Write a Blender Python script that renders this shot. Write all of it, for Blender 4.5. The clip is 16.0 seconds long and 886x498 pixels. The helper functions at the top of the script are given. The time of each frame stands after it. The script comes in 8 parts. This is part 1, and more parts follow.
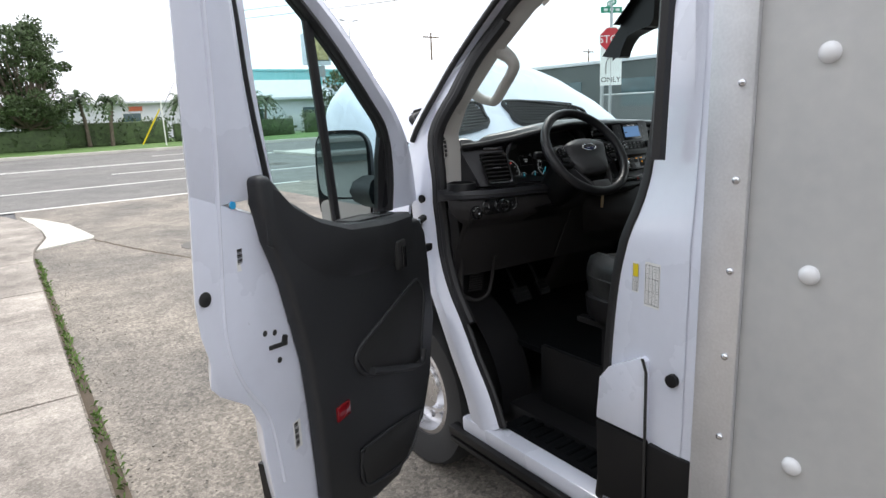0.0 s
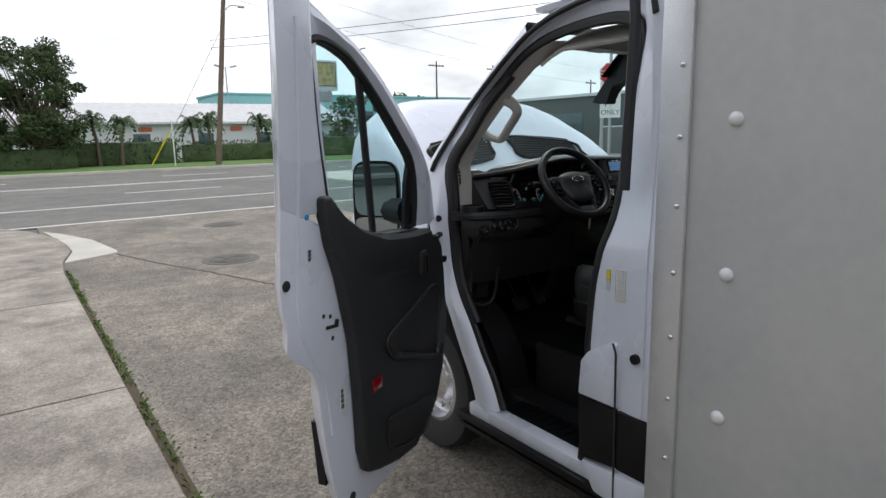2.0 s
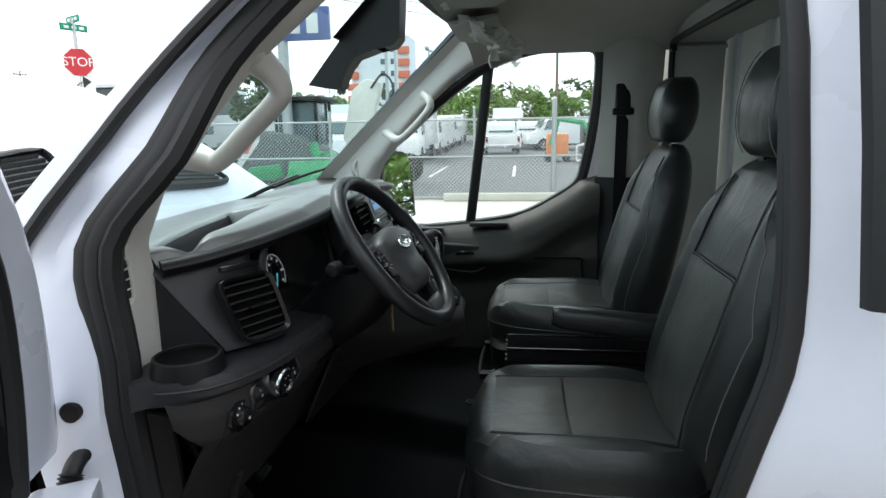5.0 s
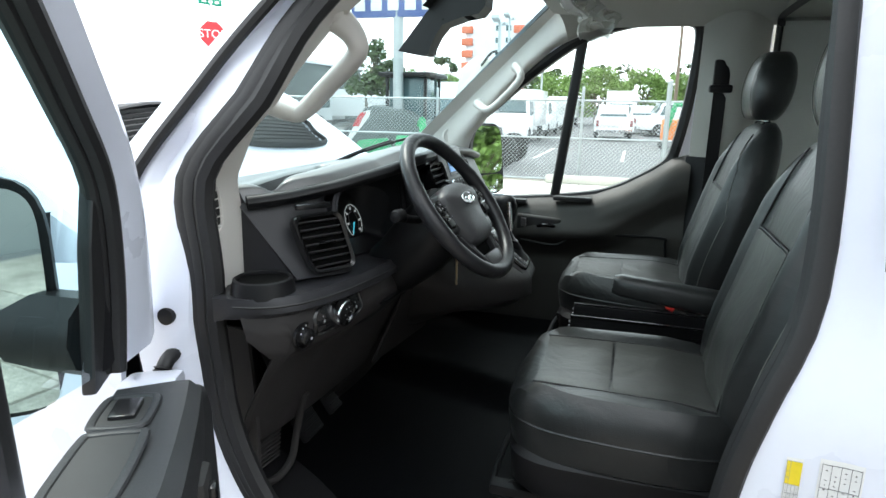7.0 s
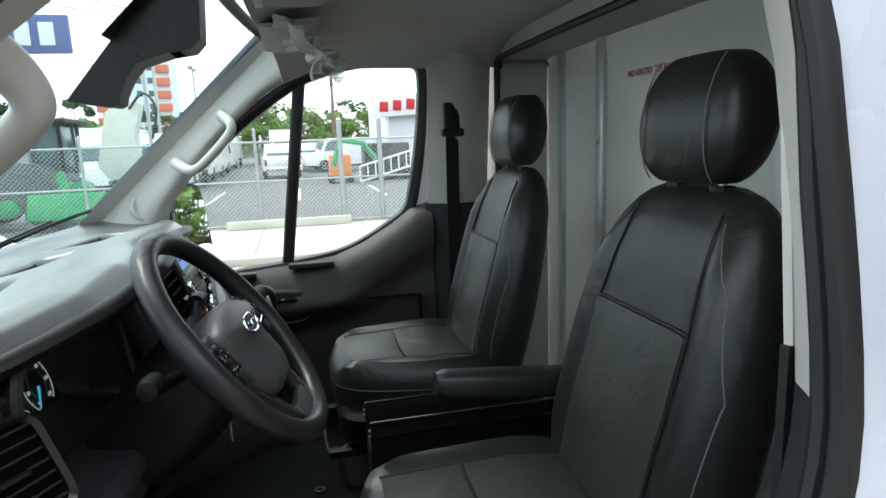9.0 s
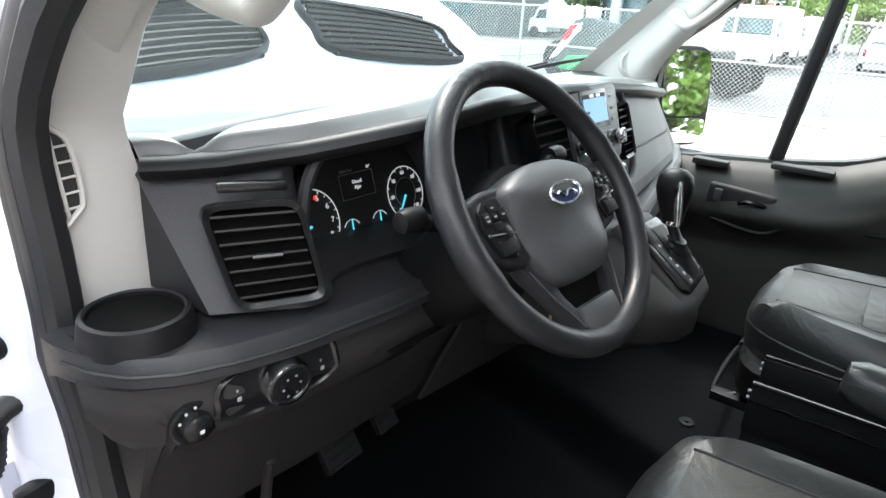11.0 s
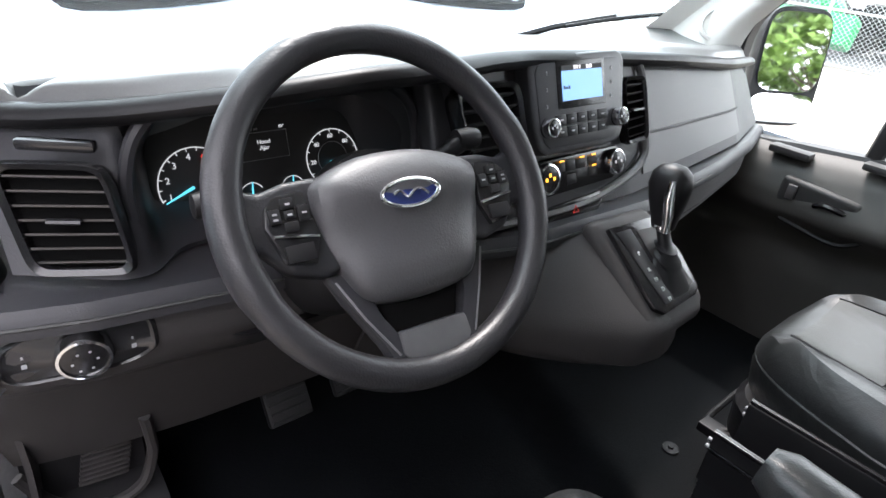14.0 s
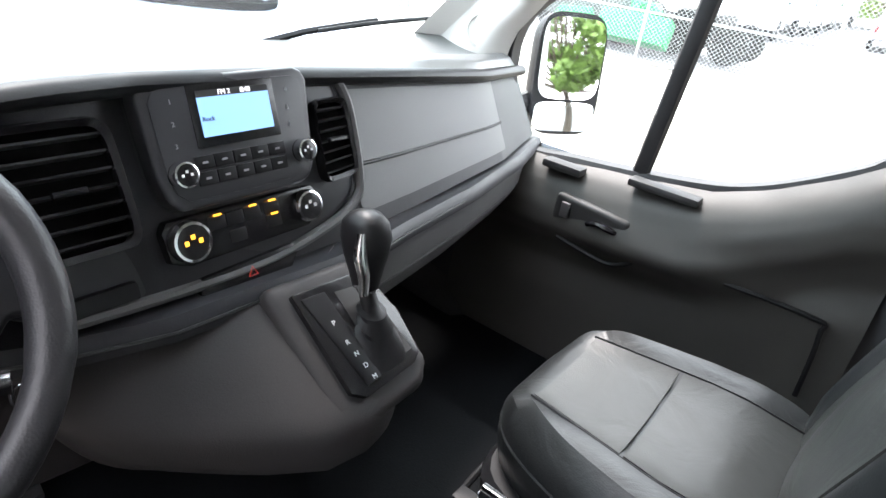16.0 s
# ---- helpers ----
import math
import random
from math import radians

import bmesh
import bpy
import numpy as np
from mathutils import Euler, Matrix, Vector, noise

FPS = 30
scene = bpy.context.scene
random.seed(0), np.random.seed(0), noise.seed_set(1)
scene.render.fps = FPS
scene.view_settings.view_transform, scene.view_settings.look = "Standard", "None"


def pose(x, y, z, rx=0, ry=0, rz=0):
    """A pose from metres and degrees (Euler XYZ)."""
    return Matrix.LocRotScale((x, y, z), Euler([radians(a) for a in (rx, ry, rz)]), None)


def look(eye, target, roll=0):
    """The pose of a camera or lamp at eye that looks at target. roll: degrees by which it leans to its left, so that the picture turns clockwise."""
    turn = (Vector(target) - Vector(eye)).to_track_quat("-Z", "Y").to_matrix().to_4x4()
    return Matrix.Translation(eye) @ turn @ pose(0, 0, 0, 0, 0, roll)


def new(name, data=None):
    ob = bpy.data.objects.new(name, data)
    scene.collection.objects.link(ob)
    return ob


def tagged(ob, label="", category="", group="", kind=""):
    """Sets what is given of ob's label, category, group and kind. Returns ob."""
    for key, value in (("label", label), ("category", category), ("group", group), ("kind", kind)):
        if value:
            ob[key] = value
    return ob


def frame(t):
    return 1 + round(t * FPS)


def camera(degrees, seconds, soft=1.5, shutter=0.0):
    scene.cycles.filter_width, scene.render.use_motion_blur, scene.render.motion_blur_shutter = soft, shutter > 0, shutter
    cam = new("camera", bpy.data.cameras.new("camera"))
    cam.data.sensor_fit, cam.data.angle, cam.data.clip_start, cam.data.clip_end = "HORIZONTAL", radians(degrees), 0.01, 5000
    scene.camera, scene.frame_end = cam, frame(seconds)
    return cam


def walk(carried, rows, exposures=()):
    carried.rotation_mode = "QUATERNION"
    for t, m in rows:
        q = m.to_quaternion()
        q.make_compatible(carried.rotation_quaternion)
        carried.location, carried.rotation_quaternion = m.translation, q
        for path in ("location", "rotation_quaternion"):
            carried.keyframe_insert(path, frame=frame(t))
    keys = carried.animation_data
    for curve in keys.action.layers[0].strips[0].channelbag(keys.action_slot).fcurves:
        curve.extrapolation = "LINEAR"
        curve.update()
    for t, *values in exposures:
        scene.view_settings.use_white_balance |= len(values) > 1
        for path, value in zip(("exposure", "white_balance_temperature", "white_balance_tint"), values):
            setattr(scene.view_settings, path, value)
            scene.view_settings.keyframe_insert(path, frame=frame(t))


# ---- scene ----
cam = camera(71.7, 16.0)
EXPOSURE = [(0, 0.5, 6500, 11.0), (0.7, -0.07, 6492, 10.4), (1.5, -0.28, 6482, 9.8), (2.5, -0.25, 6470, 9.0), (3.5, -0.05, 6420, 6.0), (4.2, 0.25, 6412, 5.9), (6.3, 1.3, 6388, 5.6), (7, 1.4, 6380, 5.0), (8, 1.05, 6560, 6.5), (8.5, 1.05, 6600, 7.0), (9, 1.0, 6400, 5.0), (10, 1.95, 6558, 8.0), (10.2, 2.0, 6550, 8.0), (12.3, 2.25, 6550, 17.0), (13.5, 2.4, 6550, 17.0), (14.5, 2.6, 6550, 17.0), (16, 2.75, 6550, 17.0)]
PATH = [
    (0, (-2.333, -1.991, 1.552), (-1.2, -0.404, 1.105), -2.5),
    (0.5, (-2.526, -2.324, 1.588), (-1.456, -0.658, 1.311), -1.9),
    (1, (-2.681, -2.563, 1.621), (-1.671, -0.87, 1.281), -1.9),
    (1.5, (-2.787, -2.595, 1.641), (-1.699, -0.952, 1.297), -1.3),
    (2, (-2.66, -2.347, 1.597), (-1.517, -0.747, 1.231), -1.3),
    (2.5, (-2.469, -1.97, 1.598), (-1.173, -0.482, 1.273), 0.1),
    (3, (-2.335, -1.562, 1.617), (-0.704, -0.464, 1.248), -0.6),
    (3.5, (-2.135, -1.16, 1.6), (-0.402, -0.19, 1.36), -0.5),
    (4, (-1.904, -0.904, 1.623), (-0.043, -0.215, 1.372), 0.6),
    (4.2, (-1.835, -0.821, 1.635), (0.093, -0.348, 1.388), 1.5),
    (6.3, (-1.788, -0.635, 1.617), (0.147, -0.438, 1.152), -2.4),
    (6.5, (-1.81, -0.663, 1.613), (0.109, -0.355, 1.142), -1.9),
    (7, (-1.869, -0.784, 1.593), (-0.006, -0.22, 1.134), 1.0),
    (7.5, (-1.827, -0.846, 1.576), (0.068, -0.376, 1.141), 0.4),
    (8, (-1.65, -0.711, 1.597), (0.326, -0.829, 1.313), 1.7),
    (8.5, (-1.489, -0.581, 1.65), (0.441, -1.008, 1.347), -1.8),
    (9, (-1.455, -0.522, 1.646), (0.464, -0.963, 1.294), -2.1),
    (9.5, (-1.526, -0.532, 1.598), (0.401, -0.764, 1.116), 0.5),
    (10, (-1.504, -0.616, 1.581), (0.406, -0.431, 1.02), 0.5),
    (10.2, (-1.439, -0.666, 1.573), (0.43, -0.23, 1.009), 0.2),
    (12.3, (-1.006, -0.786, 1.63), (0.089, 0.65, 0.77), 3.2),
    (12.5, (-0.987, -0.818, 1.634), (0.096, 0.634, 0.786), 2.0),
    (13, (-0.956, -0.865, 1.629), (0.066, 0.615, 0.754), 3.4),
    (13.5, (-0.931, -0.879, 1.629), (0.134, 0.554, 0.728), 4.9),
    (14, (-0.886, -0.874, 1.629), (0.312, 0.42, 0.686), 6.5),
    (14.5, (-0.749, -0.855, 1.627), (0.365, 0.532, 0.714), 8.3),
    (15, (-0.644, -0.864, 1.622), (0.464, 0.524, 0.704), 8.8),
    (15.5, (-0.569, -0.879, 1.625), (0.553, 0.485, 0.687), 7.9),
    (16, (-0.514, -0.905, 1.646), (0.97, 0.09, 0.747), 8.9),
]
walk(cam, [(t, look(eye, target, roll)) for t, eye, target, roll in PATH], EXPOSURE)

# ---- world and light ----
world = bpy.data.worlds.new("sky")
scene.world = world
world.use_nodes = True
wn, wl = world.node_tree.nodes, world.node_tree.links
wn.clear()
SUN_ELEV, SUN_ROT = radians(58), radians(215)
sky = wn.new("ShaderNodeTexSky")
sky.sky_type, sky.sun_disc = "NISHITA", False
sky.sun_elevation, sky.sun_rotation = SUN_ELEV, SUN_ROT
sky.dust_density, sky.air_density = 3.0, 1.0
grey = wn.new("ShaderNodeHueSaturation")
grey.inputs["Saturation"].default_value = 0.40
cloud_xyz = wn.new("ShaderNodeTexCoord")
cloud_map = wn.new("ShaderNodeMapping")
cloud_map.inputs["Scale"].default_value = (1.0, 1.0, 2.6)
clouds = wn.new("ShaderNodeTexNoise")
clouds.inputs["Scale"].default_value, clouds.inputs["Detail"].default_value = 2.6, 7.0
clouds.inputs["Roughness"].default_value = 0.55
cloud_ramp = wn.new("ShaderNodeValToRGB")
cloud_ramp.color_ramp.elements[0].position, cloud_ramp.color_ramp.elements[1].position = 0.22, 0.46
cover = wn.new("ShaderNodeMixRGB")
cover.inputs["Color2"].default_value = (10.8, 11.1, 11.7, 1)
sky_out = wn.new("ShaderNodeBackground")
SKY = 0.13
sky_out.inputs["Strength"].default_value = SKY
w_end = wn.new("ShaderNodeOutputWorld")
wl.new(cloud_xyz.outputs["Generated"], cloud_map.inputs["Vector"])
wl.new(cloud_map.outputs["Vector"], clouds.inputs["Vector"])
wl.new(clouds.outputs["Fac"], cloud_ramp.inputs["Fac"])
wl.new(sky.outputs["Color"], grey.inputs["Color"])
wl.new(grey.outputs["Color"], cover.inputs["Color1"])
wl.new(cloud_ramp.outputs["Color"], cover.inputs["Fac"])
wl.new(cover.outputs["Color"], sky_out.inputs["Color"])
wl.new(sky_out.outputs["Background"], w_end.inputs["Surface"])
sun = new("sun", bpy.data.lights.new("sun", "SUN"))
sun.data.energy, sun.data.angle, sun.data.color = 1.3, radians(14), (1.0, 0.96, 0.9)
sun.matrix_basis = pose(0, 0, 20, 90 - 58, 0, 180 - 215 + 180)

# ---- materials ----


def mat(name, base, rough=0.5, metal=0.0, vary=0.12, size=6.0, grain=90.0, bump=0.0, coat=0.0, spec=0.5, rnd=0.0, tint=None, rvary=0.1, speck=0.0, blot=0.0, blot_size=7.0):
    """A surface: base colour varied by broad stains and fine grain, with grain as relief. size, grain: noise per metre."""
    m = bpy.data.materials.new(name)
    m.use_nodes = True
    n, l = m.node_tree.nodes, m.node_tree.links
    b = n["Principled BSDF"]
    b.inputs["Roughness"].default_value, b.inputs["Metallic"].default_value = rough, metal
    b.inputs["Coat Weight"].default_value, b.inputs["Coat Roughness"].default_value = coat, 0.06
    b.inputs["Specular IOR Level"].default_value = spec
    xyz = n.new("ShaderNodeTexCoord")
    broad, fine = n.new("ShaderNodeTexNoise"), n.new("ShaderNodeTexNoise")
    broad.inputs["Scale"].default_value, broad.inputs["Detail"].default_value = size, 6
    fine.inputs["Scale"].default_value, fine.inputs["Detail"].default_value = grain, 3
    for t in (broad, fine):
        l.new(xyz.outputs["Object"], t.inputs["Vector"])
    ramp = n.new("ShaderNodeValToRGB")
    ramp.color_ramp.elements[0].position, ramp.color_ramp.elements[1].position = 0.3, 0.7
    dark = [c * (1 - vary) for c in base]
    light = [min(1, c * (1 + vary)) for c in base] if tint is None else list(tint)
    ramp.color_ramp.elements[0].color, ramp.color_ramp.elements[1].color = (*dark, 1), (*light, 1)
    mix = n.new("ShaderNodeMath")
    mix.operation = "MULTIPLY_ADD"
    mix.inputs[1].default_value, mix.inputs[2].default_value = 0.35, 0.0
    add = n.new("ShaderNodeMath")
    add.operation = "MULTIPLY_ADD"
    add.inputs[1].default_value = 0.65
    l.new(fine.outputs["Fac"], mix.inputs[0])
    l.new(broad.outputs["Fac"], add.inputs[0])
    l.new(mix.outputs[0], add.inputs[2])
    l.new(add.outputs[0], ramp.inputs["Fac"])
    last = ramp.outputs["Color"]
    if rnd:
        info, hsv = n.new("ShaderNodeObjectInfo"), n.new("ShaderNodeHueSaturation")
        span = n.new("ShaderNodeMapRange")
        span.inputs["To Min"].default_value, span.inputs["To Max"].default_value = 1 - rnd, 1 + rnd
        l.new(info.outputs["Random"], span.inputs["Value"])
        l.new(span.outputs["Result"], hsv.inputs["Value"])
        l.new(last, hsv.inputs["Color"])
        last = hsv.outputs["Color"]
    if blot:
        spill, level, wash = n.new("ShaderNodeTexNoise"), n.new("ShaderNodeMapRange"), n.new("ShaderNodeHueSaturation")
        spill.inputs["Scale"].default_value, spill.inputs["Detail"].default_value, spill.inputs["Roughness"].default_value = blot_size, 9, 0.72
        level.inputs["From Min"].default_value, level.inputs["From Max"].default_value = 0.40, 0.60
        level.inputs["To Min"].default_value, level.inputs["To Max"].default_value = 1 - blot, 1 + 0.6 * blot
        l.new(xyz.outputs["Object"], spill.inputs["Vector"])
        l.new(spill.outputs["Fac"], level.inputs["Value"])
        l.new(level.outputs["Result"], wash.inputs["Value"])
        l.new(last, wash.inputs["Color"])
        last = wash.outputs["Color"]
    if speck:
        for scale, amount in ((grain * 0.8, speck), (grain * 2.6, speck * 0.7)):
            chip, tone, shade = n.new("ShaderNodeTexVoronoi"), n.new("ShaderNodeMapRange"), n.new("ShaderNodeHueSaturation")
            chip.inputs["Scale"].default_value = scale
            tone.inputs["To Min"].default_value, tone.inputs["To Max"].default_value = 1 - amount, 1 + amount
            l.new(xyz.outputs["Object"], chip.inputs["Vector"])
            l.new(chip.outputs["Color"], tone.inputs["Value"])
            l.new(tone.outputs["Result"], shade.inputs["Value"])
            l.new(last, shade.inputs["Color"])
            last = shade.outputs["Color"]
    l.new(last, b.inputs["Base Color"])
    gloss = n.new("ShaderNodeMapRange")
    gloss.inputs["To Min"].default_value, gloss.inputs["To Max"].default_value = max(0.02, rough - rvary), min(1, rough + rvary)
    l.new(broad.outputs["Fac"], gloss.inputs["Value"])
    l.new(gloss.outputs["Result"], b.inputs["Roughness"])
    if bump:
        bp = n.new("ShaderNodeBump")
        bp.inputs["Strength"].default_value, bp.inputs["Distance"].default_value = bump, 0.3 / grain
        l.new(fine.outputs["Fac"], bp.inputs["Height"])
        l.new(bp.outputs["Normal"], b.inputs["Normal"])
    return m


def leather(name, base, rough):
    m = mat(name, base, rough, vary=0.15, size=4, grain=40, spec=0.4)
    n, l = m.node_tree.nodes, m.node_tree.links
    xyz, cell, bp = n.new("ShaderNodeTexCoord"), n.new("ShaderNodeTexVoronoi"), n.new("ShaderNodeBump")
    cell.inputs["Scale"].default_value = 400
    bp.inputs["Strength"].default_value, bp.inputs["Distance"].default_value = 0.28, 0.0006
    crease = n.new("ShaderNodeTexNoise")
    crease.inputs["Scale"].default_value, crease.inputs["Detail"].default_value, crease.inputs["Distortion"].default_value = 9, 3, 1.2
    bp2 = n.new("ShaderNodeBump")
    bp2.inputs["Strength"].default_value, bp2.inputs["Distance"].default_value = 0.28, 0.012
    l.new(xyz.outputs["Object"], cell.inputs["Vector"])
    l.new(xyz.outputs["Object"], crease.inputs["Vector"])
    l.new(cell.outputs["Distance"], bp.inputs["Height"])
    l.new(crease.outputs["Fac"], bp2.inputs["Height"])
    l.new(bp2.outputs["Normal"], bp.inputs["Normal"])
    l.new(bp.outputs["Normal"], n["Principled BSDF"].inputs["Normal"])
    return m


def glass_mat(name, tint, gloss_rough=0.02, least=0.05):
    m = bpy.data.materials.new(name)
    m.use_nodes = True
    n, l = m.node_tree.nodes, m.node_tree.links
    n.clear()
    clear, shine, mixer, edge, curve, end = (n.new("ShaderNode" + k) for k in ("BsdfTransparent", "BsdfGlossy", "MixShader", "LayerWeight", "MapRange", "OutputMaterial"))
    clear.inputs["Color"].default_value = (*tint, 1)
    shine.inputs["Roughness"].default_value = gloss_rough
    power = n.new("ShaderNodeMath")
    power.operation = "POWER"
    power.inputs[1].default_value = 4.0
    edge.inputs["Blend"].default_value = 0.5
    curve.inputs["To Min"].default_value, curve.inputs["To Max"].default_value = least, 0.7
    l.new(edge.outputs["Facing"], power.inputs[0])
    l.new(power.outputs[0], curve.inputs["Value"])
    l.new(curve.outputs["Result"], mixer.inputs["Fac"])
    l.new(clear.outputs[0], mixer.inputs[1])
    l.new(shine.outputs[0], mixer.inputs[2])
    l.new(mixer.outputs[0], end.inputs["Surface"])
    return m


def glow(name, color, strength):
    m = bpy.data.materials.new(name)
    m.use_nodes = True
    b = m.node_tree.nodes["Principled BSDF"]
    b.inputs["Base Color"].default_value = (*[c * 0.3 for c in color], 1)
    b.inputs["Emission Color"].default_value, b.inputs["Emission Strength"].default_value = (*color, 1), strength
    return m


WHITE = mat("white_paint", (0.70, 0.73, 0.83), 0.28, vary=0.03, size=3, grain=30, coat=0.6, rvary=0.06)
BOXSKIN = mat("box_panel", (0.46, 0.47, 0.475), 0.42, vary=0.10, size=2.0, grain=25, bump=0.05, tint=(0.52, 0.52, 0.51))
ALU = mat("brushed_aluminium", (0.68, 0.69, 0.71), 0.40, 0.7, vary=0.12, size=8, grain=160, bump=0.08, rvary=0.14)
STEEL = mat("bright_steel", (0.62, 0.62, 0.64), 0.25, 1.0, vary=0.08)
CHROME = mat("chrome", (0.85, 0.86, 0.88), 0.1, 1.0, vary=0.03, rvary=0.04)
RUBBER = mat("black_rubber", (0.012, 0.012, 0.013), 0.55, vary=0.3, grain=200, bump=0.1)
TYRE = mat("tyre", (0.02, 0.02, 0.021), 0.8, vary=0.3, grain=120, bump=0.3)
TRIM = mat("dark_grey_plastic", (0.026, 0.027, 0.029), 0.46, vary=0.14, size=5, grain=420, bump=0.5, spec=0.35)
STACK = mat("black_stack_plastic", (0.034, 0.035, 0.038), 0.38, vary=0.1, size=5, grain=700, bump=0.2, spec=0.4)
# Near-black that stands for shade inside vents, cup well, slots and spoke gap.
PITCH = mat("recess_shade", (0.003, 0.003, 0.003), 0.9, spec=0.1)
DASH = mat("charcoal_dash_plastic", (0.024, 0.024, 0.027), 0.42, vary=0.14, size=5, grain=480, bump=0.5, spec=0.3)
# Paler than the same plastic lower left: passenger-side light put into the colour.
GLOVE = mat("dash_plastic_lit", (0.092, 0.092, 0.092), 0.45, vary=0.12, size=5, grain=480, bump=0.5)
# Door trim lightened too for the brighter passenger side.
DOORGREY = mat("door_plastic_lit", (0.046, 0.0445, 0.041), 0.5, vary=0.12, size=5, grain=480, bump=0.5, spec=0.3)
# The glove box's plastic, darkened for shade low on the driver's side.
DASHLOW = mat("dash_plastic_shaded", (0.031, 0.029, 0.0295), 0.55, vary=0.14, size=5, grain=480, bump=0.5, spec=0.22)
# Charcoal pad painted paler for the windscreen light that falls on it.
PADTOP = mat("dash_top_plastic_lit", (0.105, 0.108, 0.108), 0.33, vary=0.12, size=6, grain=420, bump=0.15, spec=0.75)
GLOSSBLACK = mat("gloss_black_plastic", (0.010, 0.010, 0.011), 0.22, vary=0.2)
BLACKPL = mat("matt_black_plastic", (0.008, 0.008, 0.009), 0.45, vary=0.2, grain=500, bump=0.2, spec=0.25)
PILLAR = mat("light_grey_pillar_trim", (0.56, 0.545, 0.515), 0.5, vary=0.04, grain=500, bump=0.15)
LINER = mat("grey_headliner", (0.42, 0.41, 0.375), 0.9, vary=0.08, size=4, grain=350, bump=0.4)
CREAM = mat("cream_inner_panel", (0.78, 0.77, 0.71), 0.38, vary=0.07, size=1.6, grain=30, coat=0.2)
LEATHER = leather("black_leather", (0.0155, 0.0168, 0.0172), 0.35)
INSERT = leather("charcoal_leather_insert", (0.031, 0.032, 0.030), 0.42)
STITCH = mat("grey_stitching", (0.13, 0.13, 0.12), 0.8)
SATIN = mat("satin_dark_metal", (0.16, 0.16, 0.165), 0.38, 0.7, vary=0.1)
WHEELSKIN = leather("steering_wheel_skin", (0.016, 0.016, 0.018), 0.38)
HUBSKIN = mat("grained_pad_plastic", (0.054, 0.054, 0.057), 0.42, vary=0.12, size=5, grain=420, bump=0.5, spec=0.4)
# Several times darker than rubber: footwell shade is put into the base colour.
MAT_FLOOR = mat("rubber_floor_shaded", (0.0042, 0.0048, 0.0056), 0.55, vary=0.4, size=7, grain=220, bump=0.35, spec=0.06)
GLASS_DOOR = glass_mat("green_tinted_glass", (0.62, 0.84, 0.86))
GLASS_WIND = glass_mat("windscreen_glass", (0.76, 0.91, 0.91))
GLASS_PASS = glass_mat("clear_window_glass", (0.86, 0.94, 0.92))
GLASS_FAR = mat("dark_window_glass", (0.05, 0.09, 0.10), 0.12, vary=0.4, size=1.0)
MIRROR = mat("mirror_glass", (0.86, 0.89, 0.88), 0.015, 1.0, vary=0.01, rvary=0.01)
PLASTICBAG = mat("clear_plastic_bag", (0.62, 0.61, 0.58), 0.28, vary=0.08, size=9)
PLASTICBAG.node_tree.nodes["Principled BSDF"].inputs["Alpha"].default_value = 0.5
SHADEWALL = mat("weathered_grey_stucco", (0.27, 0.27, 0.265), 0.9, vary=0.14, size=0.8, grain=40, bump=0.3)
# Box roof out of view, made translucent to brighten the bulkhead from above.
ROOFGRP = mat("translucent_roof_panel", (0.8, 0.82, 0.82), 0.6, vary=0.05)
ROOFGRP.node_tree.nodes["Principled BSDF"].inputs["Transmission Weight"].default_value = 0.75
RED = mat("red_plastic", (0.65, 0.04, 0.03), 0.35, vary=0.1)
REDLENS = mat("red_reflector", (0.20, 0.006, 0.01), 0.15, vary=0.25, coat=0.8)
BLUE = mat("blue_enamel", (0.012, 0.02, 0.085), 0.2, vary=0.1, coat=0.8)
BLUEDOT = mat("blue_paint_dot", (0.03, 0.36, 0.70), 0.5)
PAPER = mat("white_paper_label", (0.75, 0.75, 0.75), 0.6, vary=0.05)
# Print and small black parts; also painted shade in the door recesses.
INK = mat("black_print_and_shade", (0.02, 0.02, 0.02), 0.6)
YELLOW = mat("yellow_label", (0.80, 0.62, 0.02), 0.5)
REDPRINT = mat("red_print", (0.45, 0.04, 0.05), 0.5)
SILVERPRINT = mat("pale_print", (0.62, 0.63, 0.64), 0.5)
GREYPRINT = mat("grey_print", (0.30, 0.30, 0.31), 0.5)
UNITSKIN = mat("dark_grey_unit_plastic", (0.030, 0.031, 0.034), 0.36, vary=0.1, size=5, grain=700, bump=0.15, spec=0.5)
SCREEN = glow("lit_screen", (0.22, 0.45, 0.85), 0.28)
SCREENWHITE = glow("screen_white", (0.9, 0.92, 0.95), 0.3)
NEEDLE = glow("lit_blue_needle", (0.10, 0.65, 0.85), 0.25)
DIALWHITE = glow("lit_dial_marks", (0.75, 0.8, 0.82), 0.14)
REDLAMP = glow("red_warning_lamp", (1.0, 0.05, 0.03), 0.3)
AMBER = glow("amber_button_lamp", (1.0, 0.42, 0.03), 0.5)
ASPHALT = mat("worn_asphalt", (0.13, 0.122, 0.112), 0.92, vary=0.3, size=0.8, grain=75, bump=0.9, tint=(0.31, 0.272, 0.225), speck=0.45, blot=0.20, blot_size=4.0)
ROADTOP = mat("street_asphalt", (0.13, 0.125, 0.12), 0.9, vary=0.12, size=0.3, grain=40, bump=0.4, tint=(0.185, 0.178, 0.165), speck=0.25, blot=0.14, blot_size=1.2)
LOTTOP = mat("car_park_asphalt", (0.12, 0.12, 0.125), 0.9, vary=0.15, size=0.4, grain=60, bump=0.3)
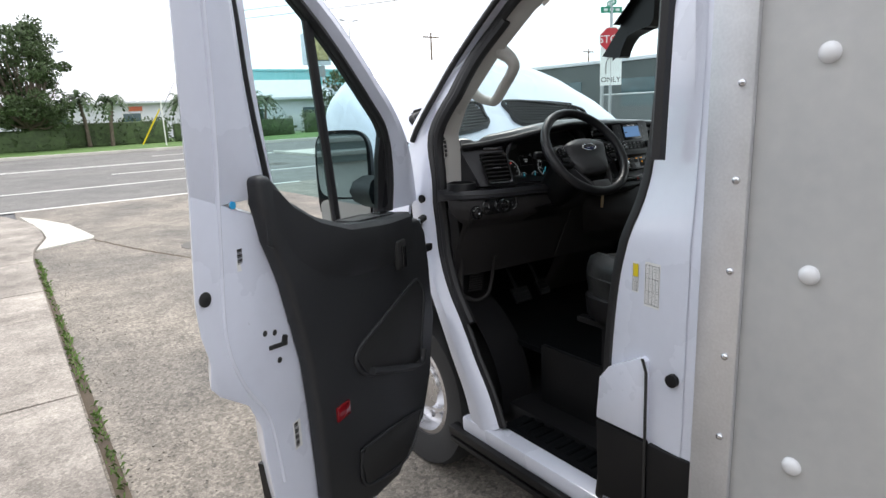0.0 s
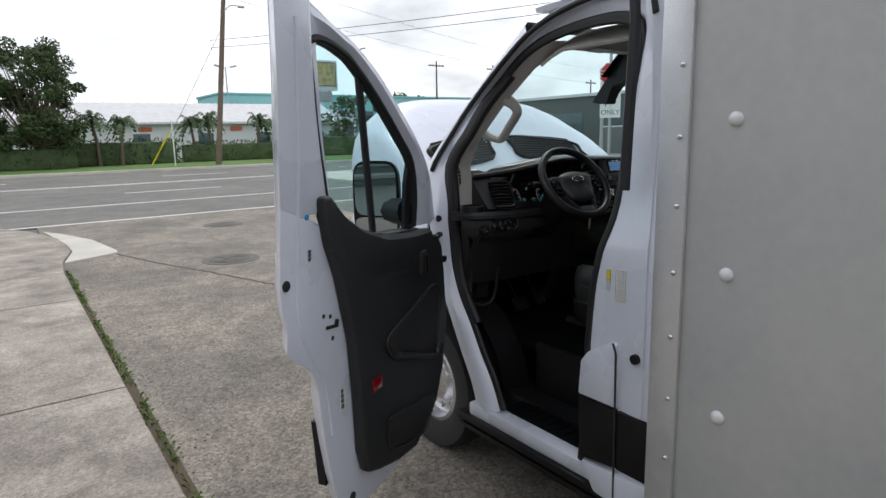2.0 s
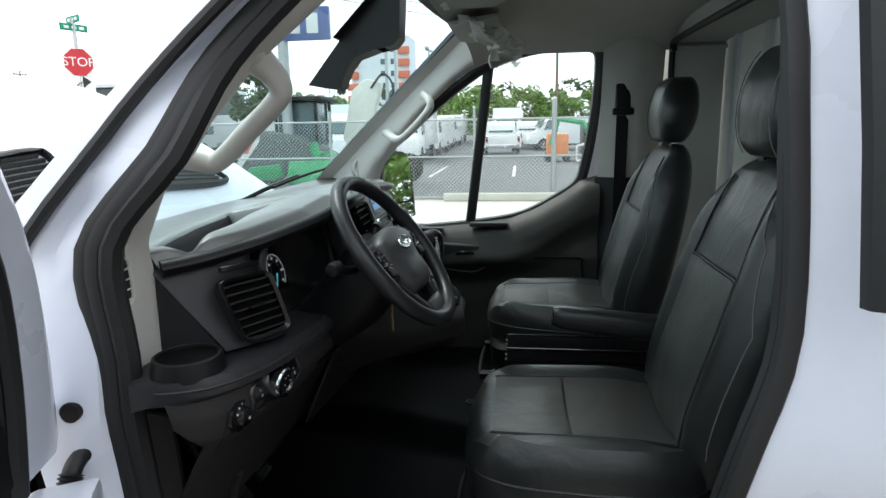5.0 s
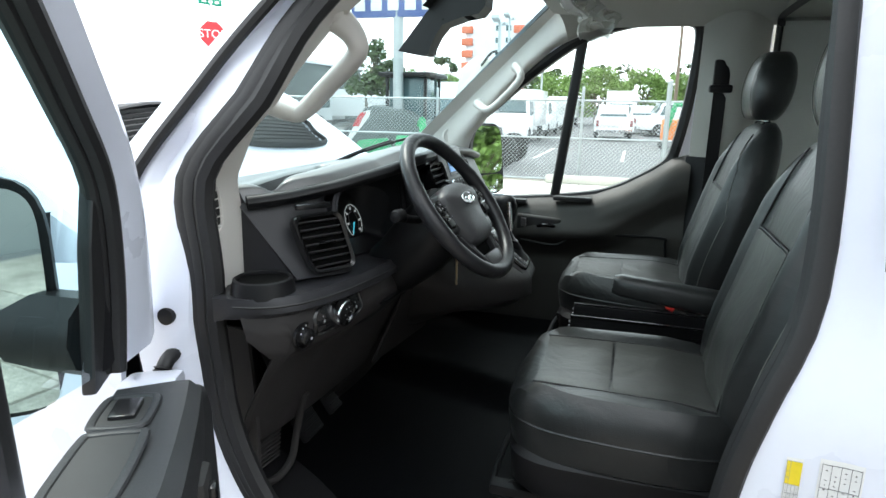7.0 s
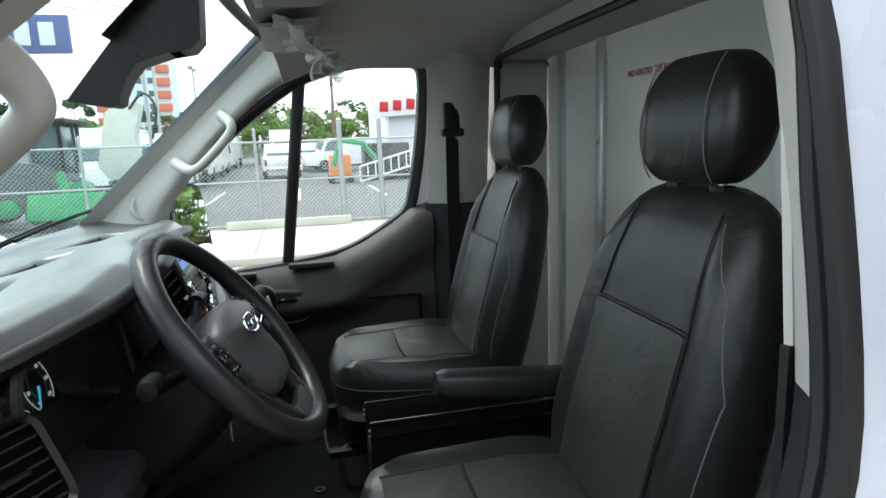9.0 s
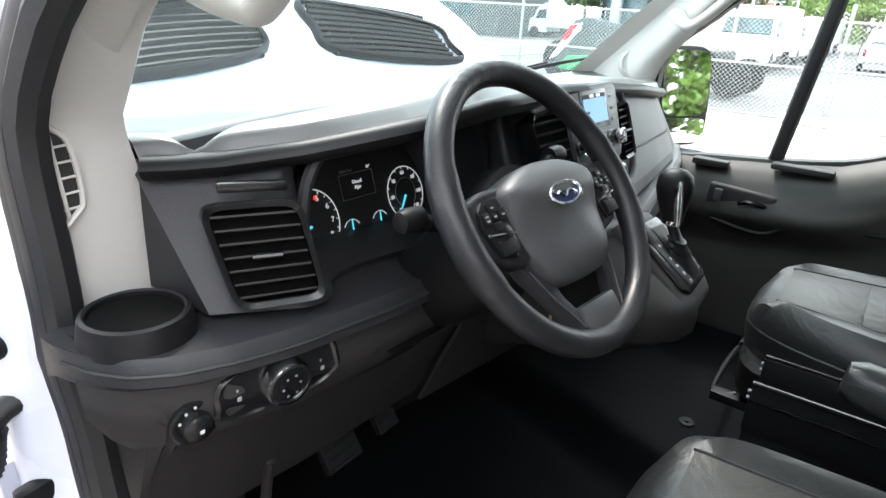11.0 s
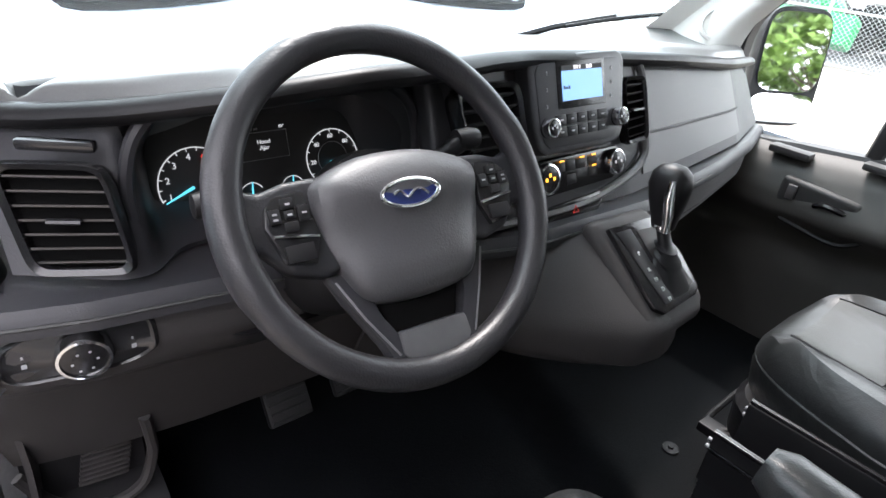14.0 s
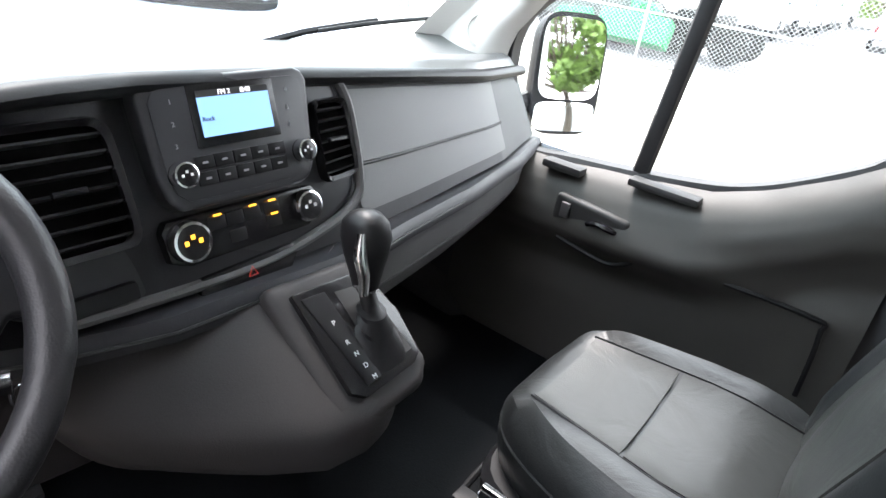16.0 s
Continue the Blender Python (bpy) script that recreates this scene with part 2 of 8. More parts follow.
CONCRETE = mat("stained_concrete", (0.22, 0.192, 0.165), 0.92, vary=0.32, size=1.9, grain=80, bump=0.6, rnd=0.12, tint=(0.45, 0.405, 0.355), speck=0.26, blot=0.17, blot_size=6.0)
PALECON = mat("pale_concrete", (0.50, 0.48, 0.43), 0.9, vary=0.18, size=1.2, grain=90, bump=0.3)
ROADPAINT = mat("white_road_paint", (0.62, 0.61, 0.58), 0.8, vary=0.18, size=8, grain=60)
GRASS = mat("grass_green", (0.11, 0.19, 0.04), 0.8, vary=0.45, size=3, grain=60, rnd=0.1)
LAWN = mat("lawn", (0.085, 0.16, 0.035), 0.95, vary=0.35, size=1.3, grain=70, bump=0.6)
SOIL = mat("dark_soil", (0.08, 0.06, 0.04), 0.95, vary=0.3, grain=90, bump=0.6)
LEAF = mat("dark_leaves", (0.055, 0.09, 0.03), 0.65, vary=0.5, size=2.0, grain=8)
LEAFPALE = mat("bright_leaves", (0.15, 0.24, 0.055), 0.6, vary=0.45, size=2.0, grain=8)
PALM = mat("palm_fronds", (0.040, 0.075, 0.022), 0.6, vary=0.4, size=2.0, grain=9)
BARK = mat("bark", (0.13, 0.105, 0.08), 0.95, vary=0.3, size=6, grain=40, bump=0.8)
TIMBER = mat("weathered_pole_timber", (0.16, 0.12, 0.09), 0.9, vary=0.25, size=5, grain=60, bump=0.5)
STUCCO = mat("white_stucco", (0.66, 0.67, 0.72), 0.9, vary=0.06, size=0.7, grain=40, bump=0.3)
TEAL = mat("teal_stucco", (0.24, 0.52, 0.52), 0.85, vary=0.08, size=0.5)
DARKWALL = mat("dark_grey_cladding", (0.07, 0.085, 0.085), 0.7, vary=0.15, size=0.6)
ROOFTILE = mat("pale_barrel_tiles", (0.60, 0.60, 0.62), 0.8, vary=0.12, size=2, rnd=0.06)
FENCEPAINT = mat("white_fence_paint", (0.72, 0.72, 0.70), 0.6)
GALV = mat("galvanised_steel", (0.40, 0.42, 0.43), 0.45, 0.7, vary=0.12)
CARWHITE = mat("white_vehicle_paint", (0.72, 0.73, 0.75), 0.3, vary=0.03, coat=0.5)
GREENPAINT = mat("green_machine_paint", (0.01, 0.30, 0.10), 0.4, vary=0.12)
LIFTWHITE = mat("cream_machine_paint", (0.62, 0.61, 0.56), 0.45, vary=0.08)
ORANGE = mat("orange_machine_paint", (0.75, 0.22, 0.04), 0.45)
STOPRED = mat("sign_red", (0.48, 0.02, 0.03), 0.45, vary=0.08)
SIGNWHITE = mat("sign_white", (0.72, 0.73, 0.72), 0.5, vary=0.04)
SIGNBLUE = mat("sign_blue", (0.05, 0.09, 0.28), 0.45, vary=0.08)
SIGNGREEN = mat("sign_green", (0.0, 0.22, 0.13), 0.45)
SIGNYELL = mat("sign_picture_panel", (0.42, 0.34, 0.16), 0.6, vary=0.6, size=2.2)
HYDRANT = mat("hydrant_yellow", (0.62, 0.33, 0.02), 0.5, vary=0.12)
CASTIRON = mat("cast_iron", (0.12, 0.11, 0.10), 0.7, 0.4, vary=0.3)
CORAL = mat("coral_paint", (0.62, 0.16, 0.09), 0.8)
TAGCARD = mat("tan_key_tag", (0.50, 0.36, 0.20), 0.6, vary=0.2, size=30)

# ---- mesh helpers ----


def world_of(ob):
    m = ob.matrix_basis.copy()
    return world_of(ob.parent) @ ob.matrix_parent_inverse @ m if ob.parent else m


def finish(bm, name, material, angle=38):
    bmesh.ops.recalc_face_normals(bm, faces=bm.faces[:])
    me = bpy.data.meshes.new(name)
    bm.to_mesh(me)
    bm.free()
    for p in me.polygons:
        p.use_smooth = True
    me.set_sharp_from_angle(angle=radians(angle))
    for m in (material if isinstance(material, (list, tuple)) else [material]):
        me.materials.append(m)
    return me


def part(name, bm, material, parent, label="", local=False, angle=38):
    """One mesh object under a thing or a part. Its points are world metres, or the parent's own if local."""
    ob = new(name, finish(bm, name, material, angle) if isinstance(bm, bmesh.types.BMesh) else bm)
    ob.parent = parent
    if not local:
        ob.matrix_parent_inverse = world_of(parent).inverted()
    return tagged(ob, label)


def thing(name, at, label, category, group="", kind="", turn=0):
    e = new(name)
    e.empty_display_size = 0.1
    e.matrix_basis = pose(*at, 0, 0, turn)
    return tagged(e, label, category, group, kind)


def solid(name, bm, material, label, category, group="", kind="", angle=38):
    return tagged(new(name, finish(bm, name, material, angle)), label, category, group, kind)


def B():
    return bmesh.new()


def box(bm, c, s, bevel=0.004, rot=(0, 0, 0), seg=2):
    made = bmesh.ops.create_cube(bm, size=1.0)["verts"]
    m = pose(*c, *rot) @ Matrix.Diagonal((*s, 1))
    bmesh.ops.transform(bm, matrix=m, verts=made)
    if bevel:
        edges = {e for v in made for e in v.link_edges}
        bmesh.ops.bevel(bm, geom=list(edges), offset=min(bevel, min(s) * 0.45), segments=seg, affect="EDGES", profile=0.6)
    return bm


def loft(bm, rings, caps=True, around=True, closed=False):
    rows = [[bm.verts.new(p) for p in r] for r in rings]
    n = len(rows[0])
    pairs = list(zip(rows, rows[1:])) + ([(rows[-1], rows[0])] if closed else [])
    for a, b in pairs:
        for i in range(n if around else n - 1):
            j = (i + 1) % n
            bm.faces.new((a[i], a[j], b[j], b[i]))
    if caps and around and not closed:
        bm.faces.new(rows[0][::-1])
        bm.faces.new(rows[-1])
    return bm


def tube(bm, pts, r, n=10, closed=False, flat=1.0, caps=True, up=(0, 0, 1)):
    """A round (or flattened) bar along points. r: one radius or one for each point."""
    pts = [Vector(p) for p in pts]
    rs = r if isinstance(r, (list, tuple)) else [r] * len(pts)
    rings, side = [], None
    for i, p in enumerate(pts):
        a = pts[i - 1] if (i or closed) else p
        b = pts[(i + 1) % len(pts)] if (i + 1 < len(pts) or closed) else p
        t = (b - a).normalized()
        if side is None:
            side = t.cross(Vector(up))
            if side.length < 1e-3:
                side = t.cross(Vector((1, 0, 0)))
        side = (side - t * side.dot(t)).normalized()
        o = t.cross(side)
        rings.append([p + rs[i] * (math.cos(k) * side + flat * math.sin(k) * o) for k in (2 * math.pi * q / n for q in range(n))])
    return loft(bm, rings, caps=caps, closed=closed)


def smooth_path(keys, steps=6, closed=False):
    """Points on a Catmull-Rom curve through the keys."""
    k = [Vector(p) for p in keys]
    n, out = len(k), []
    for i in range(n if closed else n - 1):
        a, b, c, d = (k[(i + o) % n] if closed else k[min(max(i + o, 0), n - 1)] for o in (-1, 0, 1, 2))
        for q in range(steps):
            t = q / steps
            out.append(0.5 * ((2 * b) + (c - a) * t + (2 * a - 5 * b + 4 * c - d) * t * t + (3 * b - a - 3 * c + d) * t ** 3))
    return out if closed else out + [k[-1]]


def cyl(bm, a, b, r0, r1=None, n=20):
    a, b = Vector(a), Vector(b)
    return tube(bm, [a, b], [r0, r0 if r1 is None else r1], n)


def lathe(bm, base, axis, profile, n=24):
    """Turns (radius, height) pairs round an axis."""
    q = Vector(axis).to_track_quat("Z", "Y")
    rings = [[Vector(base) + q @ Vector((r * math.cos(k), r * math.sin(k), h)) for k in (2 * math.pi * i / n for i in range(n))] for r, h in profile]
    return loft(bm, rings)


def plate(bm, outline, push, bevel=0.0, seg=2):
    """A flat outline (3D points) given thickness along push."""
    vs = [bm.verts.new(p) for p in outline]
    f = bm.faces.new(vs)
    got = bmesh.ops.extrude_face_region(bm, geom=[f])["geom"]
    moved = [g for g in got if isinstance(g, bmesh.types.BMVert)]
    bmesh.ops.translate(bm, verts=moved, vec=Vector(push))
    if bevel:
        edges = {e for v in vs + moved for e in v.link_edges}
        bmesh.ops.bevel(bm, geom=list(edges), offset=bevel, segments=seg, affect="EDGES", profile=0.6)
    return bm


def sheet(bm, f, nu, nv, thick=0.0):
    """A surface f(u, v), u and v from 0 to 1; with thickness it is closed along its normals."""
    rows = [[Vector(f(i / nu, j / nv)) for i in range(nu + 1)] for j in range(nv + 1)]
    grid = [[bm.verts.new(p) for p in r] for r in rows]
    faces = [bm.faces.new((grid[j][i], grid[j][i + 1], grid[j + 1][i + 1], grid[j + 1][i])) for j in range(nv) for i in range(nu)]
    if thick:
        bm.normal_update()
        bmesh.ops.solidify(bm, geom=faces, thickness=thick)
    return bm


def superring(cx, cy, z, w, d, e=3.0, n=28, warp=None):
    """A rounded-rectangle ring of half sizes w, d at height z. warp(px, py) shifts y."""
    out = []
    for i in range(n):
        k = 2 * math.pi * i / n
        px = math.copysign(abs(math.cos(k)) ** (2 / e), math.cos(k))
        py = math.copysign(abs(math.sin(k)) ** (2 / e), math.sin(k))
        out.append((cx + w * px, cy + d * py + (warp(px, py) if warp else 0.0), z))
    return out


def ramp(x, xs, ys):
    return float(np.interp(x, xs, ys))


def words(name, text, size, m, material, parent, label=""):
    """Writing in the built-in font, as a thin raised mesh at the pose m."""
    c = bpy.data.curves.new(name, "FONT")
    c.body, c.size, c.extrude, c.align_x, c.align_y = text, size, 0.0006, "CENTER", "CENTER"
    tmp = new(name, c)
    bpy.context.view_layer.update()
    me = bpy.data.meshes.new_from_object(tmp.evaluated_get(bpy.context.evaluated_depsgraph_get()))
    bpy.data.objects.remove(tmp)
    me.transform(m)
    me.materials.clear()
    me.materials.append(material)
    return part(name, me, material, parent, label)

# ---- ground, street and pavement ----
b = B()
sheet(b, lambda u, v: (-700 + 1400 * u, -700 + 1400 * v, -0.03), 8, 8)
solid("ground", b, LOTTOP, "grey worn asphalt ground reaching the horizon", "ground", kind="structure")
b = B()
box(b, (4.9, -2.5, -0.055), (14.2, 29.0, 0.11), 0.0)
solid("side_road", b, ASPHALT, "worn patched asphalt roadway beside the pavement", "road", kind="structure")
b = B()
box(b, (0, 22.9, -0.06), (300, 21.8, 0.112), 0.0)
main_road = solid("road", b, ROADTOP, "wide grey asphalt street crossing ahead", "road", kind="structure")


def paint(name, c, s, turn=0):
    b = B()
    box(b, c, s, 0.0, (0, 0, turn))
    return part(name, b, ROADPAINT, main_road)


paint("lane_line", (-24, 11.75, -0.001), (55, 0.13, 0.012), 0.4)
paint("lane_line", (15, 11.95, -0.001), (22, 0.13, 0.012), 0.4)
paint("lane_line", (0, 15.6, -0.001), (160, 0.13, 0.012), 0.0)
for i in range(-9, 10):
    paint("lane_dash", (i * 9.0 + 2, 19.4, -0.001), (3.0, 0.12, 0.012))
    paint("lane_dash", (i * 9.0 + 5, 28.6, -0.001), (3.0, 0.12, 0.012))
paint("lane_line", (0, 23.8, -0.001), (160, 0.13, 0.012))
paint("lane_line", (0, 24.2, -0.001), (160, 0.13, 0.012))


def manhole(x, y, r):
    t = thing("manhole_cover", (x, y, 0.0), "round pale metal manhole cover set in the asphalt", "manhole cover", "manhole covers")
    b = B()
    lathe(b, (x, y, 0.0), (0, 0, 1), [(r, -0.01), (r, 0.006), (r * 0.9, 0.009), (r * 0.86, 0.006)], 28)
    part("frame", b, CASTIRON, t)
    b = B()
    lathe(b, (x, y, 0.0), (0, 0, 1), [(r * 0.84, -0.01), (r * 0.84, 0.007)], 28)
    for k in range(4):
        tube(b, [(x + r * (0.2 + 0.16 * k) * math.cos(q), y + r * (0.2 + 0.16 * k) * math.sin(q), 0.010) for q in (math.pi * 2 * i / 20 for i in range(20))], 0.018, 6, closed=True, flat=0.4)
    part("cover", b, CASTIRON, t)


b = B()
tube(b, [Vector((x, y, 0.0)) + Vector((0.03 * noise.noise((i * 0.9, 0, 0)), 0.05 * noise.noise((0, i * 0.8, 0)), 0)) for i, (x, y) in enumerate([(p.x, p.y) for p in smooth_path([(x, y, 0) for x, y in [(-1.53, 7.97), (-1.1, 6.43), (-0.71, 5.33), (-0.33, 4.15)]], 12)])], 0.022, 5, flat=0.15)
solid("road_crack", b, SOIL, "dark tar-filled crack across the worn asphalt", "crack", kind="stuff")
manhole(-0.25, 6.0, 0.38)
manhole(0.7, 9.6, 0.36)
manhole(5.2, 17.8, 0.42)

# far side: kerb and lawn
b = B()
box(b, (0, 33.9, 0.05), (300, 0.2, 0.2), 0.02)
solid("far_kerb", b, PALECON, "pale concrete kerb along the far side of the street", "kerb", kind="structure")
b = B()
box(b, (0, 44.0, 0.04), (300, 20.0, 0.2), 0.02)
solid("lawn", b, LAWN, "green verge of mown grass behind the far kerb", "grass", kind="structure")

# concrete pavement, slab by slab
pave = thing("pavement", (-3.6, 0, 0), "stained concrete pavement of large square slabs", "pavement", kind="structure")
slab_y = [-9.4, -7.6, -5.8, -4.0, -2.2, -1.4, 0.36, 1.92, 3.75, 4.75, 6.35]
for i, (y0, y1) in enumerate(zip(slab_y, slab_y[1:])):
    for x0, x1 in ((-3.68, -2.16), (-5.2, -3.69), (-6.8, -5.21)):
        b = B()
        box(b, ((x0 + x1) / 2, (y0 + y1) / 2, -0.05), (x1 - x0 - 0.012, y1 - y0 - 0.014, 0.17 + 0.004 * ((i * 7 + int(x0 * 3)) % 3)), 0.012)
        part("slab", b, CONCRETE, pave)


def flat_outline(name, pts, z0, h, material, parent, bevel=0.012):
    b = B()
    plate(b, [(x, y, z0) for x, y in pts], (0, 0, h), bevel)
    return part(name, b, material, parent)


bend = [(-2.17, 6.36), (-2.12, 7.2), (-1.95, 8.1), (-1.95, 8.8)] + [(-7.2 + 5.25 * math.cos(k), 8.8 + 5.9 * math.sin(k)) for k in (0.15, 0.4, 0.65, 0.9, 1.15, 1.4)] + [(-7.2, 14.9), (-7.2, 6.36)]
flat_outline("corner_slab", bend, -0.1, 0.137, CONCRETE, pave)
nose = [(-2.1, 7.2), (-1.42, 7.55), (-1.38, 7.75), (-1.55, 9.2), (-1.92, 10.4), (-2.15, 10.9), (-1.94, 8.9), (-1.93, 8.1)]
flat_outline("ramp_nose", nose, -0.1, 0.125, PALECON, pave)

# grass growing in the joint between slabs and asphalt
rng = random.Random(4)
b = B()
for k in range(1000):
    y = rng.uniform(-1.0, 6.6)
    if noise.noise((y * 2.3, 0.2, 0)) < -0.15 and rng.random() < 0.8:
        continue
    x = -2.12 + rng.gauss(0, 0.014) + 0.02 * noise.noise((y * 4, 1, 1))
    h, a = rng.uniform(0.008, 0.034), rng.uniform(0, 6.28)
    d = Vector((math.cos(a), math.sin(a), 0))
    w = Vector((-d.y, d.x, 0)) * 0.0035
    p = Vector((x, y, 0.002))
    vs = [b.verts.new(q) for q in (p - w, p + w, p + d * h * 0.5 + w * 0.7 + Vector((0, 0, h)), p + d * h * 1.1 + Vector((0, 0, h * 0.9)))]
    b.faces.new(vs)
solid("kerb_grass", b, GRASS, "thin green grass growing in the pavement joint", "grass", kind="stuff")
b = B()
for k in range(700):
    y = rng.uniform(-1.0, 8.0)
    x = rng.uniform(-2.1, -1.75) if k % 3 else rng.uniform(-2.1, -0.4)
    r = rng.uniform(0.002, 0.006)
    box(b, (x, y, r * 0.5), (r * 2, r * 1.5, r), 0.0, (rng.uniform(0, 30), rng.uniform(0, 30), rng.uniform(0, 90)))
solid("gravel", b, CONCRETE, "loose pale gravel scattered on the asphalt edge", "gravel", kind="stuff")
b = B()
box(b, (-2.125, 2.5, -0.045), (0.055, 7.9, 0.094), 0.0)
solid("joint_soil", b, SOIL, "dark soil filling the pavement joint", "soil", kind="structure")

# ---- the box truck ----
truck = thing("box_truck", (0, 0, 0), "white delivery truck with open driver's door and raised hood", "truck")


def Xs(y, z):
    """Half width of the cab's outer skin."""
    return 1.0 + 0.04 * min(max(-y, 0), 1.3) - 0.16 * max(0, z - 1.2)


OY = [-0.29, -0.24, -0.16, -0.08, -0.01, 0.045, 0.075, 0.09, 0.125, -0.04, -0.20, -0.36, -0.52, -0.72, -0.95, -1.10, -1.15, -1.18, -1.19, -1.19, -1.19, -1.19, -1.19]
OZ = [0.34, 0.47, 0.60, 0.74, 0.86, 0.97, 1.12, 1.28, 1.42, 1.625, 1.775, 1.905, 2.01, 2.07, 2.09, 2.04, 1.75, 1.38, 1.19, 1.06, 0.85, 0.60, 0.33]
IY = [-0.42, -0.36, -0.28, -0.20, -0.115, -0.062, -0.046, -0.050, -0.048, -0.165, -0.235, -0.36, -0.52, -0.74, -0.93, -1.006, -1.026, -1.026, -0.977, -0.949, -0.930, -0.926, -0.905]
IZ = [0.385, 0.50, 0.61, 0.735, 0.85, 0.98, 1.12, 1.28, 1.46, 1.595, 1.735, 1.865, 1.945, 1.975, 1.965, 1.90, 1.65, 1.36, 1.19, 1.06, 0.85, 0.60, 0.385]


def contour(ys, zs, inset, sign=-1, steps=4, scale=0.0):
    c = smooth_path([(0, y, z) for y, z in zip(ys, zs)], steps)
    return [Vector((sign * (Xs(p.y, p.z) - inset), p.y, p.z)) for p in c]


def ring_surface(bm, loops):
    rows = list(zip(*loops))
    return loft(bm, rows, caps=False, around=False)


def fade(a, b, t):
    return [p.lerp(q, t) for p, q in zip(a, b)]


def seal_depth(y, z):
    """How far the seal lies inside the skin: shallow beside the hinges."""
    return ramp(z, [1.1, 1.22, 1.36, 1.46, 1.56, 1.64, 1.82], [0.058, 0.045, 0.022, 0.004, -0.010, 0.0, 0.058]) if y > -0.5 else (ramp(z, [1.72, 1.95], [0.030, 0.058]) if y < -0.85 else 0.058)


cO, cI = contour(OY, OZ, 0.0), contour(IY, IZ, 0.058)
cI = [Vector((-(Xs(p.y, p.z) - seal_depth(p.y, p.z)), p.y, p.z)) for p in cI]


def jamb(k, n):
    """How the frame steps in from the skin to the seal: four (share of the way, depth) pairs, for the hinge side, the top and the rear pillar."""
    front = ((0.45, -0.006), (0.62, -0.003), (0.86, 0.022), (0.93, 0.055))
    over = ((0.12, 0.004), (0.22, 0.045), (0.62, 0.055), (0.74, 0.060))
    rear = ((0.22, 0.003), (0.48, 0.012), (0.80, 0.026), (0.97, 0.036))
    a, c = (front, over) if k < 0.55 else (over, rear)
    t = ramp(k, [0.34, 0.44, 0.55, 0.551, 0.66, 0.74], [0, 1, 1, 0, 0, 1])
    return [(p[0] + (q[0] - p[0]) * t, p[1] + (q[1] - p[1]) * t) for p, q in zip(a, c)][n]


def jamb_loop(n):
    out = []
    for i in range(len(cO)):
        f, d = jamb(i / (len(cO) - 1), n)
        q = cO[i].lerp(cI[i], f)
        if d > 0.02:
            d *= seal_depth(q.y, q.z) / 0.058
        out.append(Vector((-(Xs(q.y, q.z) - d), q.y, q.z)))
    return out


step1, step2, step3, step4 = (jamb_loop(n) for n in range(4))
b = B()
ring_surface(b, [cO, step1, step2, step3, step4, cI])
cab = part("door_aperture", b, WHITE, truck, "white painted door opening frame")
# seals round the opening
b = B()


def seal_line(share, front, rear):
    """A run of the seal: in front of the jamb all round, on the pillar's inner edge at the rear."""
    line = []
    for i in range(len(cI)):
        r = ramp(i / (len(cI) - 1), [0.66, 0.74], [0, 1])
        line.append(cI[i].lerp(cO[i], share * (1 - r)) + Vector((front * (1 - r) + rear * r, -0.004 * r, 0)))
    return line


tube(b, seal_line(0.04, -0.004, -0.008), 0.013, 8, flat=1.25)
tube(b, seal_line(0.14, -0.002, 0.016), 0.013, 8, flat=1.25)
tube(b, [p + Vector((0.004, -0.014, 0)) for p in cI[12:44]], 0.020, 8)
part("door_seal", b, RUBBER, truck, "black rubber door seal")
b = B()
tube(b, [p + Vector((-0.012, 0, 0)) for p in fade(cI, cO, 0.80)][32:62], 0.011, 8)
part("outer_seal", b, RUBBER, truck)
# inner liner of the opening, pillar trim inside the seal
inner = [Vector((p.x + 0.034, p.y - (0.006 if p.y < -0.8 else 0), p.z)) for p in cI]
deep = [Vector((p.x + 0.085, p.y - (0.03 if p.y < -0.8 else 0.0), p.z + (0.03 if p.z > 1.9 else 0))) for p in cI]
low_from = next(i for i in range(60, len(cI)) if cI[i].z < 1.39)
for i0, i1, lining in ((26, low_from + 1, PILLAR), (low_from, len(cI), TRIM)):
    b = B()
    ring_surface(b, [[p + Vector((0.004, 0, 0)) for p in cI[i0:i1]], inner[i0:i1], deep[i0:i1]])
    part("pillar_lining", b, lining, truck)
# B pillar to the box, lower rear quarter and sill
b = B()


def quarter(u, v):
    z = 0.33 + 1.76 * v
    y = -1.165 - 0.16 * u + 0.02 * (v > 0.9)
    return (-Xs(y, z) + 0.003 * (1 - u), y + ramp(z, [1.4, 1.7, 2.0, 2.09], [0.0, 0.04, 0.09, 0.14]) * (1 - u), z)


sheet(b, quarter, 4, 24, 0.02)
part("rear_quarter", b, WHITE, truck)
b = B()
tube(b, [(-1.052, -1.096, 1.41), (-1.032, -1.088, 1.6), (-0.987, -1.068, 1.93), (-0.972, -1.05, 2.03)], 0.024, 6, flat=0.6, up=(0, 1, 0))
part("pillar_strip", b, RUBBER, truck, "black rubber strip on the rear pillar")
b = B()
tube(b, [(-1.063, -1.096, 1.42), (-1.043, -1.088, 1.6), (-0.998, -1.068, 1.93), (-0.983, -1.05, 2.03)], 0.006, 6)
part("strip_groove", b, BLACKPL, truck)
# fuel flap block, black cladding under it
b = B()
plate(b, [(-1.048, -0.915, 0.66), (-1.048, -0.925, 0.79), (-1.048, -0.955, 0.83), (-1.048, -1.065, 0.895), (-1.048, -1.08, 0.885), (-1.048, -1.085, 0.66)], (0.10, 0, 0), 0.008)
part("fuel_flap", b, WHITE, truck, "white fuel flap panel behind the door")
b = B()
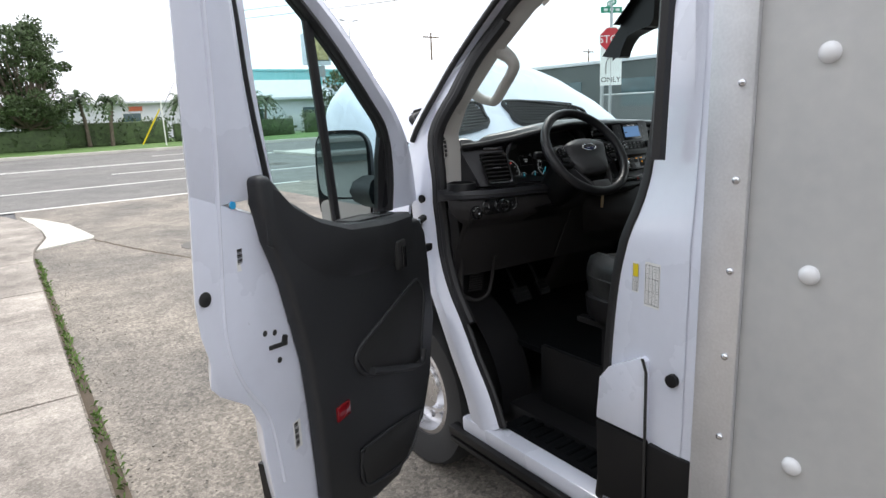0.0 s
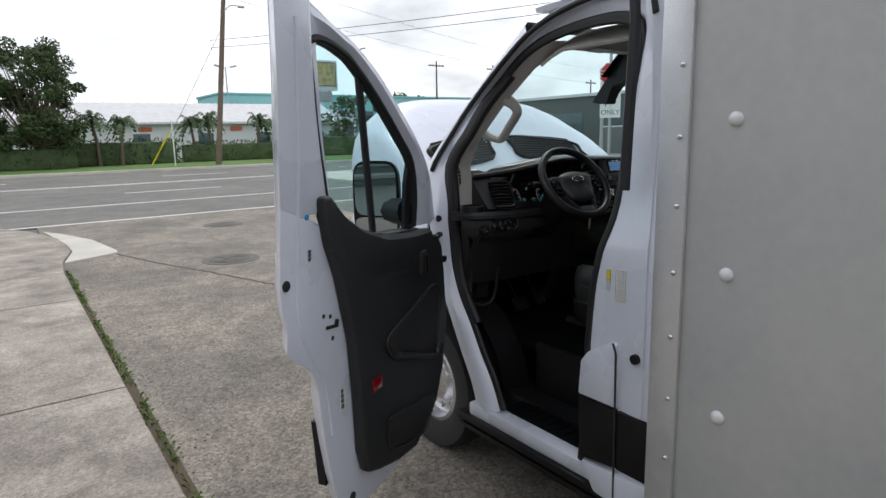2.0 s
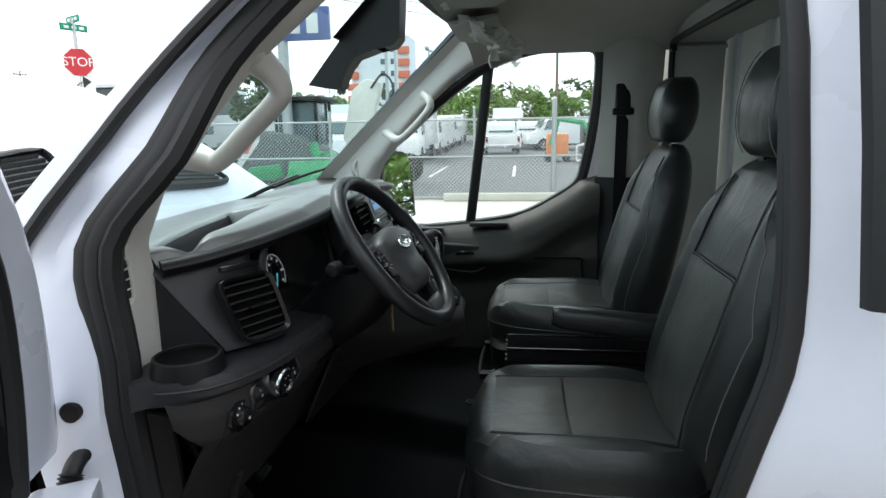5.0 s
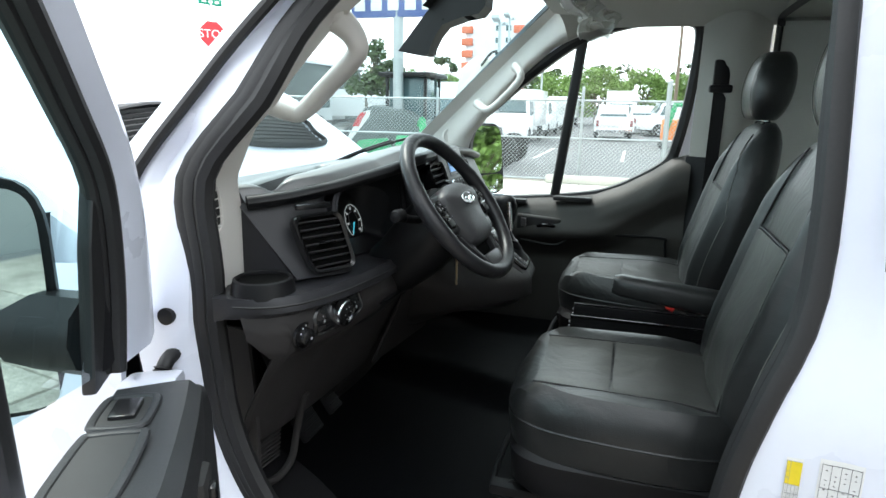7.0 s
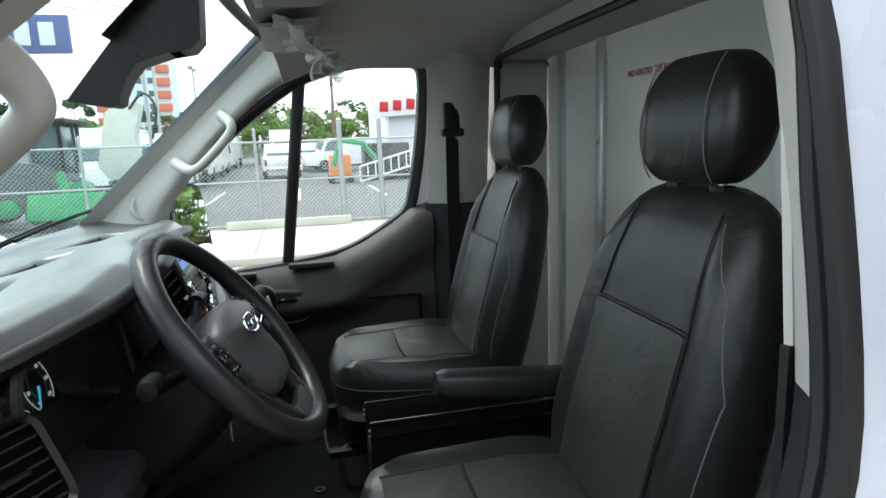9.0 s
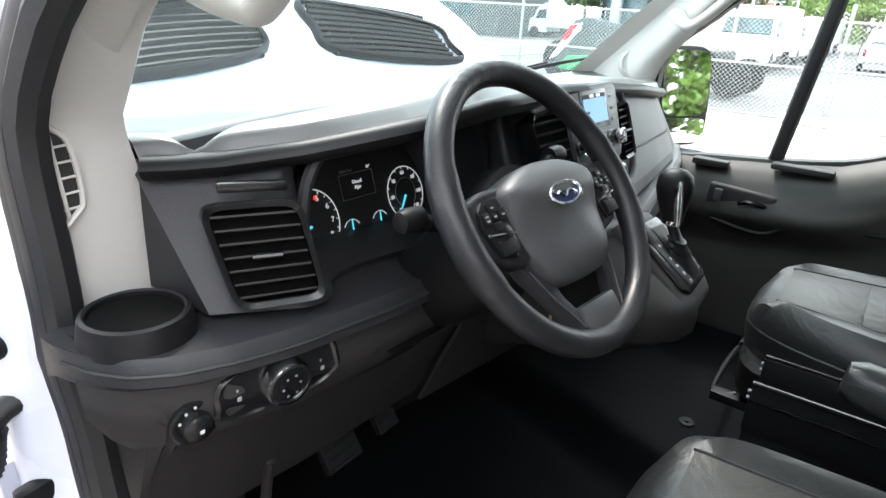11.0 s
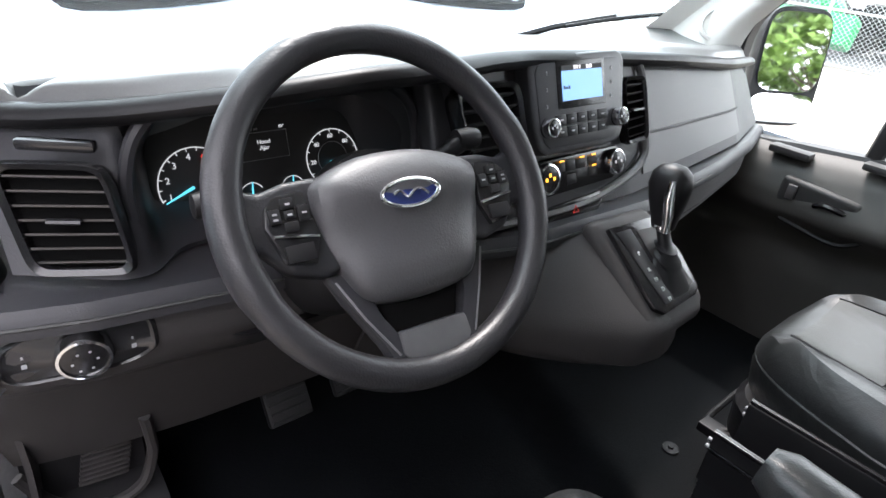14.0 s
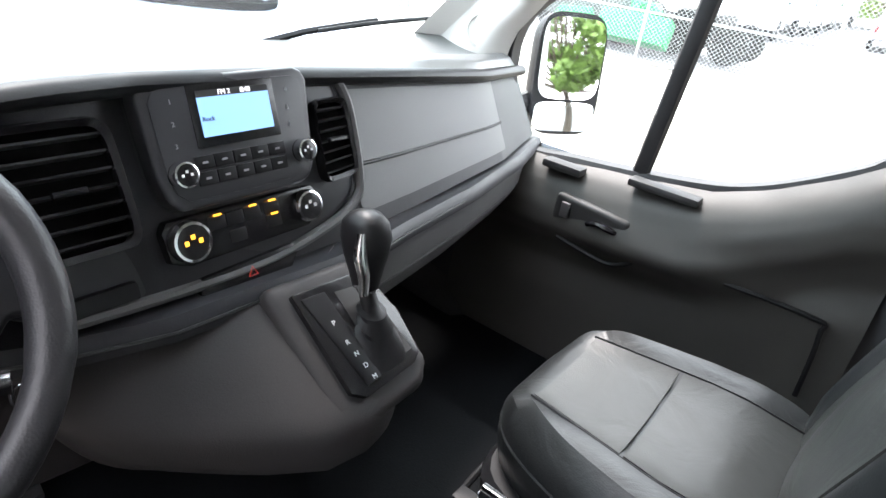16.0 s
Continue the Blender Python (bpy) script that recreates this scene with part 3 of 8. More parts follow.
plate(b, [(-1.052, -0.93, 0.42), (-1.052, -0.92, 0.655), (-1.052, -1.084, 0.655), (-1.052, -1.09, 0.44)], (0.10, 0, 0), 0.006)
part("cladding", b, BLACKPL, truck, "black plastic side cladding")
b = B()
plate(b, [(-1.054, -1.096, 0.44), (-1.054, -1.092, 0.655), (-1.054, -1.235, 0.66), (-1.054, -1.235, 0.44)], (0.05, 0, 0), 0.006)
part("cladding", b, BLACKPL, truck)
b = B()
plate(b, [(-1.056, -0.94, 0.41), (-1.056, -1.235, 0.43), (-1.056, -1.235, 0.29), (-1.056, -1.0, 0.31)], (0.06, 0, 0), 0.01)
part("lower_panel", b, WHITE, truck)
b = B()
tube(b, [(-1.058, -1.075, 0.895), (-1.058, -1.088, 0.86), (-1.056, -1.090, 0.6), (-1.056, -1.092, 0.33)], 0.004, 6)
part("panel_gap", b, INK, truck)
b = B()
lathe(b, (-1.046, -1.16, 0.861), (-1, 0, 0), [(0.017, -0.01), (0.017, 0.012), (0.012, 0.014)], 18)
part("round_plug", b, BLACKPL, truck)


def jx(y, z):
    """The rear pillar's painted face behind the seal."""
    f = (y + 1.19) / (ramp(z, [0.85, 1.06, 1.19, 1.36], [-0.930, -0.949, -0.977, -1.026]) + 1.19)
    return -(Xs(y, z) - ramp(f, [0, 0.22, 0.48, 0.80, 0.97], [0, 0.003, 0.012, 0.0134, 0.0186]))


for name, y0, y1, z0, z1, ink in (("tyre_label", -1.055, -1.105, 1.03, 1.148, INK), ("belt_label", -1.016, -1.036, 1.06, 1.142, GREYPRINT)):
    b = B()
    sheet(b, lambda u, v: (jx(y0 + (y1 - y0) * u, z0 + (z1 - z0) * v) - 0.001, y0 + (y1 - y0) * u, z0 + (z1 - z0) * v), 8, 4)
    lab = part(name, b, PAPER, truck, "white printed paper label")
    b = B()

    def ink_bar(y, z, w, h):
        box(b, (jx(y, z) - 0.0018, y, z), (0.0006, w, h), 0.0, (0, 0, -9))
    for q in range(5):
        ink_bar(y0 + (y1 - y0) * (0.06 + 0.22 * q), (z0 + z1) / 2, 0.0004, (z1 - z0) * 0.9)
    for q in range(4):
        for k in range(4):
            ink_bar(y0 + (y1 - y0) * (0.17 + 0.22 * k), z0 + (z1 - z0) * (0.06 + 0.293 * q), abs(y1 - y0) * 0.22, 0.0004)
    for k in range(14):
        for q in range(4):
            if (k * 3 + q * 5) % 4:
                ink_bar(y0 + (y1 - y0) * (0.17 + 0.22 * q), z0 + (z1 - z0) * (0.09 + 0.06 * k), abs(y1 - y0) * (0.03 + 0.02 * ((k + q) % 2)), 0.0008 + 0.0012 * ((k * q) % 2))
    part("printing", b, ink, lab)
b = B()
box(b, (jx(-1.026, 1.12) - 0.002, -1.026, 1.12), (0.001, 0.018, 0.034), 0.0, (0, 0, -9))
part("warning_mark", b, YELLOW, lab, "yellow warning mark")
# sill and step
b = B()
box(b, (-0.97, -0.66, 0.345), (0.10, 0.86, 0.06), 0.012)
part("sill", b, WHITE, truck, "white door sill")
b = B()
box(b, (-1.005, -0.62, 0.30), (0.075, 0.92, 0.035), 0.012)
box(b, (-1.012, -0.62, 0.262), (0.06, 0.90, 0.022), 0.008)
part("side_step", b, BLACKPL, truck, "black plastic side step strip")
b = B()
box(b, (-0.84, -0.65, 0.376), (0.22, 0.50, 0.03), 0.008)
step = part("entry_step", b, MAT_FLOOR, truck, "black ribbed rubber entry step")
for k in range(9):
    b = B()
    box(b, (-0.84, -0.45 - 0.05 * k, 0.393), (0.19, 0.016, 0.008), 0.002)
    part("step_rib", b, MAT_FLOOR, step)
b = B()
box(b, (-0.735, -0.65, 0.51), (0.02, 0.52, 0.27), 0.004)
part("step_riser", b, BLACKPL, truck)
# hinge pillar details
for z, y in ((1.208, 0.004),):
    b = B()
    lathe(b, (-1.0035, y, z), (-1, -0.06, 0), [(0.016, -0.03), (0.016, 0.002), (0.011, 0.003)], 18)
    part("round_plug", b, BLACKPL, truck)
for z in (1.02, 0.72):
    b = B()
    box(b, (-1.0, 0.055, z), (0.05, 0.07, 0.05), 0.008)
    cyl(b, (-1.012, 0.075, z - 0.05), (-1.012, 0.075, z + 0.05), 0.012)
    part("door_hinge", b, WHITE, truck)
b = B()
path = smooth_path([(-0.99, 0.0, 1.135), (-1.012, 0.0, 1.128), (-1.027, 0.0, 1.109), (-1.036, 0.0, 1.068), (-1.055, 0.0, 1.047), (-1.085, 0.0, 1.046), (-1.12, 0.0, 1.06)], 12)
tube(b, path, [0.014 if i < 20 else (0.019 if i % 2 else 0.0135) for i in range(len(path))], 12)
part("wiring_boot", b, RUBBER, truck, "black ribbed rubber wiring boot")
b = B()
box(b, (-1.035, -0.02, 1.003), (0.12, 0.012, 0.014), 0.004, (0, -14, 0))
box(b, (-0.998, -0.02, 1.017), (0.05, 0.024, 0.030), 0.008, (0, -8, 0))
part("door_check_strap", b, BLACKPL, truck)

# front bodywork: fender, grille side, front wheel
b = B()


def fender(u, v):
    y = 0.13 + 1.17 * u
    z = 0.42 + (ramp(u, [0, 0.5, 1], [0.86, 0.80, 0.66])) * v
    x = 0.985 - 0.16 * u ** 3 - 0.10 * max(0, v - 0.7) ** 2 * 6
    if z < 0.80 and abs(y - 0.14) < 0.44:
        z = max(z, 0.36 + math.sqrt(max(0, 0.44 ** 2 - (y - 0.14) ** 2)))
    return (-x, y, z)


sheet(b, fender, 22, 14, 0.012)
part("fender", b, WHITE, truck, "white front fender")
b = B()
sheet(b, lambda u, v: (-fender(u, v)[0], fender(u, v)[1], fender(u, v)[2]), 22, 14, 0.012)
part("fender", b, WHITE, truck)
b = B()
box(b, (0, 1.32, 0.72), (1.62, 0.12, 0.62), 0.04)
part("front_panel", b, WHITE, truck)
b = B()
box(b, (0, 0.9, 0.75), (1.5, 0.7, 0.6), 0.03)
part("engine", b, BLACKPL, truck, "dark engine bay under the raised hood")
for sx in (-1, 1):
    WX0 = 0.79 if sx < 0 else 0.86
    b = B()
    lathe(b, (sx * WX0, 0.14, 0.35), (sx, 0, 0), [(0.20, -0.02), (0.335, -0.02), (0.352, 0.02), (0.352, 0.17), (0.335, 0.205), (0.26, 0.21), (0.215, 0.19), (0.205, 0.10)], 40)
    tyre = part("front_wheel", b, TYRE, truck, "black tyre")
    b = B()
    lathe(b, (sx * WX0, 0.14, 0.35), (sx, 0, 0), [(0.20, 0.02), (0.215, 0.185), (0.195, 0.19), (0.18, 0.13), (0.12, 0.12), (0.10, 0.155), (0.05, 0.16)], 36)
    for k in range(12):
        a = k * math.pi / 6
        cyl(b, (sx * (WX0 + 0.11), 0.14 + 0.15 * math.cos(a), 0.35 + 0.15 * math.sin(a)), (sx * (WX0 + 0.135), 0.14 + 0.15 * math.cos(a), 0.35 + 0.15 * math.sin(a)), 0.02, 0.016, 8)
    part("rim", b, STEEL, tyre, "pale steel rim")
b = B()
tube(b, [(-0.99, 0.14 + 0.45 * math.cos(k), 0.36 + 0.45 * math.sin(k)) for k in (math.radians(88) * i / 12 for i in range(13))], 0.016, 8)
sheet(b, lambda u, v: (-0.99 + 0.20 * v, 0.14 + 0.46 * math.cos(math.radians(88) * u), 0.36 + 0.46 * math.sin(math.radians(88) * u)), 14, 2)
sheet(b, lambda u, v: (-0.88 + 0.16 * v, 0.14 + 0.46 * math.cos(math.radians(86 + 94 * u)), 0.36 + 0.46 * math.sin(math.radians(86 + 94 * u))), 14, 2)
part("wheel_arch_liner", b, BLACKPL, truck)
# underbody
b = B()
box(b, (0, -0.6, 0.36), (1.7, 1.6, 0.10), 0.02)
part("underbody", b, BLACKPL, truck)

# raised hood
HV = [-0.25, 0, 0.25, 0.5, 0.75, 0.9, 1.0]
HY = [0.50, 0.60, 0.735, 0.88, 1.02, 1.11, 1.20]
HZ = [1.285, 1.395, 1.545, 1.69, 1.795, 1.835, 1.825]


def hood_at(x, v, lift=0.0):
    t = min(abs(x) / 0.86, 1.0)
    y = ramp(v, HV, HY) - 0.20 * t ** 2 * (1 - 0.35 * v)
    z = ramp(v, HV, HZ) - 0.04 * t ** 2 - 0.20 * t ** 5 * v
    return Vector((x, y - 0.66 * lift, z + 0.75 * lift))


b = B()


def hood_f(u, v):
    k = u * 2 - 1
    x = 0.87 * math.sin(k * math.pi / 2 * 0.96) / math.sin(math.pi / 2 * 0.96)
    side = max(0, abs(k) - 0.86) / 0.14
    v = v * 1.25 - 0.25
    return hood_at(x, v) - Vector((-math.copysign(0.02 * side, x), -0.02 * side, 0.20 * side * side))


sheet(b, hood_f, 40, 24, 0.012)
hood = part("hood", b, WHITE, truck, "white raised hood with two black vents")
for sx in (-1, 1):
    b = B()
    xa, xb, va, vb = 0.13, 0.62, 0.06, 0.30
    corner = [(xa, vb), (xb - 0.04, vb - 0.045), (xb, va + 0.09), (xb - 0.02, va), (xa + 0.02, va + 0.015), (xa - 0.03, va + 0.12)]
    loop = smooth_path([hood_at(sx * x, v, 0.008) for x, v in corner], 5, closed=True)
    tube(b, loop, 0.018, 8, closed=True, flat=0.5)
    part("vent_frame", b, BLACKPL, hood)
    b = B()
    for k in range(10):
        v = va + 0.012 + (vb - va - 0.03) * k / 9
        x0 = xa + 0.0 - 0.03 * math.sin(math.pi * k / 9)
        x1 = xb - 0.012 - 0.03 * k / 9
        tube(b, [hood_at(sx * (x0 + (x1 - x0) * i / 6), v + 0.02 * (1 - i / 6) * (k / 9), 0.006) for i in range(7)], 0.0055, 5, flat=1.6)
    for k in range(7):
        x = xa + 0.02 + (xb - xa - 0.06) * k / 6
        tube(b, [hood_at(sx * x, va + 0.02, 0.004), hood_at(sx * x, (va + vb) / 2, 0.004), hood_at(sx * x, vb - 0.03, 0.004)], 0.004, 5)
    part("vent_slats", b, BLACKPL, hood)
    b = B()
    sheet(b, lambda u, v: hood_at(sx * (xa - 0.01 + (xb - xa - 0.01) * u), va + 0.01 + (vb - va - 0.03) * v, 0.0025), 8, 4)
    part("vent_backing", b, INK, hood)
b = B()
cyl(b, (0.62, 0.62, 1.2), (0.66, 1.02, 1.68), 0.01)
part("hood_stay", b, STEEL, truck)
# cowl under the windscreen and wipers
b = B()
sheet(b, lambda u, v: ((u * 2 - 1) * 0.92, 0.64 + 0.05 * v - 0.42 * (u * 2 - 1) ** 2 - 0.10 * (1 - v), 1.29 + 0.07 * (u * 2 - 1) ** 2 - 0.03 * v), 20, 3, 0.02)
part("cowl", b, BLACKPL, truck, "black plastic cowl under the windscreen")
WS_T = 0.845


def wind_at(u, v, off=0.0):
    """Windscreen: u across from -1 to 1, v up from 0 to 1."""
    lo = Vector((0.935 * u, 0.62 - 0.42 * u * u, 1.30 + 0.10 * u * u))
    hi = Vector((WS_T * u, -0.36 - 0.09 * u * u, 2.04 - 0.025 * u * u))
    p = lo.lerp(hi, v) + Vector((0, 0.03, 0.04)) * math.sin(math.pi * v) * (1 - u * u)
    return p + Vector((0, -0.57, -0.82)) * off


b = B()
sheet(b, lambda u, v: wind_at(u * 2 - 1, v), 16, 8)
wind = part("windscreen", b, GLASS_WIND, truck, "clear laminated windscreen")
wind.visible_shadow = False
b = B()
for sx in (-1, 1):
    tube(b, [wind_at(sx * 1.0, i / 12, -0.012) for i in range(13)], 0.011, 8, flat=0.6)
tube(b, [wind_at(-1 + i / 8, 0.995, -0.01) for i in range(17)], 0.018, 8)
part("windscreen_molding", b, RUBBER, truck)
b = B()
tube(b, [Vector((0.60, 0.30, 1.392)).lerp(Vector((0.915, 0.175, 1.445)), i / 8) + Vector((0, 0.02, 0.004 * math.sin(math.pi * i / 8))) for i in range(9)], 0.006, 6)
tube(b, [(0.50, 0.42, 1.345), (0.58, 0.35, 1.385), (0.66, 0.31, 1.405), (0.76, 0.27, 1.425)], 0.009, 6)
part("wiper", b, BLACKPL, truck, "black windscreen wiper")

# roof, header and headliner
b = B()


def roof_f(u, v):
    k = u * 2 - 1
    y = -0.44 - 0.86 * v - 0.06 * (1 - v) * k * k
    half = ramp(v, [0, 0.3, 1], [0.86, 0.875, 0.92])
    z = 2.06 + 0.09 * (1 - k ** 4) * ramp(v, [0, 0.25, 1], [0.2, 0.8, 1.0]) + 0.02 * v
    return (half * math.sin(k * math.pi / 2 * 0.9) / math.sin(math.pi / 2 * 0.9), y, z)


sheet(b, roof_f, 20, 12, 0.02)
part("roof", b, WHITE, truck, "white cab roof")
b = B()


def liner_f(u, v):
    k = u * 2 - 1
    y = -0.43 - 0.88 * v - 0.06 * (1 - v) * k * k
    z = 2.015 - 0.10 * abs(k) ** 7 + 0.012 * math.sin(v * 6) * (1 - k * k) - 0.05 * max(0, 0.12 - v) * 8
    return (0.83 * k, y, z)


sheet(b, liner_f, 24, 14, -0.012)
part("headliner", b, LINER, truck, "grey felt headliner")
# passenger side


def xp(y, z):
    return Xs(y, z) + 0.02


WY = [-0.07, -0.20, -0.38, -0.551, -0.72, -0.88, -0.965, -0.995, -0.985, -0.955, -0.93, -0.86, -0.75, -0.64, -0.47, -0.28, -0.12, -0.06]
WZ = [1.47, 1.60, 1.75, 1.862, 1.915, 1.932, 1.925, 1.88, 1.65, 1.45, 1.375, 1.32, 1.255, 1.215, 1.19, 1.175, 1.17, 1.28]


def pring(grow, inset, steps=4):
    c = smooth_path([(0, y, z) for y, z in zip(WY, WZ)], steps, closed=True)
    out = []
    for p in c:
        d = Vector((0, p.y + 0.56, p.z - 1.5))
        q = p + d.normalized() * grow
        out.append(Vector((xp(q.y, q.z) - inset, q.y, q.z)))
    return out


b = B()
loft(b, list(zip(pring(0.0, 0.02), pring(0.05, -0.005), pring(0.16, 0.0))), caps=False, around=False, closed=True)
part("passenger_door_frame", b, WHITE, truck, "white passenger door frame")
b = B()
loft(b, list(zip(pring(-0.012, 0.035), pring(-0.010, 0.075), pring(0.012, 0.085), pring(0.03, 0.08))), caps=False, around=False, closed=True)
part("window_seal", b, RUBBER, truck, "black rubber window seal")
b = B()
pts = pring(-0.004, 0.04)
f = b.faces.new([b.verts.new(p) for p in pts])
bmesh.ops.triangulate(b, faces=[f])
pg = part("passenger_window", b, GLASS_PASS, truck, "clear side window of the passenger door")
pg.visible_shadow = False
b = B()
tube(b, [(xp(-0.46, 1.18) - 0.06, -0.455, 1.17), (xp(-0.55, 1.88) - 0.06, -0.552, 1.89)], 0.022, 8, flat=0.6, up=(1, 0, 0))
part("window_divider", b, RUBBER, truck, "black bar dividing the passenger window")
b = B()
sheet(b, lambda u, v: (xp(0, 0.4 + 0.78 * v) - 0.0, 0.14 - 1.36 * u, 0.4 + 0.78 * v), 6, 6, -0.02)
part("passenger_door_skin", b, WHITE, truck)
# A pillar covers inside, both sides
for sx in (1,):
    off = 0.03
    b = B()
    rings = []
    for i in range(15):
        v = i / 14
        e = wind_at(sx * 0.985, v, 0.012)
        y_in = ramp(v, [0, 0.2, 0.5, 0.8, 1.0], [0.0, -0.03, -0.20, -0.40, -0.56])
        z_in = ramp(v, [0, 0.2, 0.5, 0.8, 1.0], [1.36, 1.49, 1.72, 1.89, 1.955])
        if sx > 0:
            y_in, z_in = y_in - 0.045, z_in - 0.005 - 0.05 * math.sin(math.pi * min(v * 1.1, 0.62))
        xi = sx * (Xs(y_in, z_in) - 0.075 + off * 0.3)
        slim = 0.050 if sx > 0 else 0.0
        mid = Vector((sx * (abs(e.x) - 0.115 + 0.045 * v + off * 0.5 + slim * (1 - 0.6 * v)), (e.y + y_in) / 2 - 0.03, (e.z + z_in) / 2 - 0.02))
        a = Vector((sx * (abs(e.x) - 0.045 + slim * 0.6), e.y - 0.015, e.z - 0.01))
        c = Vector((xi, y_in, z_in))
        rings.append([wind_at(sx * 0.925, v, 0.014)] + smooth_path([a, mid, c], 5))
    loft(b, rings, caps=False, around=False)
    part("pillar_cover", b, PILLAR, truck, "light grey plastic pillar cover")
b = B()
loft(b, [smooth_path([(0.90, 0.16, z), (0.945 - 0.16 * max(0, z - 1.2), 0.03, z), (0.955 - 0.16 * max(0, z - 1.2), -0.06, z)], 5) for z in (1.15, 1.25, 1.36, 1.46)], caps=False, around=False)
part("pillar_foot", b, PILLAR, truck)
b = B()
lathe(b, (0.885, 0.02, 1.445), (-0.75, -0.55, 0.25), [(0.045, -0.01), (0.045, 0.008), (0.038, 0.012), (0.034, 0.006)], 24)
part("tweeter", b, PILLAR, truck, "round grey tweeter grille")
for sx in (-1, 1):
    b = B()
    rows = []
    for i in range(17):
        p = wind_at(sx * 1.0, i / 16, -0.03)
        q = min((Vector((-sx * c.x, c.y, c.z)) for c in cO[24:60]), key=lambda c: (c - p).length)
        mid = p.lerp(q, 0.5) + Vector((sx * 0.006, 0.006, 0.008))
        rows.append([p + Vector((-sx * 0.02, 0.0, 0.0)), p, mid, q])
    loft(b, rows, caps=False, around=False)
    part("pillar_skin", b, WHITE, truck, "white front pillar")
# driver's pillar cover: from the seal over a ridge to the glass, with the side vent in its foot


def seal_y(z):
    """The front edge of the door opening at a height, on the pillar."""
    return ramp(z, [1.2, 1.28, 1.46, 1.55, 1.595, 1.735, 1.865, 1.945], [-0.048, -0.050, -0.048, -0.122, -0.165, -0.235, -0.358, -0.52])


def foot(u, z):
    """The cover's face: u from 0 at the seal to 1 at the ridge."""
    y0 = seal_y(z) - 0.008
    left = -(Xs(y0, z) - 0.008 - seal_depth(y0, z))
    ridge = ramp(z, [1.24, 1.40, 1.46, 1.56, 1.70, 1.95], [-0.852, -0.850, -0.862, -0.846, -0.812, -0.752])
    y1 = ramp(z, [1.2, 1.44, 1.55, 1.595, 1.735, 1.865, 1.945], [-0.060, -0.062, -0.105, -0.138, -0.255, -0.405, -0.565])
    k = u * u * (3 - 2 * u)
    return Vector((left + (ridge - left) * u, y0 + (y1 - y0) * k, z))


b = B()
rows = []
for i in range(49):
    z = 1.235 + 0.72 * i / 48
    p = foot(1.0, z)
    v = min(1.0, max(0.0, (z - 1.40) / 0.615))
    g = wind_at(-0.985, v, 0.014)
    if z < 1.40:
        g = Vector((-0.850, 0.03, z))
    rows.append([foot(0.0, z) + Vector((-0.004, 0.05, 0))] + [foot(u / 8, z) for u in range(9)] + [p.lerp(g, 0.06) + Vector((0.010, 0, 0)), p.lerp(g, 0.3) + Vector((0.010, 0, 0)), g])
loft(b, rows, caps=False, around=False)
part("pillar_cover", b, PILLAR, truck, "light grey plastic pillar cover with a vent")


def grab_handle(keys, r=0.019):
    b = B()
    path = smooth_path(keys, 7)
    n = len(path) - 1
    tube(b, path, [r * (1.0 + 0.45 * abs(2 * i / n - 1) ** 5) for i in range(n + 1)], 14, flat=0.8)
    return part("grab_handle", b, PILLAR, truck, "pale grey plastic grab handle on the pillar")


grab_handle([(-0.80, -0.055, 1.628), (-0.765, -0.075, 1.590), (-0.732, -0.105, 1.572), (-0.725, -0.135, 1.575), (-0.735, -0.20, 1.628), (-0.747, -0.255, 1.672), (-0.755, -0.272, 1.695), (-0.770, -0.265, 1.722), (-0.80, -0.245, 1.748)], 0.022)
grab_handle([(0.82, -0.12, 1.60), (0.77, -0.165, 1.575), (0.75, -0.21, 1.59), (0.745, -0.30, 1.68), (0.75, -0.315, 1.72), (0.80, -0.285, 1.75)])
for keys in ([(-0.800, -0.050, 1.625), (-0.83, -0.03, 1.655)], [(-0.80, -0.245, 1.748), (-0.84, -0.225, 1.775)]):
    b = B()
    tube(b, keys, [0.031, 0.036], 12, flat=0.8)
    part("handle_mount", b, PILLAR, truck)

# passenger door trim
SY = [-1.02, -0.95, -0.87, -0.75, -0.64, -0.47, -0.28, -0.08, 0.02]
SZ = [1.405, 1.385, 1.325, 1.255, 1.212, 1.188, 1.172, 1.165, 1.165]
b = B()


def pdoor(u, v):
    y = 0.0 - 1.02 * u
    top = ramp(y, SY, SZ)
    z = 0.60 + (top - 0.60) * v
    d = top - z
    x = ramp(d, [0, 0.012, 0.05, 0.10, 0.16, 0.20, 0.26, 0.34, 0.60], [0.955, 0.925, 0.885, 0.865, 0.862, 0.885, 0.905, 0.89, 0.88])
    bulge = math.exp(-((y + 0.62) / 0.33) ** 2) * math.exp(-((z - 1.04) / 0.055) ** 2) * 0.035
    return (x - bulge - 0.10 * max(0, z - 1.25), y, z)


sheet(b, pdoor, 40, 40, 0.012)
ptrim = part("passenger_door_trim", b, DOORGREY, truck, "dark grey plastic passenger door trim")
b = B()
tube(b, smooth_path([(0.862, -0.33, 1.0), (0.855, -0.48, 0.985), (0.855, -0.56, 1.03), (0.86, -0.62, 1.045), (0.865, -0.92, 1.05), (0.865, -0.95, 1.02), (0.87, -0.96, 0.86)], 6), 0.006, 6)
part("trim_groove", b, BLACKPL, ptrim)
# Black box on the trim stands for the shade of a handle recess.
b = B()
box(b, (0.864, -0.405, 1.075), (0.03, 0.20, 0.075), 0.014, (4, 0, 0), 3)
part("handle_shade", b, INK, ptrim)
b = B()
tube(b, smooth_path([(0.858, -0.490, 1.066), (0.844, -0.465, 1.074), (0.842, -0.43, 1.078), (0.852, -0.405, 1.066)], 5), 0.010, 8, flat=0.8)
part("door_handle", b, GLOSSBLACK, ptrim, "black inner door handle")
b = B()
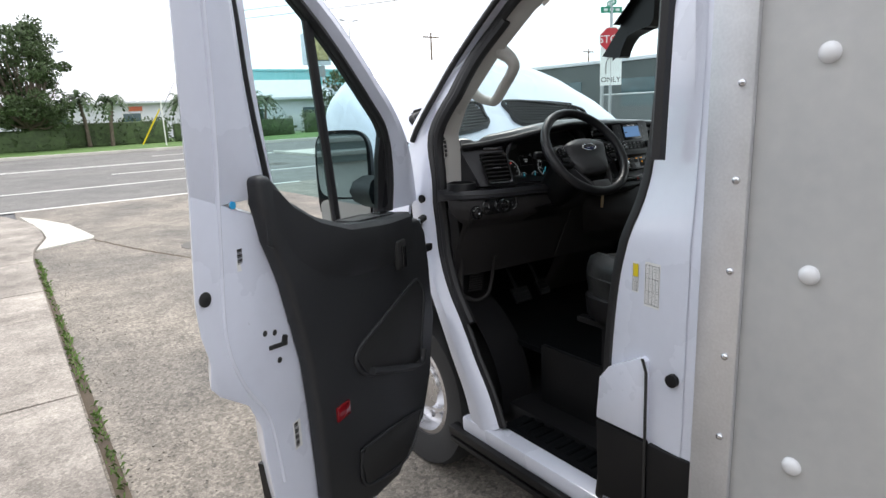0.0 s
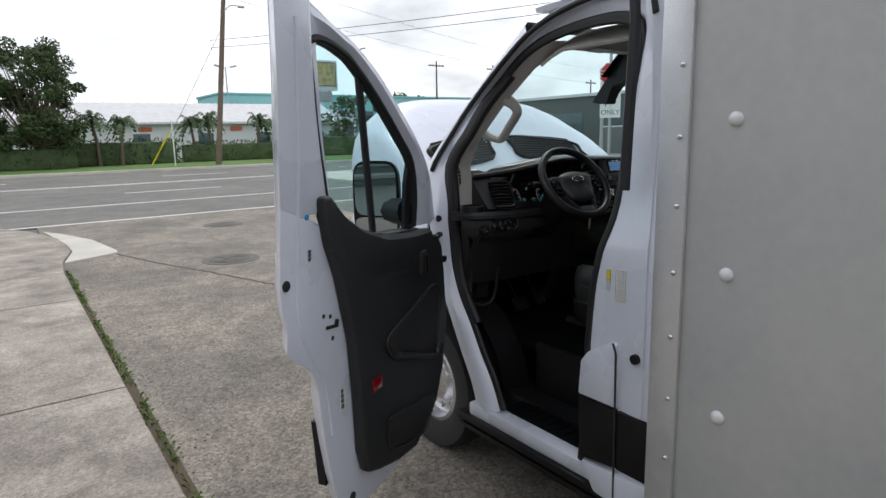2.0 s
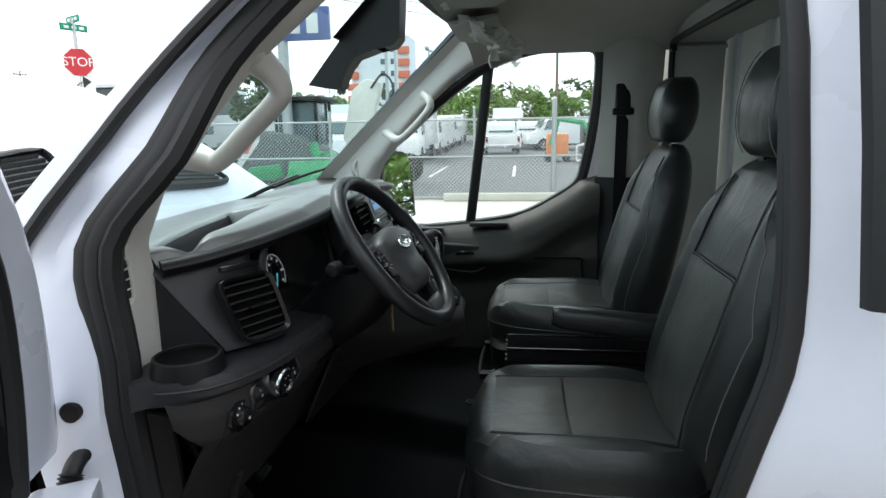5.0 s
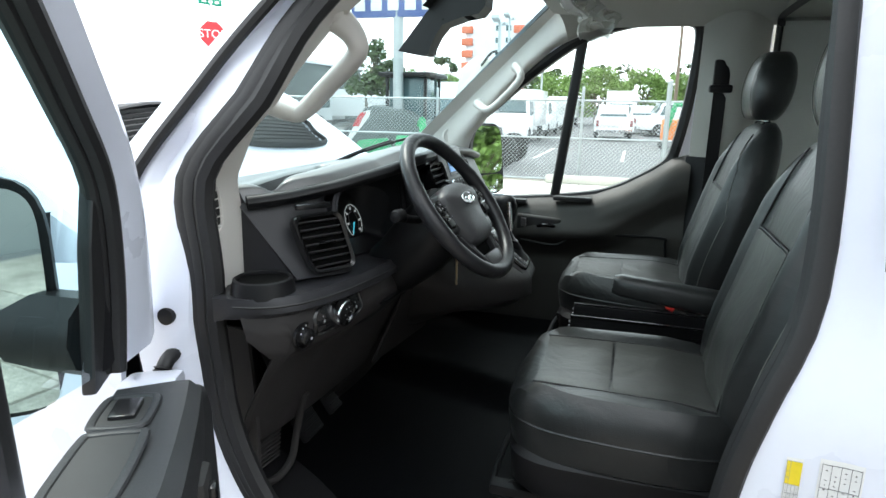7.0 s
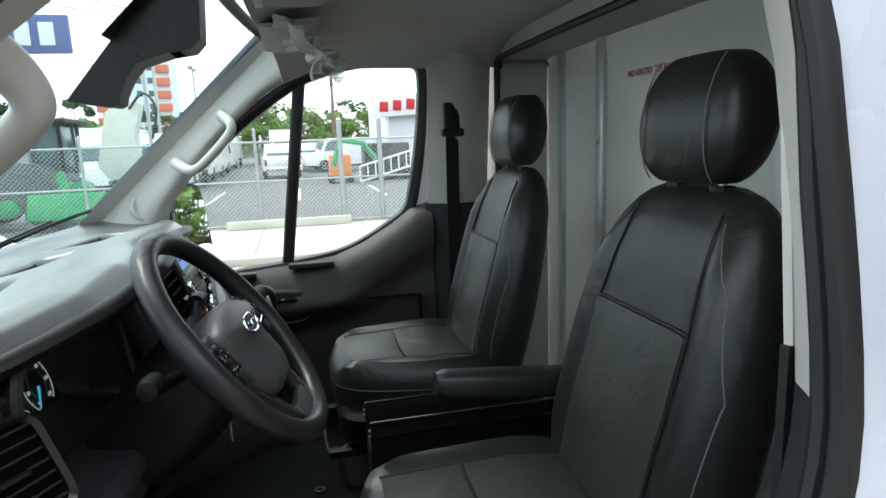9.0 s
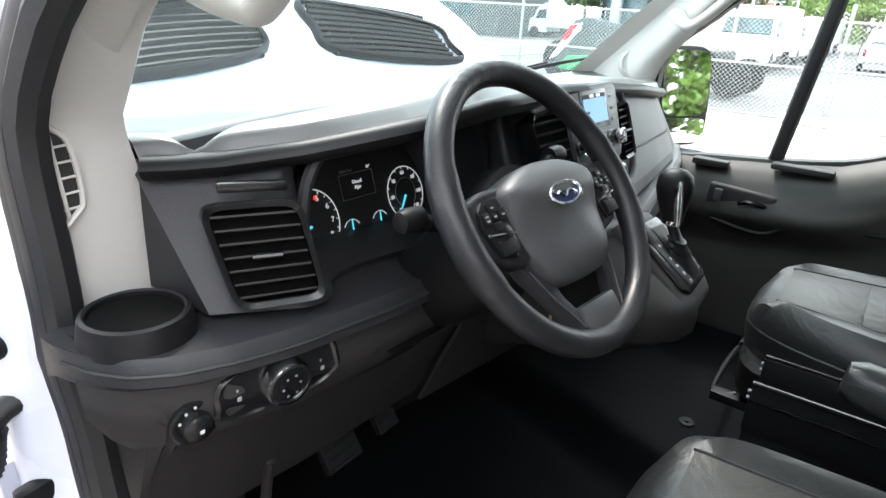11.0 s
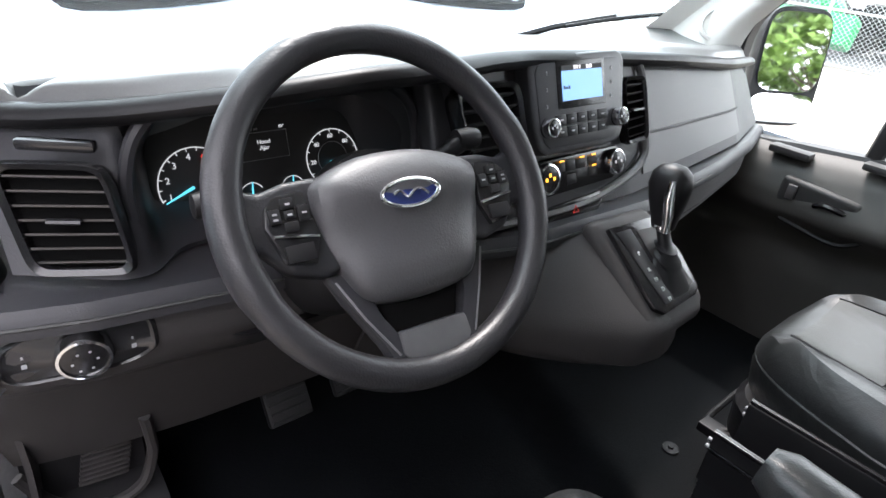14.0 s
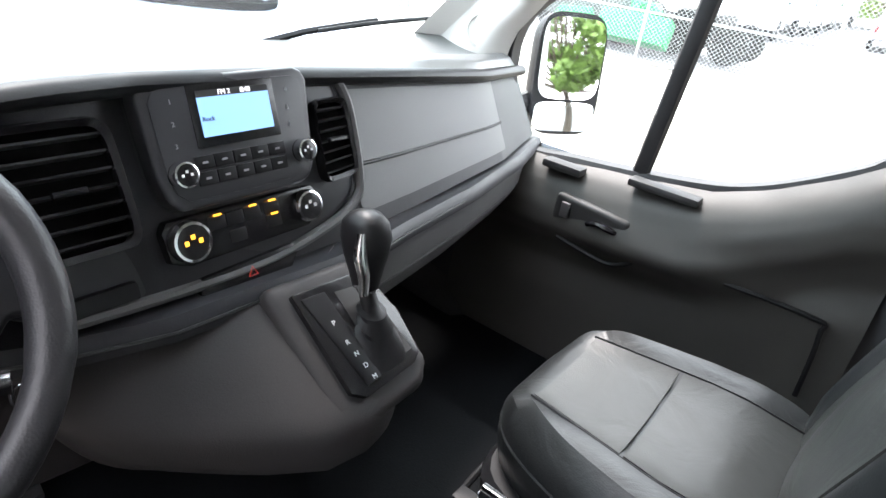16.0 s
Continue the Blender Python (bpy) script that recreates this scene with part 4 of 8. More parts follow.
box(b, (0.846, -0.340, 1.082), (0.012, 0.024, 0.040), 0.004)
part("lock_button", b, SATIN, ptrim, "grey lock button")
b = B()
box(b, (0.905, -0.285, 1.168), (0.045, 0.11, 0.022), 0.008)
part("window_switch", b, INK, ptrim)
# The grip's recess is likewise a black box for its shade.
b = B()
box(b, (0.905, -0.545, 1.192), (0.045, 0.17, 0.020), 0.008)
part("grip_shade", b, INK, ptrim)
# side of the passenger footwell
b = B()
sheet(b, lambda u, v: (0.945, -0.10 + 0.45 * u, 0.58 + 0.64 * v), 3, 3, 0.01)
part("kick_panel", b, TRIM, truck)
# B pillar trim on the passenger side, belt
b = B()
sheet(b, lambda u, v: (0.93 - 0.16 * max(0, 0.9 + 1.1 * v - 1.2) - 0.10 * math.sin(math.pi * u) * 0.6, -1.01 - 0.24 * u, 0.9 + 1.1 * v), 8, 10, 0.01)
part("rear_pillar_cover", b, LINER, truck, "grey inner cover of the rear pillar")
b = B()
sheet(b, lambda u, v: (0.928 - 0.16 * max(0, 0.6 + 0.8 * v - 1.2) - 0.115 * math.sin(math.pi * u) * 0.6, -1.0 - 0.26 * u, 0.6 + 0.80 * v), 8, 8, 0.01)
part("rear_pillar_cover", b, TRIM, truck)
b = B()
box(b, (0.80, -1.09, 1.72), (0.03, 0.06, 0.12), 0.01)
box(b, (0.79, -1.09, 1.67), (0.04, 0.085, 0.03), 0.01)
part("belt_guide", b, BLACKPL, truck)
b = B()
sheet(b, lambda u, v: (0.80 + 0.02 * math.sin(v * 3), -1.115 + 0.048 * u, 0.78 + 0.90 * v), 2, 12, 0.003)
part("seat_belt", b, BLACKPL, truck, "black seat belt webbing")
# driver side rear pillar cover and belt
b = B()
sheet(b, lambda u, v: (-0.895 + 0.06 * v + 0.05 * math.sin(math.pi * u) * 0.6, -1.055 - 0.21 * u, 1.40 + 0.60 * v), 8, 10, 0.01)
part("rear_pillar_cover", b, PILLAR, truck)
b = B()
sheet(b, lambda u, v: (-0.895 + 0.05 * math.sin(math.pi * u) * 0.6, -1.05 - 0.22 * u, 0.6 + 0.80 * v), 8, 8, 0.01)
part("rear_pillar_cover", b, TRIM, truck)
b = B()
sheet(b, lambda u, v: (-0.84 + 0.03 * v, -1.17 + 0.05 * u, 0.80 + 0.95 * v), 2, 12, 0.003)
part("seat_belt", b, BLACKPL, truck)

# floor of the cab, firewall
b = B()


def floor_f(u, v):
    x = -0.73 + 1.61 * u
    y = 0.30 - 1.75 * v
    edge = ramp(y, [-0.53, -0.16, 0.1], [0.0, 0.115, 0.16])
    k = min(1, max(0, (x - edge + 0.09) / 0.09))
    r = min(1, max(0, (0.49 - x) / 0.03))
    z = 0.62 + 0.10 * max(0, y) + 0.07 * k * k * (3 - 2 * k) * r
    return (x, y, z)


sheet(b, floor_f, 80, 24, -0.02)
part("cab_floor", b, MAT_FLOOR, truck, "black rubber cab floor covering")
b = B()
sheet(b, lambda u, v: (-0.93 + 1.86 * u, 0.30 + 0.12 * v, 0.55 + 0.80 * v), 6, 6, 0.02)
part("firewall", b, BLACKPL, truck)
b = B()
lathe(b, (0.165, -0.516, 0.692), (0, 0, 1), [(0.018, -0.01), (0.018, 0.002), (0.014, 0.003), (0.006, 0.002), (0.005, 0.006)], 20)
part("floor_stud", b, BLACKPL, truck)

# cargo box
box_part_x = 1.085
b = B()
box(b, (0, -3.2, 0.62), (2.15, 3.75, 0.05), 0.006)
cargo = part("cargo_box", b, BOXSKIN, truck, "grey-white panelled cargo box with bolt heads")
for name, c, size in (("side_panel", (box_part_x - 0.015, -3.2, 1.8), (0.03, 3.8, 3.0)), ("side_panel", (0.015 - box_part_x, -3.2, 1.8), (0.03, 3.8, 3.0)), ("box_roof", (0, -3.2, 3.3), (2.17, 3.8, 0.04)), ("rear_panel", (0, -5.08, 1.8), (2.17, 0.03, 3.0))):
    b = B()
    box(b, c, size, 0.006)
    part(name, b, ROOFGRP if name == "box_roof" else BOXSKIN, cargo)
b = B()
box(b, (0, -1.315, 2.72), (2.15, 0.03, 1.18), 0.01)
for sx in (-1, 1):
    box(b, (sx * 1.03, -1.315, 1.3), (0.10, 0.03, 1.9), 0.006)
part("box_front", b, WHITE, cargo)
for sx in (-1, 1):
    b = B()
    box(b, (sx * 1.092, -1.295, 1.80), (0.014, 0.095, 3.02), 0.003)
    box(b, (sx * 1.07, -1.252, 1.80), (0.045, 0.008, 3.02), 0.002)
    part("corner_trim", b, ALU, cargo, "brushed aluminium corner trim")
for k in range(14):
    b = B()
    lathe(b, (-1.099, -1.318, 0.40 + 0.1955 * k + 0.0035), (-1, 0, 0), [(0.0085, -0.002), (0.0085, 0.002), (0.006, 0.006), (0.002, 0.0075)], 12)
    part("rivet", b, STEEL, cargo)
for k in range(8):
    b = B()
    lathe(b, (-1.085, -1.47, 0.37 + 0.417 * k), (-1, 0, 0), [(0.020, -0.002), (0.0195, 0.004), (0.015, 0.010), (0.006, 0.0135)], 18)
    part("bolt_head", b, CARWHITE, cargo)
# bulkhead seen behind the seats
b = B()
box(b, (0, -1.49, 1.40), (2.05, 0.03, 1.6), 0.002)
bulk = part("bulkhead", b, CREAM, truck, "cream bulkhead panel behind the seats")
for x, w in ((0.36, 0.05), (-0.42, 0.07), (0.66, 0.04)):
    b = B()
    box(b, (x, -1.468, 1.40), (w, 0.016, 1.6), 0.004)
    part("bulkhead_strip", b, ALU, bulk, "aluminium joint strip")
for x, z in ((0.36, 1.62), (0.36, 1.1), (-0.40, 1.66), (-0.40, 1.3)):
    b = B()
    lathe(b, (x, -1.459, z), (0, 1, 0), [(0.007, -0.002), (0.006, 0.004), (0.002, 0.006)], 10)
    part("screw", b, STEEL, bulk)
words("warning_text", "NO ENTRY TO REAR WHILE MOVING", 0.026, pose(-0.015, -1.470, 1.81, 90, 0, 180), REDPRINT, bulk, "red printed warning line")
# cab rear frame round the walk-through
b = B()
keys = [(0.80, 0.62), (0.80, 1.80), (0.77, 1.90), (0.66, 1.935), (-0.66, 1.935), (-0.77, 1.90), (-0.80, 1.80), (-0.80, 0.62)]
pth = smooth_path([(x, -1.27, z) for x, z in keys], 5)
tube(b, pth, 0.012, 8)
part("walkthrough_seal", b, RUBBER, truck)
b = B()
outer_keys = [(0.95, 0.62), (0.95, 1.80), (0.90, 2.0), (0.70, 2.06), (-0.70, 2.06), (-0.90, 2.0), (-0.95, 1.80), (-0.95, 0.62)]
po = smooth_path([(x, -1.275, z) for x, z in outer_keys], 5)
loft(b, [[p, q, q + Vector((0, -0.2, 0))] for p, q in zip(po, pth)], caps=False, around=False)
part("cab_rear_frame", b, LINER, truck)

# ---- the open driver's door (under a hinge frame) ----
door = new("driver_door")
door.parent = truck
door.matrix_basis = pose(-1.0, 0.05, 0, 0, 0, -60)
tagged(door, "white open driver's door with dark grey inner trim")


def D(s, z, a=0.0):
    """A point of the closed door: s back from the hinge, height, depth inwards."""
    return Vector((a + 0.08 * max(0, z - 1.2), -s, z))


def rear_sweep(bm):
    """The outer skin draws in towards the rear edge."""
    for v in bm.verts:
        a = v.co.x - 0.08 * max(0, v.co.z - 1.2)
        v.co.y += 0.080 * ramp(-v.co.y, [0.75, 1.15], [0, 1]) * (1 - min(1, max(0, a / 0.085)))


b = B()
low = [(0.13, 1.15), (0.125, 1.0), (0.13, 0.80), (0.17, 0.61), (0.28, 0.43), (0.40, 0.29), (0.62, 0.245), (0.88, 0.235), (1.0, 0.30), (1.045, 0.43), (1.072, 0.574), (1.088, 0.70), (1.09, 0.783), (1.125, 0.862), (1.21, 0.925), (1.236, 0.955), (1.226, 1.015), (1.243, 1.083), (1.247, 1.154), (1.238, 1.40), (0.98, 1.30), (0.6, 1.19), (0.2, 1.165)]
plate(b, [D(s, z) for s, z in low], (0.085, 0, 0), 0.010)
rear_sweep(b)
part("door_shell", b, WHITE, door, "white painted door shell", local=True)
b = B()
so = [(0.01, 1.20), (0.08, 1.40), (0.19, 1.54), (0.385, 1.695), (0.58, 1.83), (0.75, 1.915), (0.90, 1.955), (1.03, 1.998), (1.15, 2.028), (1.25, 2.045), (1.264, 2.01), (1.252, 1.80), (1.246, 1.60), (1.238, 1.38)]
si = [(0.238, 1.2), (0.238, 1.34), (0.283, 1.485), (0.398, 1.59), (0.591, 1.74), (0.758, 1.848), (0.83, 1.878), (0.90, 1.897), (0.96, 1.903), (1.0, 1.895), (1.012, 1.87), (0.993, 1.76), (0.965, 1.6), (0.905, 1.37)]
co, ci = smooth_path([D(s, z) for s, z in so], 4), smooth_path([D(s, z) for s, z in si], 4)
W1, W2 = Vector((0.010, 0, 0)), Vector((0.040, 0, 0))
mid1 = [p.lerp(q, 0.30) for p, q in zip(co, ci)]
mid2 = [p.lerp(q, 0.55) for p, q in zip(co, ci)]
loft(b, [[p, p + W1, m1 + W1, m1 + W2 * 0.75, m2 + W2 * 0.9, q + W1, q - W1] for p, q, m1, m2 in zip(co, ci, mid1, mid2)], caps=True, around=True)
rear_sweep(b)
part("window_surround", b, WHITE, door, local=True)
b = B()
plate(b, [D(s, z) for s, z in ((1.237, 1.36), (1.245, 1.60), (1.251, 1.80), (1.264, 2.01), (1.10, 2.0), (1.083, 1.82), (1.067, 1.69), (1.042, 1.56), (1.008, 1.42), (0.99, 1.36))], (0.083, 0, 0), 0.010)
rear_sweep(b)
part("window_post", b, WHITE, door, local=True)
b = B()
tube(b, [p + Vector((0.012, 0, 0)) for p in ci], 0.013, 8)
tube(b, [p + Vector((-0.004, 0, 0)) for p in ci], 0.015, 8)
part("window_channel", b, RUBBER, door, "black rubber window channel", local=True)
b = B()
gl = [p + Vector((-0.004, 0, 0)) for p in ci]
f = b.faces.new([b.verts.new(p) for p in gl])
bmesh.ops.triangulate(b, faces=[f])
dg = part("door_window", b, GLASS_DOOR, door, "green tinted door window", local=True)
dg.visible_shadow = False
b = B()
tube(b, [D(0.556, 1.195, -0.004), D(0.70, 1.84, -0.004)], 0.018, 8, flat=0.7, up=(1, 0, 0))
part("window_divider", b, RUBBER, door, "black quarter window bar", local=True)
b = B()
plate(b, [D(0.20, 1.19, -0.02), D(0.205, 1.36, -0.02), D(0.28, 1.50, -0.02), D(0.30, 1.40, -0.02), D(0.30, 1.19, -0.02)], (0.02, 0, 0), 0.006)
part("mirror_sail", b, RUBBER, door, local=True)
# trim panel
b = B()
tl = [(1.062, 1.415), (1.057, 1.35), (1.032, 1.252), (0.987, 1.14), (0.959, 1.023), (0.929, 0.90), (0.914, 0.725), (0.905, 0.47), (0.88, 0.385), (0.80, 0.355), (0.65, 0.315), (0.50, 0.30), (0.29, 0.42), (0.215, 0.56), (0.16, 0.78), (0.18, 1.0), (0.20, 1.12), (0.24, 1.172), (0.5, 1.205), (0.72, 1.232), (0.86, 1.285), (0.94, 1.335), (0.995, 1.39), (1.02, 1.417)]
plate(b, [D(s, z, 0.085) - Vector((0.08 * max(0, z - 1.2), 0, 0)) for s, z in tl], (0.05, 0, 0), 0.018, 3)
trim = part("door_trim", b, TRIM, door, "dark grey moulded door trim panel", local=True)
b = B()


def ledge(u, v):
    s = 0.31 + 0.735 * u
    top = ramp(s, [0.19, 0.5, 0.72, 0.86, 0.95, 1.0, 1.045], [1.20, 1.215, 1.238, 1.285, 1.34, 1.39, 1.412])
    k = v * math.pi
    depth = ramp(s, [0.31, 0.4, 0.6, 0.8, 0.95, 1.045], [0.05, 0.06, 0.075, 0.066, 0.052, 0.042])
    return Vector((0.03 + 0.10 * min(1, v * 3) + (depth - 0.04) * math.sin(k) ** 0.7, -s, top - 0.004 - 0.22 * max(0, v - 0.28) + 0.01 * math.sin(k)))


sheet(b, ledge, 30, 14, 0.004)
part("armrest_ledge", b, TRIM, door, local=True)
# Flat black plates paint the shade inside the two door pockets.
b = B()
pocket = [(0.334, 0.962), (0.28, 0.945), (0.252, 0.895), (0.285, 0.75), (0.317, 0.655), (0.48, 0.70), (0.665, 0.755), (0.725, 0.842), (0.56, 0.90)]
plate(b, [D(s, z, 0.136) for s, z in pocket], (0.004, 0, 0), 0.001)
lowp = [(0.33, 0.45), (0.345, 0.475), (0.69, 0.53), (0.735, 0.515), (0.715, 0.40), (0.45, 0.345)]
plate(b, [D(s, z, 0.136) for s, z in lowp], (0.004, 0, 0), 0.001)
part("pocket_shade", b, INK, door, local=True)
b = B()
tube(b, smooth_path([D(s, z, 0.140) for s, z in pocket], 5, closed=True), 0.006, 8, closed=True)
tube(b, smooth_path([D(s, z, 0.140) for s, z in lowp], 5, closed=True), 0.005, 8, closed=True)
tube(b, smooth_path([D(s, z, 0.15) for s, z in ((0.655, 0.765), (0.48, 0.70), (0.33, 0.655), (0.295, 0.70))], 5), 0.013, 8)
part("door_pocket", b, TRIM, door, local=True)
b = B()
box(b, D(0.430, 1.085, 0.15), (0.02, 0.06, 0.10), 0.012)
part("handle_bezel", b, INK, door, local=True)
b = B()
box(b, D(0.430, 1.08, 0.163), (0.012, 0.022, 0.075), 0.005)
part("inner_handle", b, GLOSSBLACK, door, "black inner door handle", local=True)
b = B()
box(b, D(0.81, 0.705, 0.138), (0.012, 0.065, 0.045), 0.008)
part("reflector", b, REDLENS, door, "red door reflector", local=True)
def cup(name, s0, s1, a0, a1, z, label):
    ring = [(s0 + 0.012, a0), (s1 - 0.012, a0), (s1, a0 + 0.012), (s1, a1 - 0.012), (s1 - 0.012, a1), (s0 + 0.012, a1), (s0, a1 - 0.012), (s0, a0 + 0.012)]
    top = [Vector((a, -s, z + 0.05 * (s - s0))) for s, a in ring]
    b = B()
    tube(b, smooth_path(top, 4, closed=True), 0.006, 8, closed=True, flat=0.7)
    ob = part(name, b, TRIM, door, label, local=True)
    # Black face at rim height paints the cup's inner shade.
    b = B()
    b.faces.new([b.verts.new(p + Vector((0, 0, 0.001))) for p in top])
    part("cup_shade", b, INK, ob, local=True)


cup("handle_cup", 0.36, 0.45, 0.035, 0.095, 1.212, "dark moulded switch recess")
cup("pull_cup", 0.475, 0.62, 0.04, 0.105, 1.222, "dark moulded pull recess")
b = B()
box(b, Vector((0.066, -0.405, 1.217)), (0.032, 0.05, 0.010), 0.004)
part("window_switch", b, GLOSSBLACK, door, local=True)
b = B()
tube(b, smooth_path([D(s, z, 0.083) for s, z in ((1.03, 0.60), (1.06, 0.80), (1.13, 0.92), (1.17, 1.05), (1.16, 1.25), (1.155, 1.55), (1.17, 1.93))], 6), 0.009, 8, flat=0.6)
part("shut_face_rib", b, WHITE, door, local=True)
# shut face: stickers, dots, latch
for s, z, r in ((1.218, 1.165, 0.017), (1.044, 1.023, 0.008), (1.008, 1.013, 0.008), (1.0, 0.935, 0.008), (0.93, 0.31, 0.017)):
    b = B()
    lathe(b, D(s, z, 0.087), (1, 0, 0), [(r, -0.002), (r, 0.002), (r * 0.7, 0.004)], 16)
    part("plug", b, INK, door, local=True)
b = B()
box(b, D(1.0, 0.975, 0.085), (0.014, 0.07, 0.012), 0.003, (-8, 0, 0))
box(b, D(0.975, 0.982, 0.086), (0.014, 0.02, 0.026), 0.004, (-20, 0, 0))
part("latch", b, INK, door, "black door latch", local=True)
b = B()
lathe(b, D(1.205, 1.975, 0.083), (1, 0, 0), [(0.008, -0.03), (0.008, 0.004)], 12)
part("plug", b, INK, door, local=True)
b = B()
lathe(b, D(1.113, 1.358, 0.086), (1, 0, 0), [(0.009, -0.002), (0.009, 0.0015)], 18)
part("paint_dot", b, BLUEDOT, door, local=True)
for s, z, h in ((1.097, 1.228, 0.055), (1.084, 1.098, 0.075), (1.052, 1.068, 0.03), (0.958, 0.70, 0.08)):
    b = B()
    box(b, D(s, z, 0.086), (0.002, 0.03, h), 0.0)
    st = part("barcode_label", b, PAPER, door, local=True)
    b = B()
    for k in range(12):
        box(b, D(s + 0.004, z - h * 0.42 + h * 0.84 * k / 11, 0.0875), (0.001, 0.016, h * (0.02 + 0.025 * (k * 7 % 3))), 0.0)
    part("barcode", b, INK, door, local=True)
b = B()
sheet(b, lambda u, v: D(0.955 + 0.050 * u + 0.02 * v, 0.38 + 0.25 * v, -0.005), 2, 6, 0.03)
part("corner_guard", b, BLACKPL, door, local=True)


# ---- wing mirrors ----
def wing_mirror(parent, pos, turn, root, name, hw=0.118, hh0=0.165, arm=0.05, tilt=0):
    m = pose(*pos, tilt, 0, turn)
    shell = B()
    rings = []
    for i in range(9):
        d = i / 8
        w = hw * (1 - 0.5 * d ** 2.2)
        h = hh0 * (1 - 0.42 * d ** 2.2)
        rings.append([m @ Vector((w * math.copysign(abs(math.cos(k)) ** 0.45, math.cos(k)), 0.13 * d, h * math.copysign(abs(math.sin(k)) ** 0.45, math.sin(k)))) for k in (2 * math.pi * q / 28 for q in range(28))])
    loft(shell, rings)
    ob = part(name, shell, BLACKPL, parent, "black plastic wing mirror with two glasses", local=False)
    for zc, hh, nm in ((0.26 * hh0, 0.66 * hh0, "mirror_glass"), (-0.69 * hh0, 0.25 * hh0, "wide_angle_glass")):
        b = B()
        ring = [m @ Vector(((hw - 0.011) * math.copysign(abs(math.cos(k)) ** 0.4, math.cos(k)), -0.002, zc + hh * math.copysign(abs(math.sin(k)) ** 0.4, math.sin(k)))) for k in (2 * math.pi * q / 28 for q in range(28))]
        fwd = m.to_3x3() @ Vector((0, -0.005, 0))
        loft(b, [ring, [p + fwd for p in ring]])
        part(nm, b, MIRROR, ob, "mirror glass")
    b = B()
    start = m @ Vector((0.02, 0.06, -0.05))
    tube(b, [start, start.lerp(Vector(root), 0.5), Vector(root)], [arm * 1.1, arm, arm], 10, flat=1.2)
    part("mirror_arm", b, BLACKPL, ob)


wing_mirror(truck, (-1.298, 0.07, 1.315), -50, (-1.235, -0.085, 1.27), "wing_mirror", 0.110, 0.176)
wing_mirror(truck, (1.30, -0.055, 1.318), -32, (1.03, 0.10, 1.16), "wing_mirror", 0.122, 0.185, 0.03, -7)

# ---- dashboard ----
SLAT = mat("vent_slat_plastic", (0.035, 0.035, 0.037), 0.30, vary=0.1)
dash = thing("dashboard", (0, 0, 1.0), "charcoal plastic dashboard with round vents, screen and shelf", "dashboard")
LX = [-0.93, -0.86, -0.80, -0.72, -0.62, -0.50, -0.38, -0.28, -0.18, 0.05, 0.30, 0.65, 0.985]
LY = [0.03, -0.06, -0.125, -0.20, -0.275, -0.30, -0.295, -0.262, -0.232, -0.226, -0.212, -0.155, -0.055]
LZ = [1.395, 1.415, 1.422, 1.440, 1.466, 1.482, 1.483, 1.480, 1.473, 1.463, 1.443, 1.405, 1.372]


X0, XW = -0.850, 1.835


def lip(x):
    """The dash top's rear edge."""
    return ramp(x, LX, LY), ramp(x, LX, LZ)


b = B()


def top_f(u, v):
    x = X0 + XW * u
    y0, z0 = lip(x)
    k = x / 0.935
    y1, z1 = 0.575 - 0.42 * k * k, 1.325 + 0.09 * k * k
    crest = 0.018 * math.exp(-((v - 0.12) / 0.1) ** 2)
    y = y0 + (y1 - y0) * v

    def tray(xa, xb, ya, yb, lean, soft=0.012):
        yy = y - lean * (x - xa)
        side = (1 + math.exp(-(x - xa) / soft)) * (1 + math.exp((x - xb) / soft)) * (1 + math.exp(-(yy - ya) / soft)) * (1 + math.exp((yy - yb) / soft))
        return 1 / side
    dip = -0.085 * tray(-0.80, -0.29, -0.10, -0.005, 0.14, 0.005)
    dip -= 0.080 * tray(-0.17, 0.11, -0.085, 0.09, -0.06, 0.006)
    dip -= 0.060 * tray(0.40, 0.66, 0.03, 0.15, -0.22, 0.006)
    roll_edge = -0.02 * max(0, 0.05 - v) / 0.05
    return (x, y0 + (y1 - y0) * v, z0 + (z1 - z0) * v + crest + dip + roll_edge)


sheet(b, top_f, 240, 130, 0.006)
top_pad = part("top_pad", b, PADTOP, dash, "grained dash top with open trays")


def tray_at(x, y):
    """The dash top's surface at a place in plan, a little proud."""
    y0 = lip(x)[0]
    y1 = 0.575 - 0.42 * (x / 0.935) ** 2
    return Vector(top_f((x - X0) / XW, (y - y0) / (y1 - y0))) + Vector((0, 0, 0.003))


# Dark sheets laid in the trays put their inside shade into colour.
for xa, xb, ya, yb, lean in ((-0.795, -0.295, -0.098, 0.004, 0.14), (-0.165, 0.105, -0.083, 0.098, -0.06), (0.405, 0.655, 0.033, 0.157, -0.22)):
    b = B()
    sheet(b, lambda u, v: tray_at(xa + (xb - xa) * u, ya + lean * (xa + (xb - xa) * u - xa) + (yb - ya) * v), 60, 40)
    part("tray_shade", b, DASH, top_pad, "tray inside darkened to stand for shade")
b = B()
tube(b, [(x, lip(x)[0] - 0.004, lip(x)[1] - 0.016) for x in (X0 + XW * i / 60 for i in range(61))], 0.017, 10, flat=0.8)
part("top_edge", b, BLACKPL, dash)
# face under the edge
b = B()


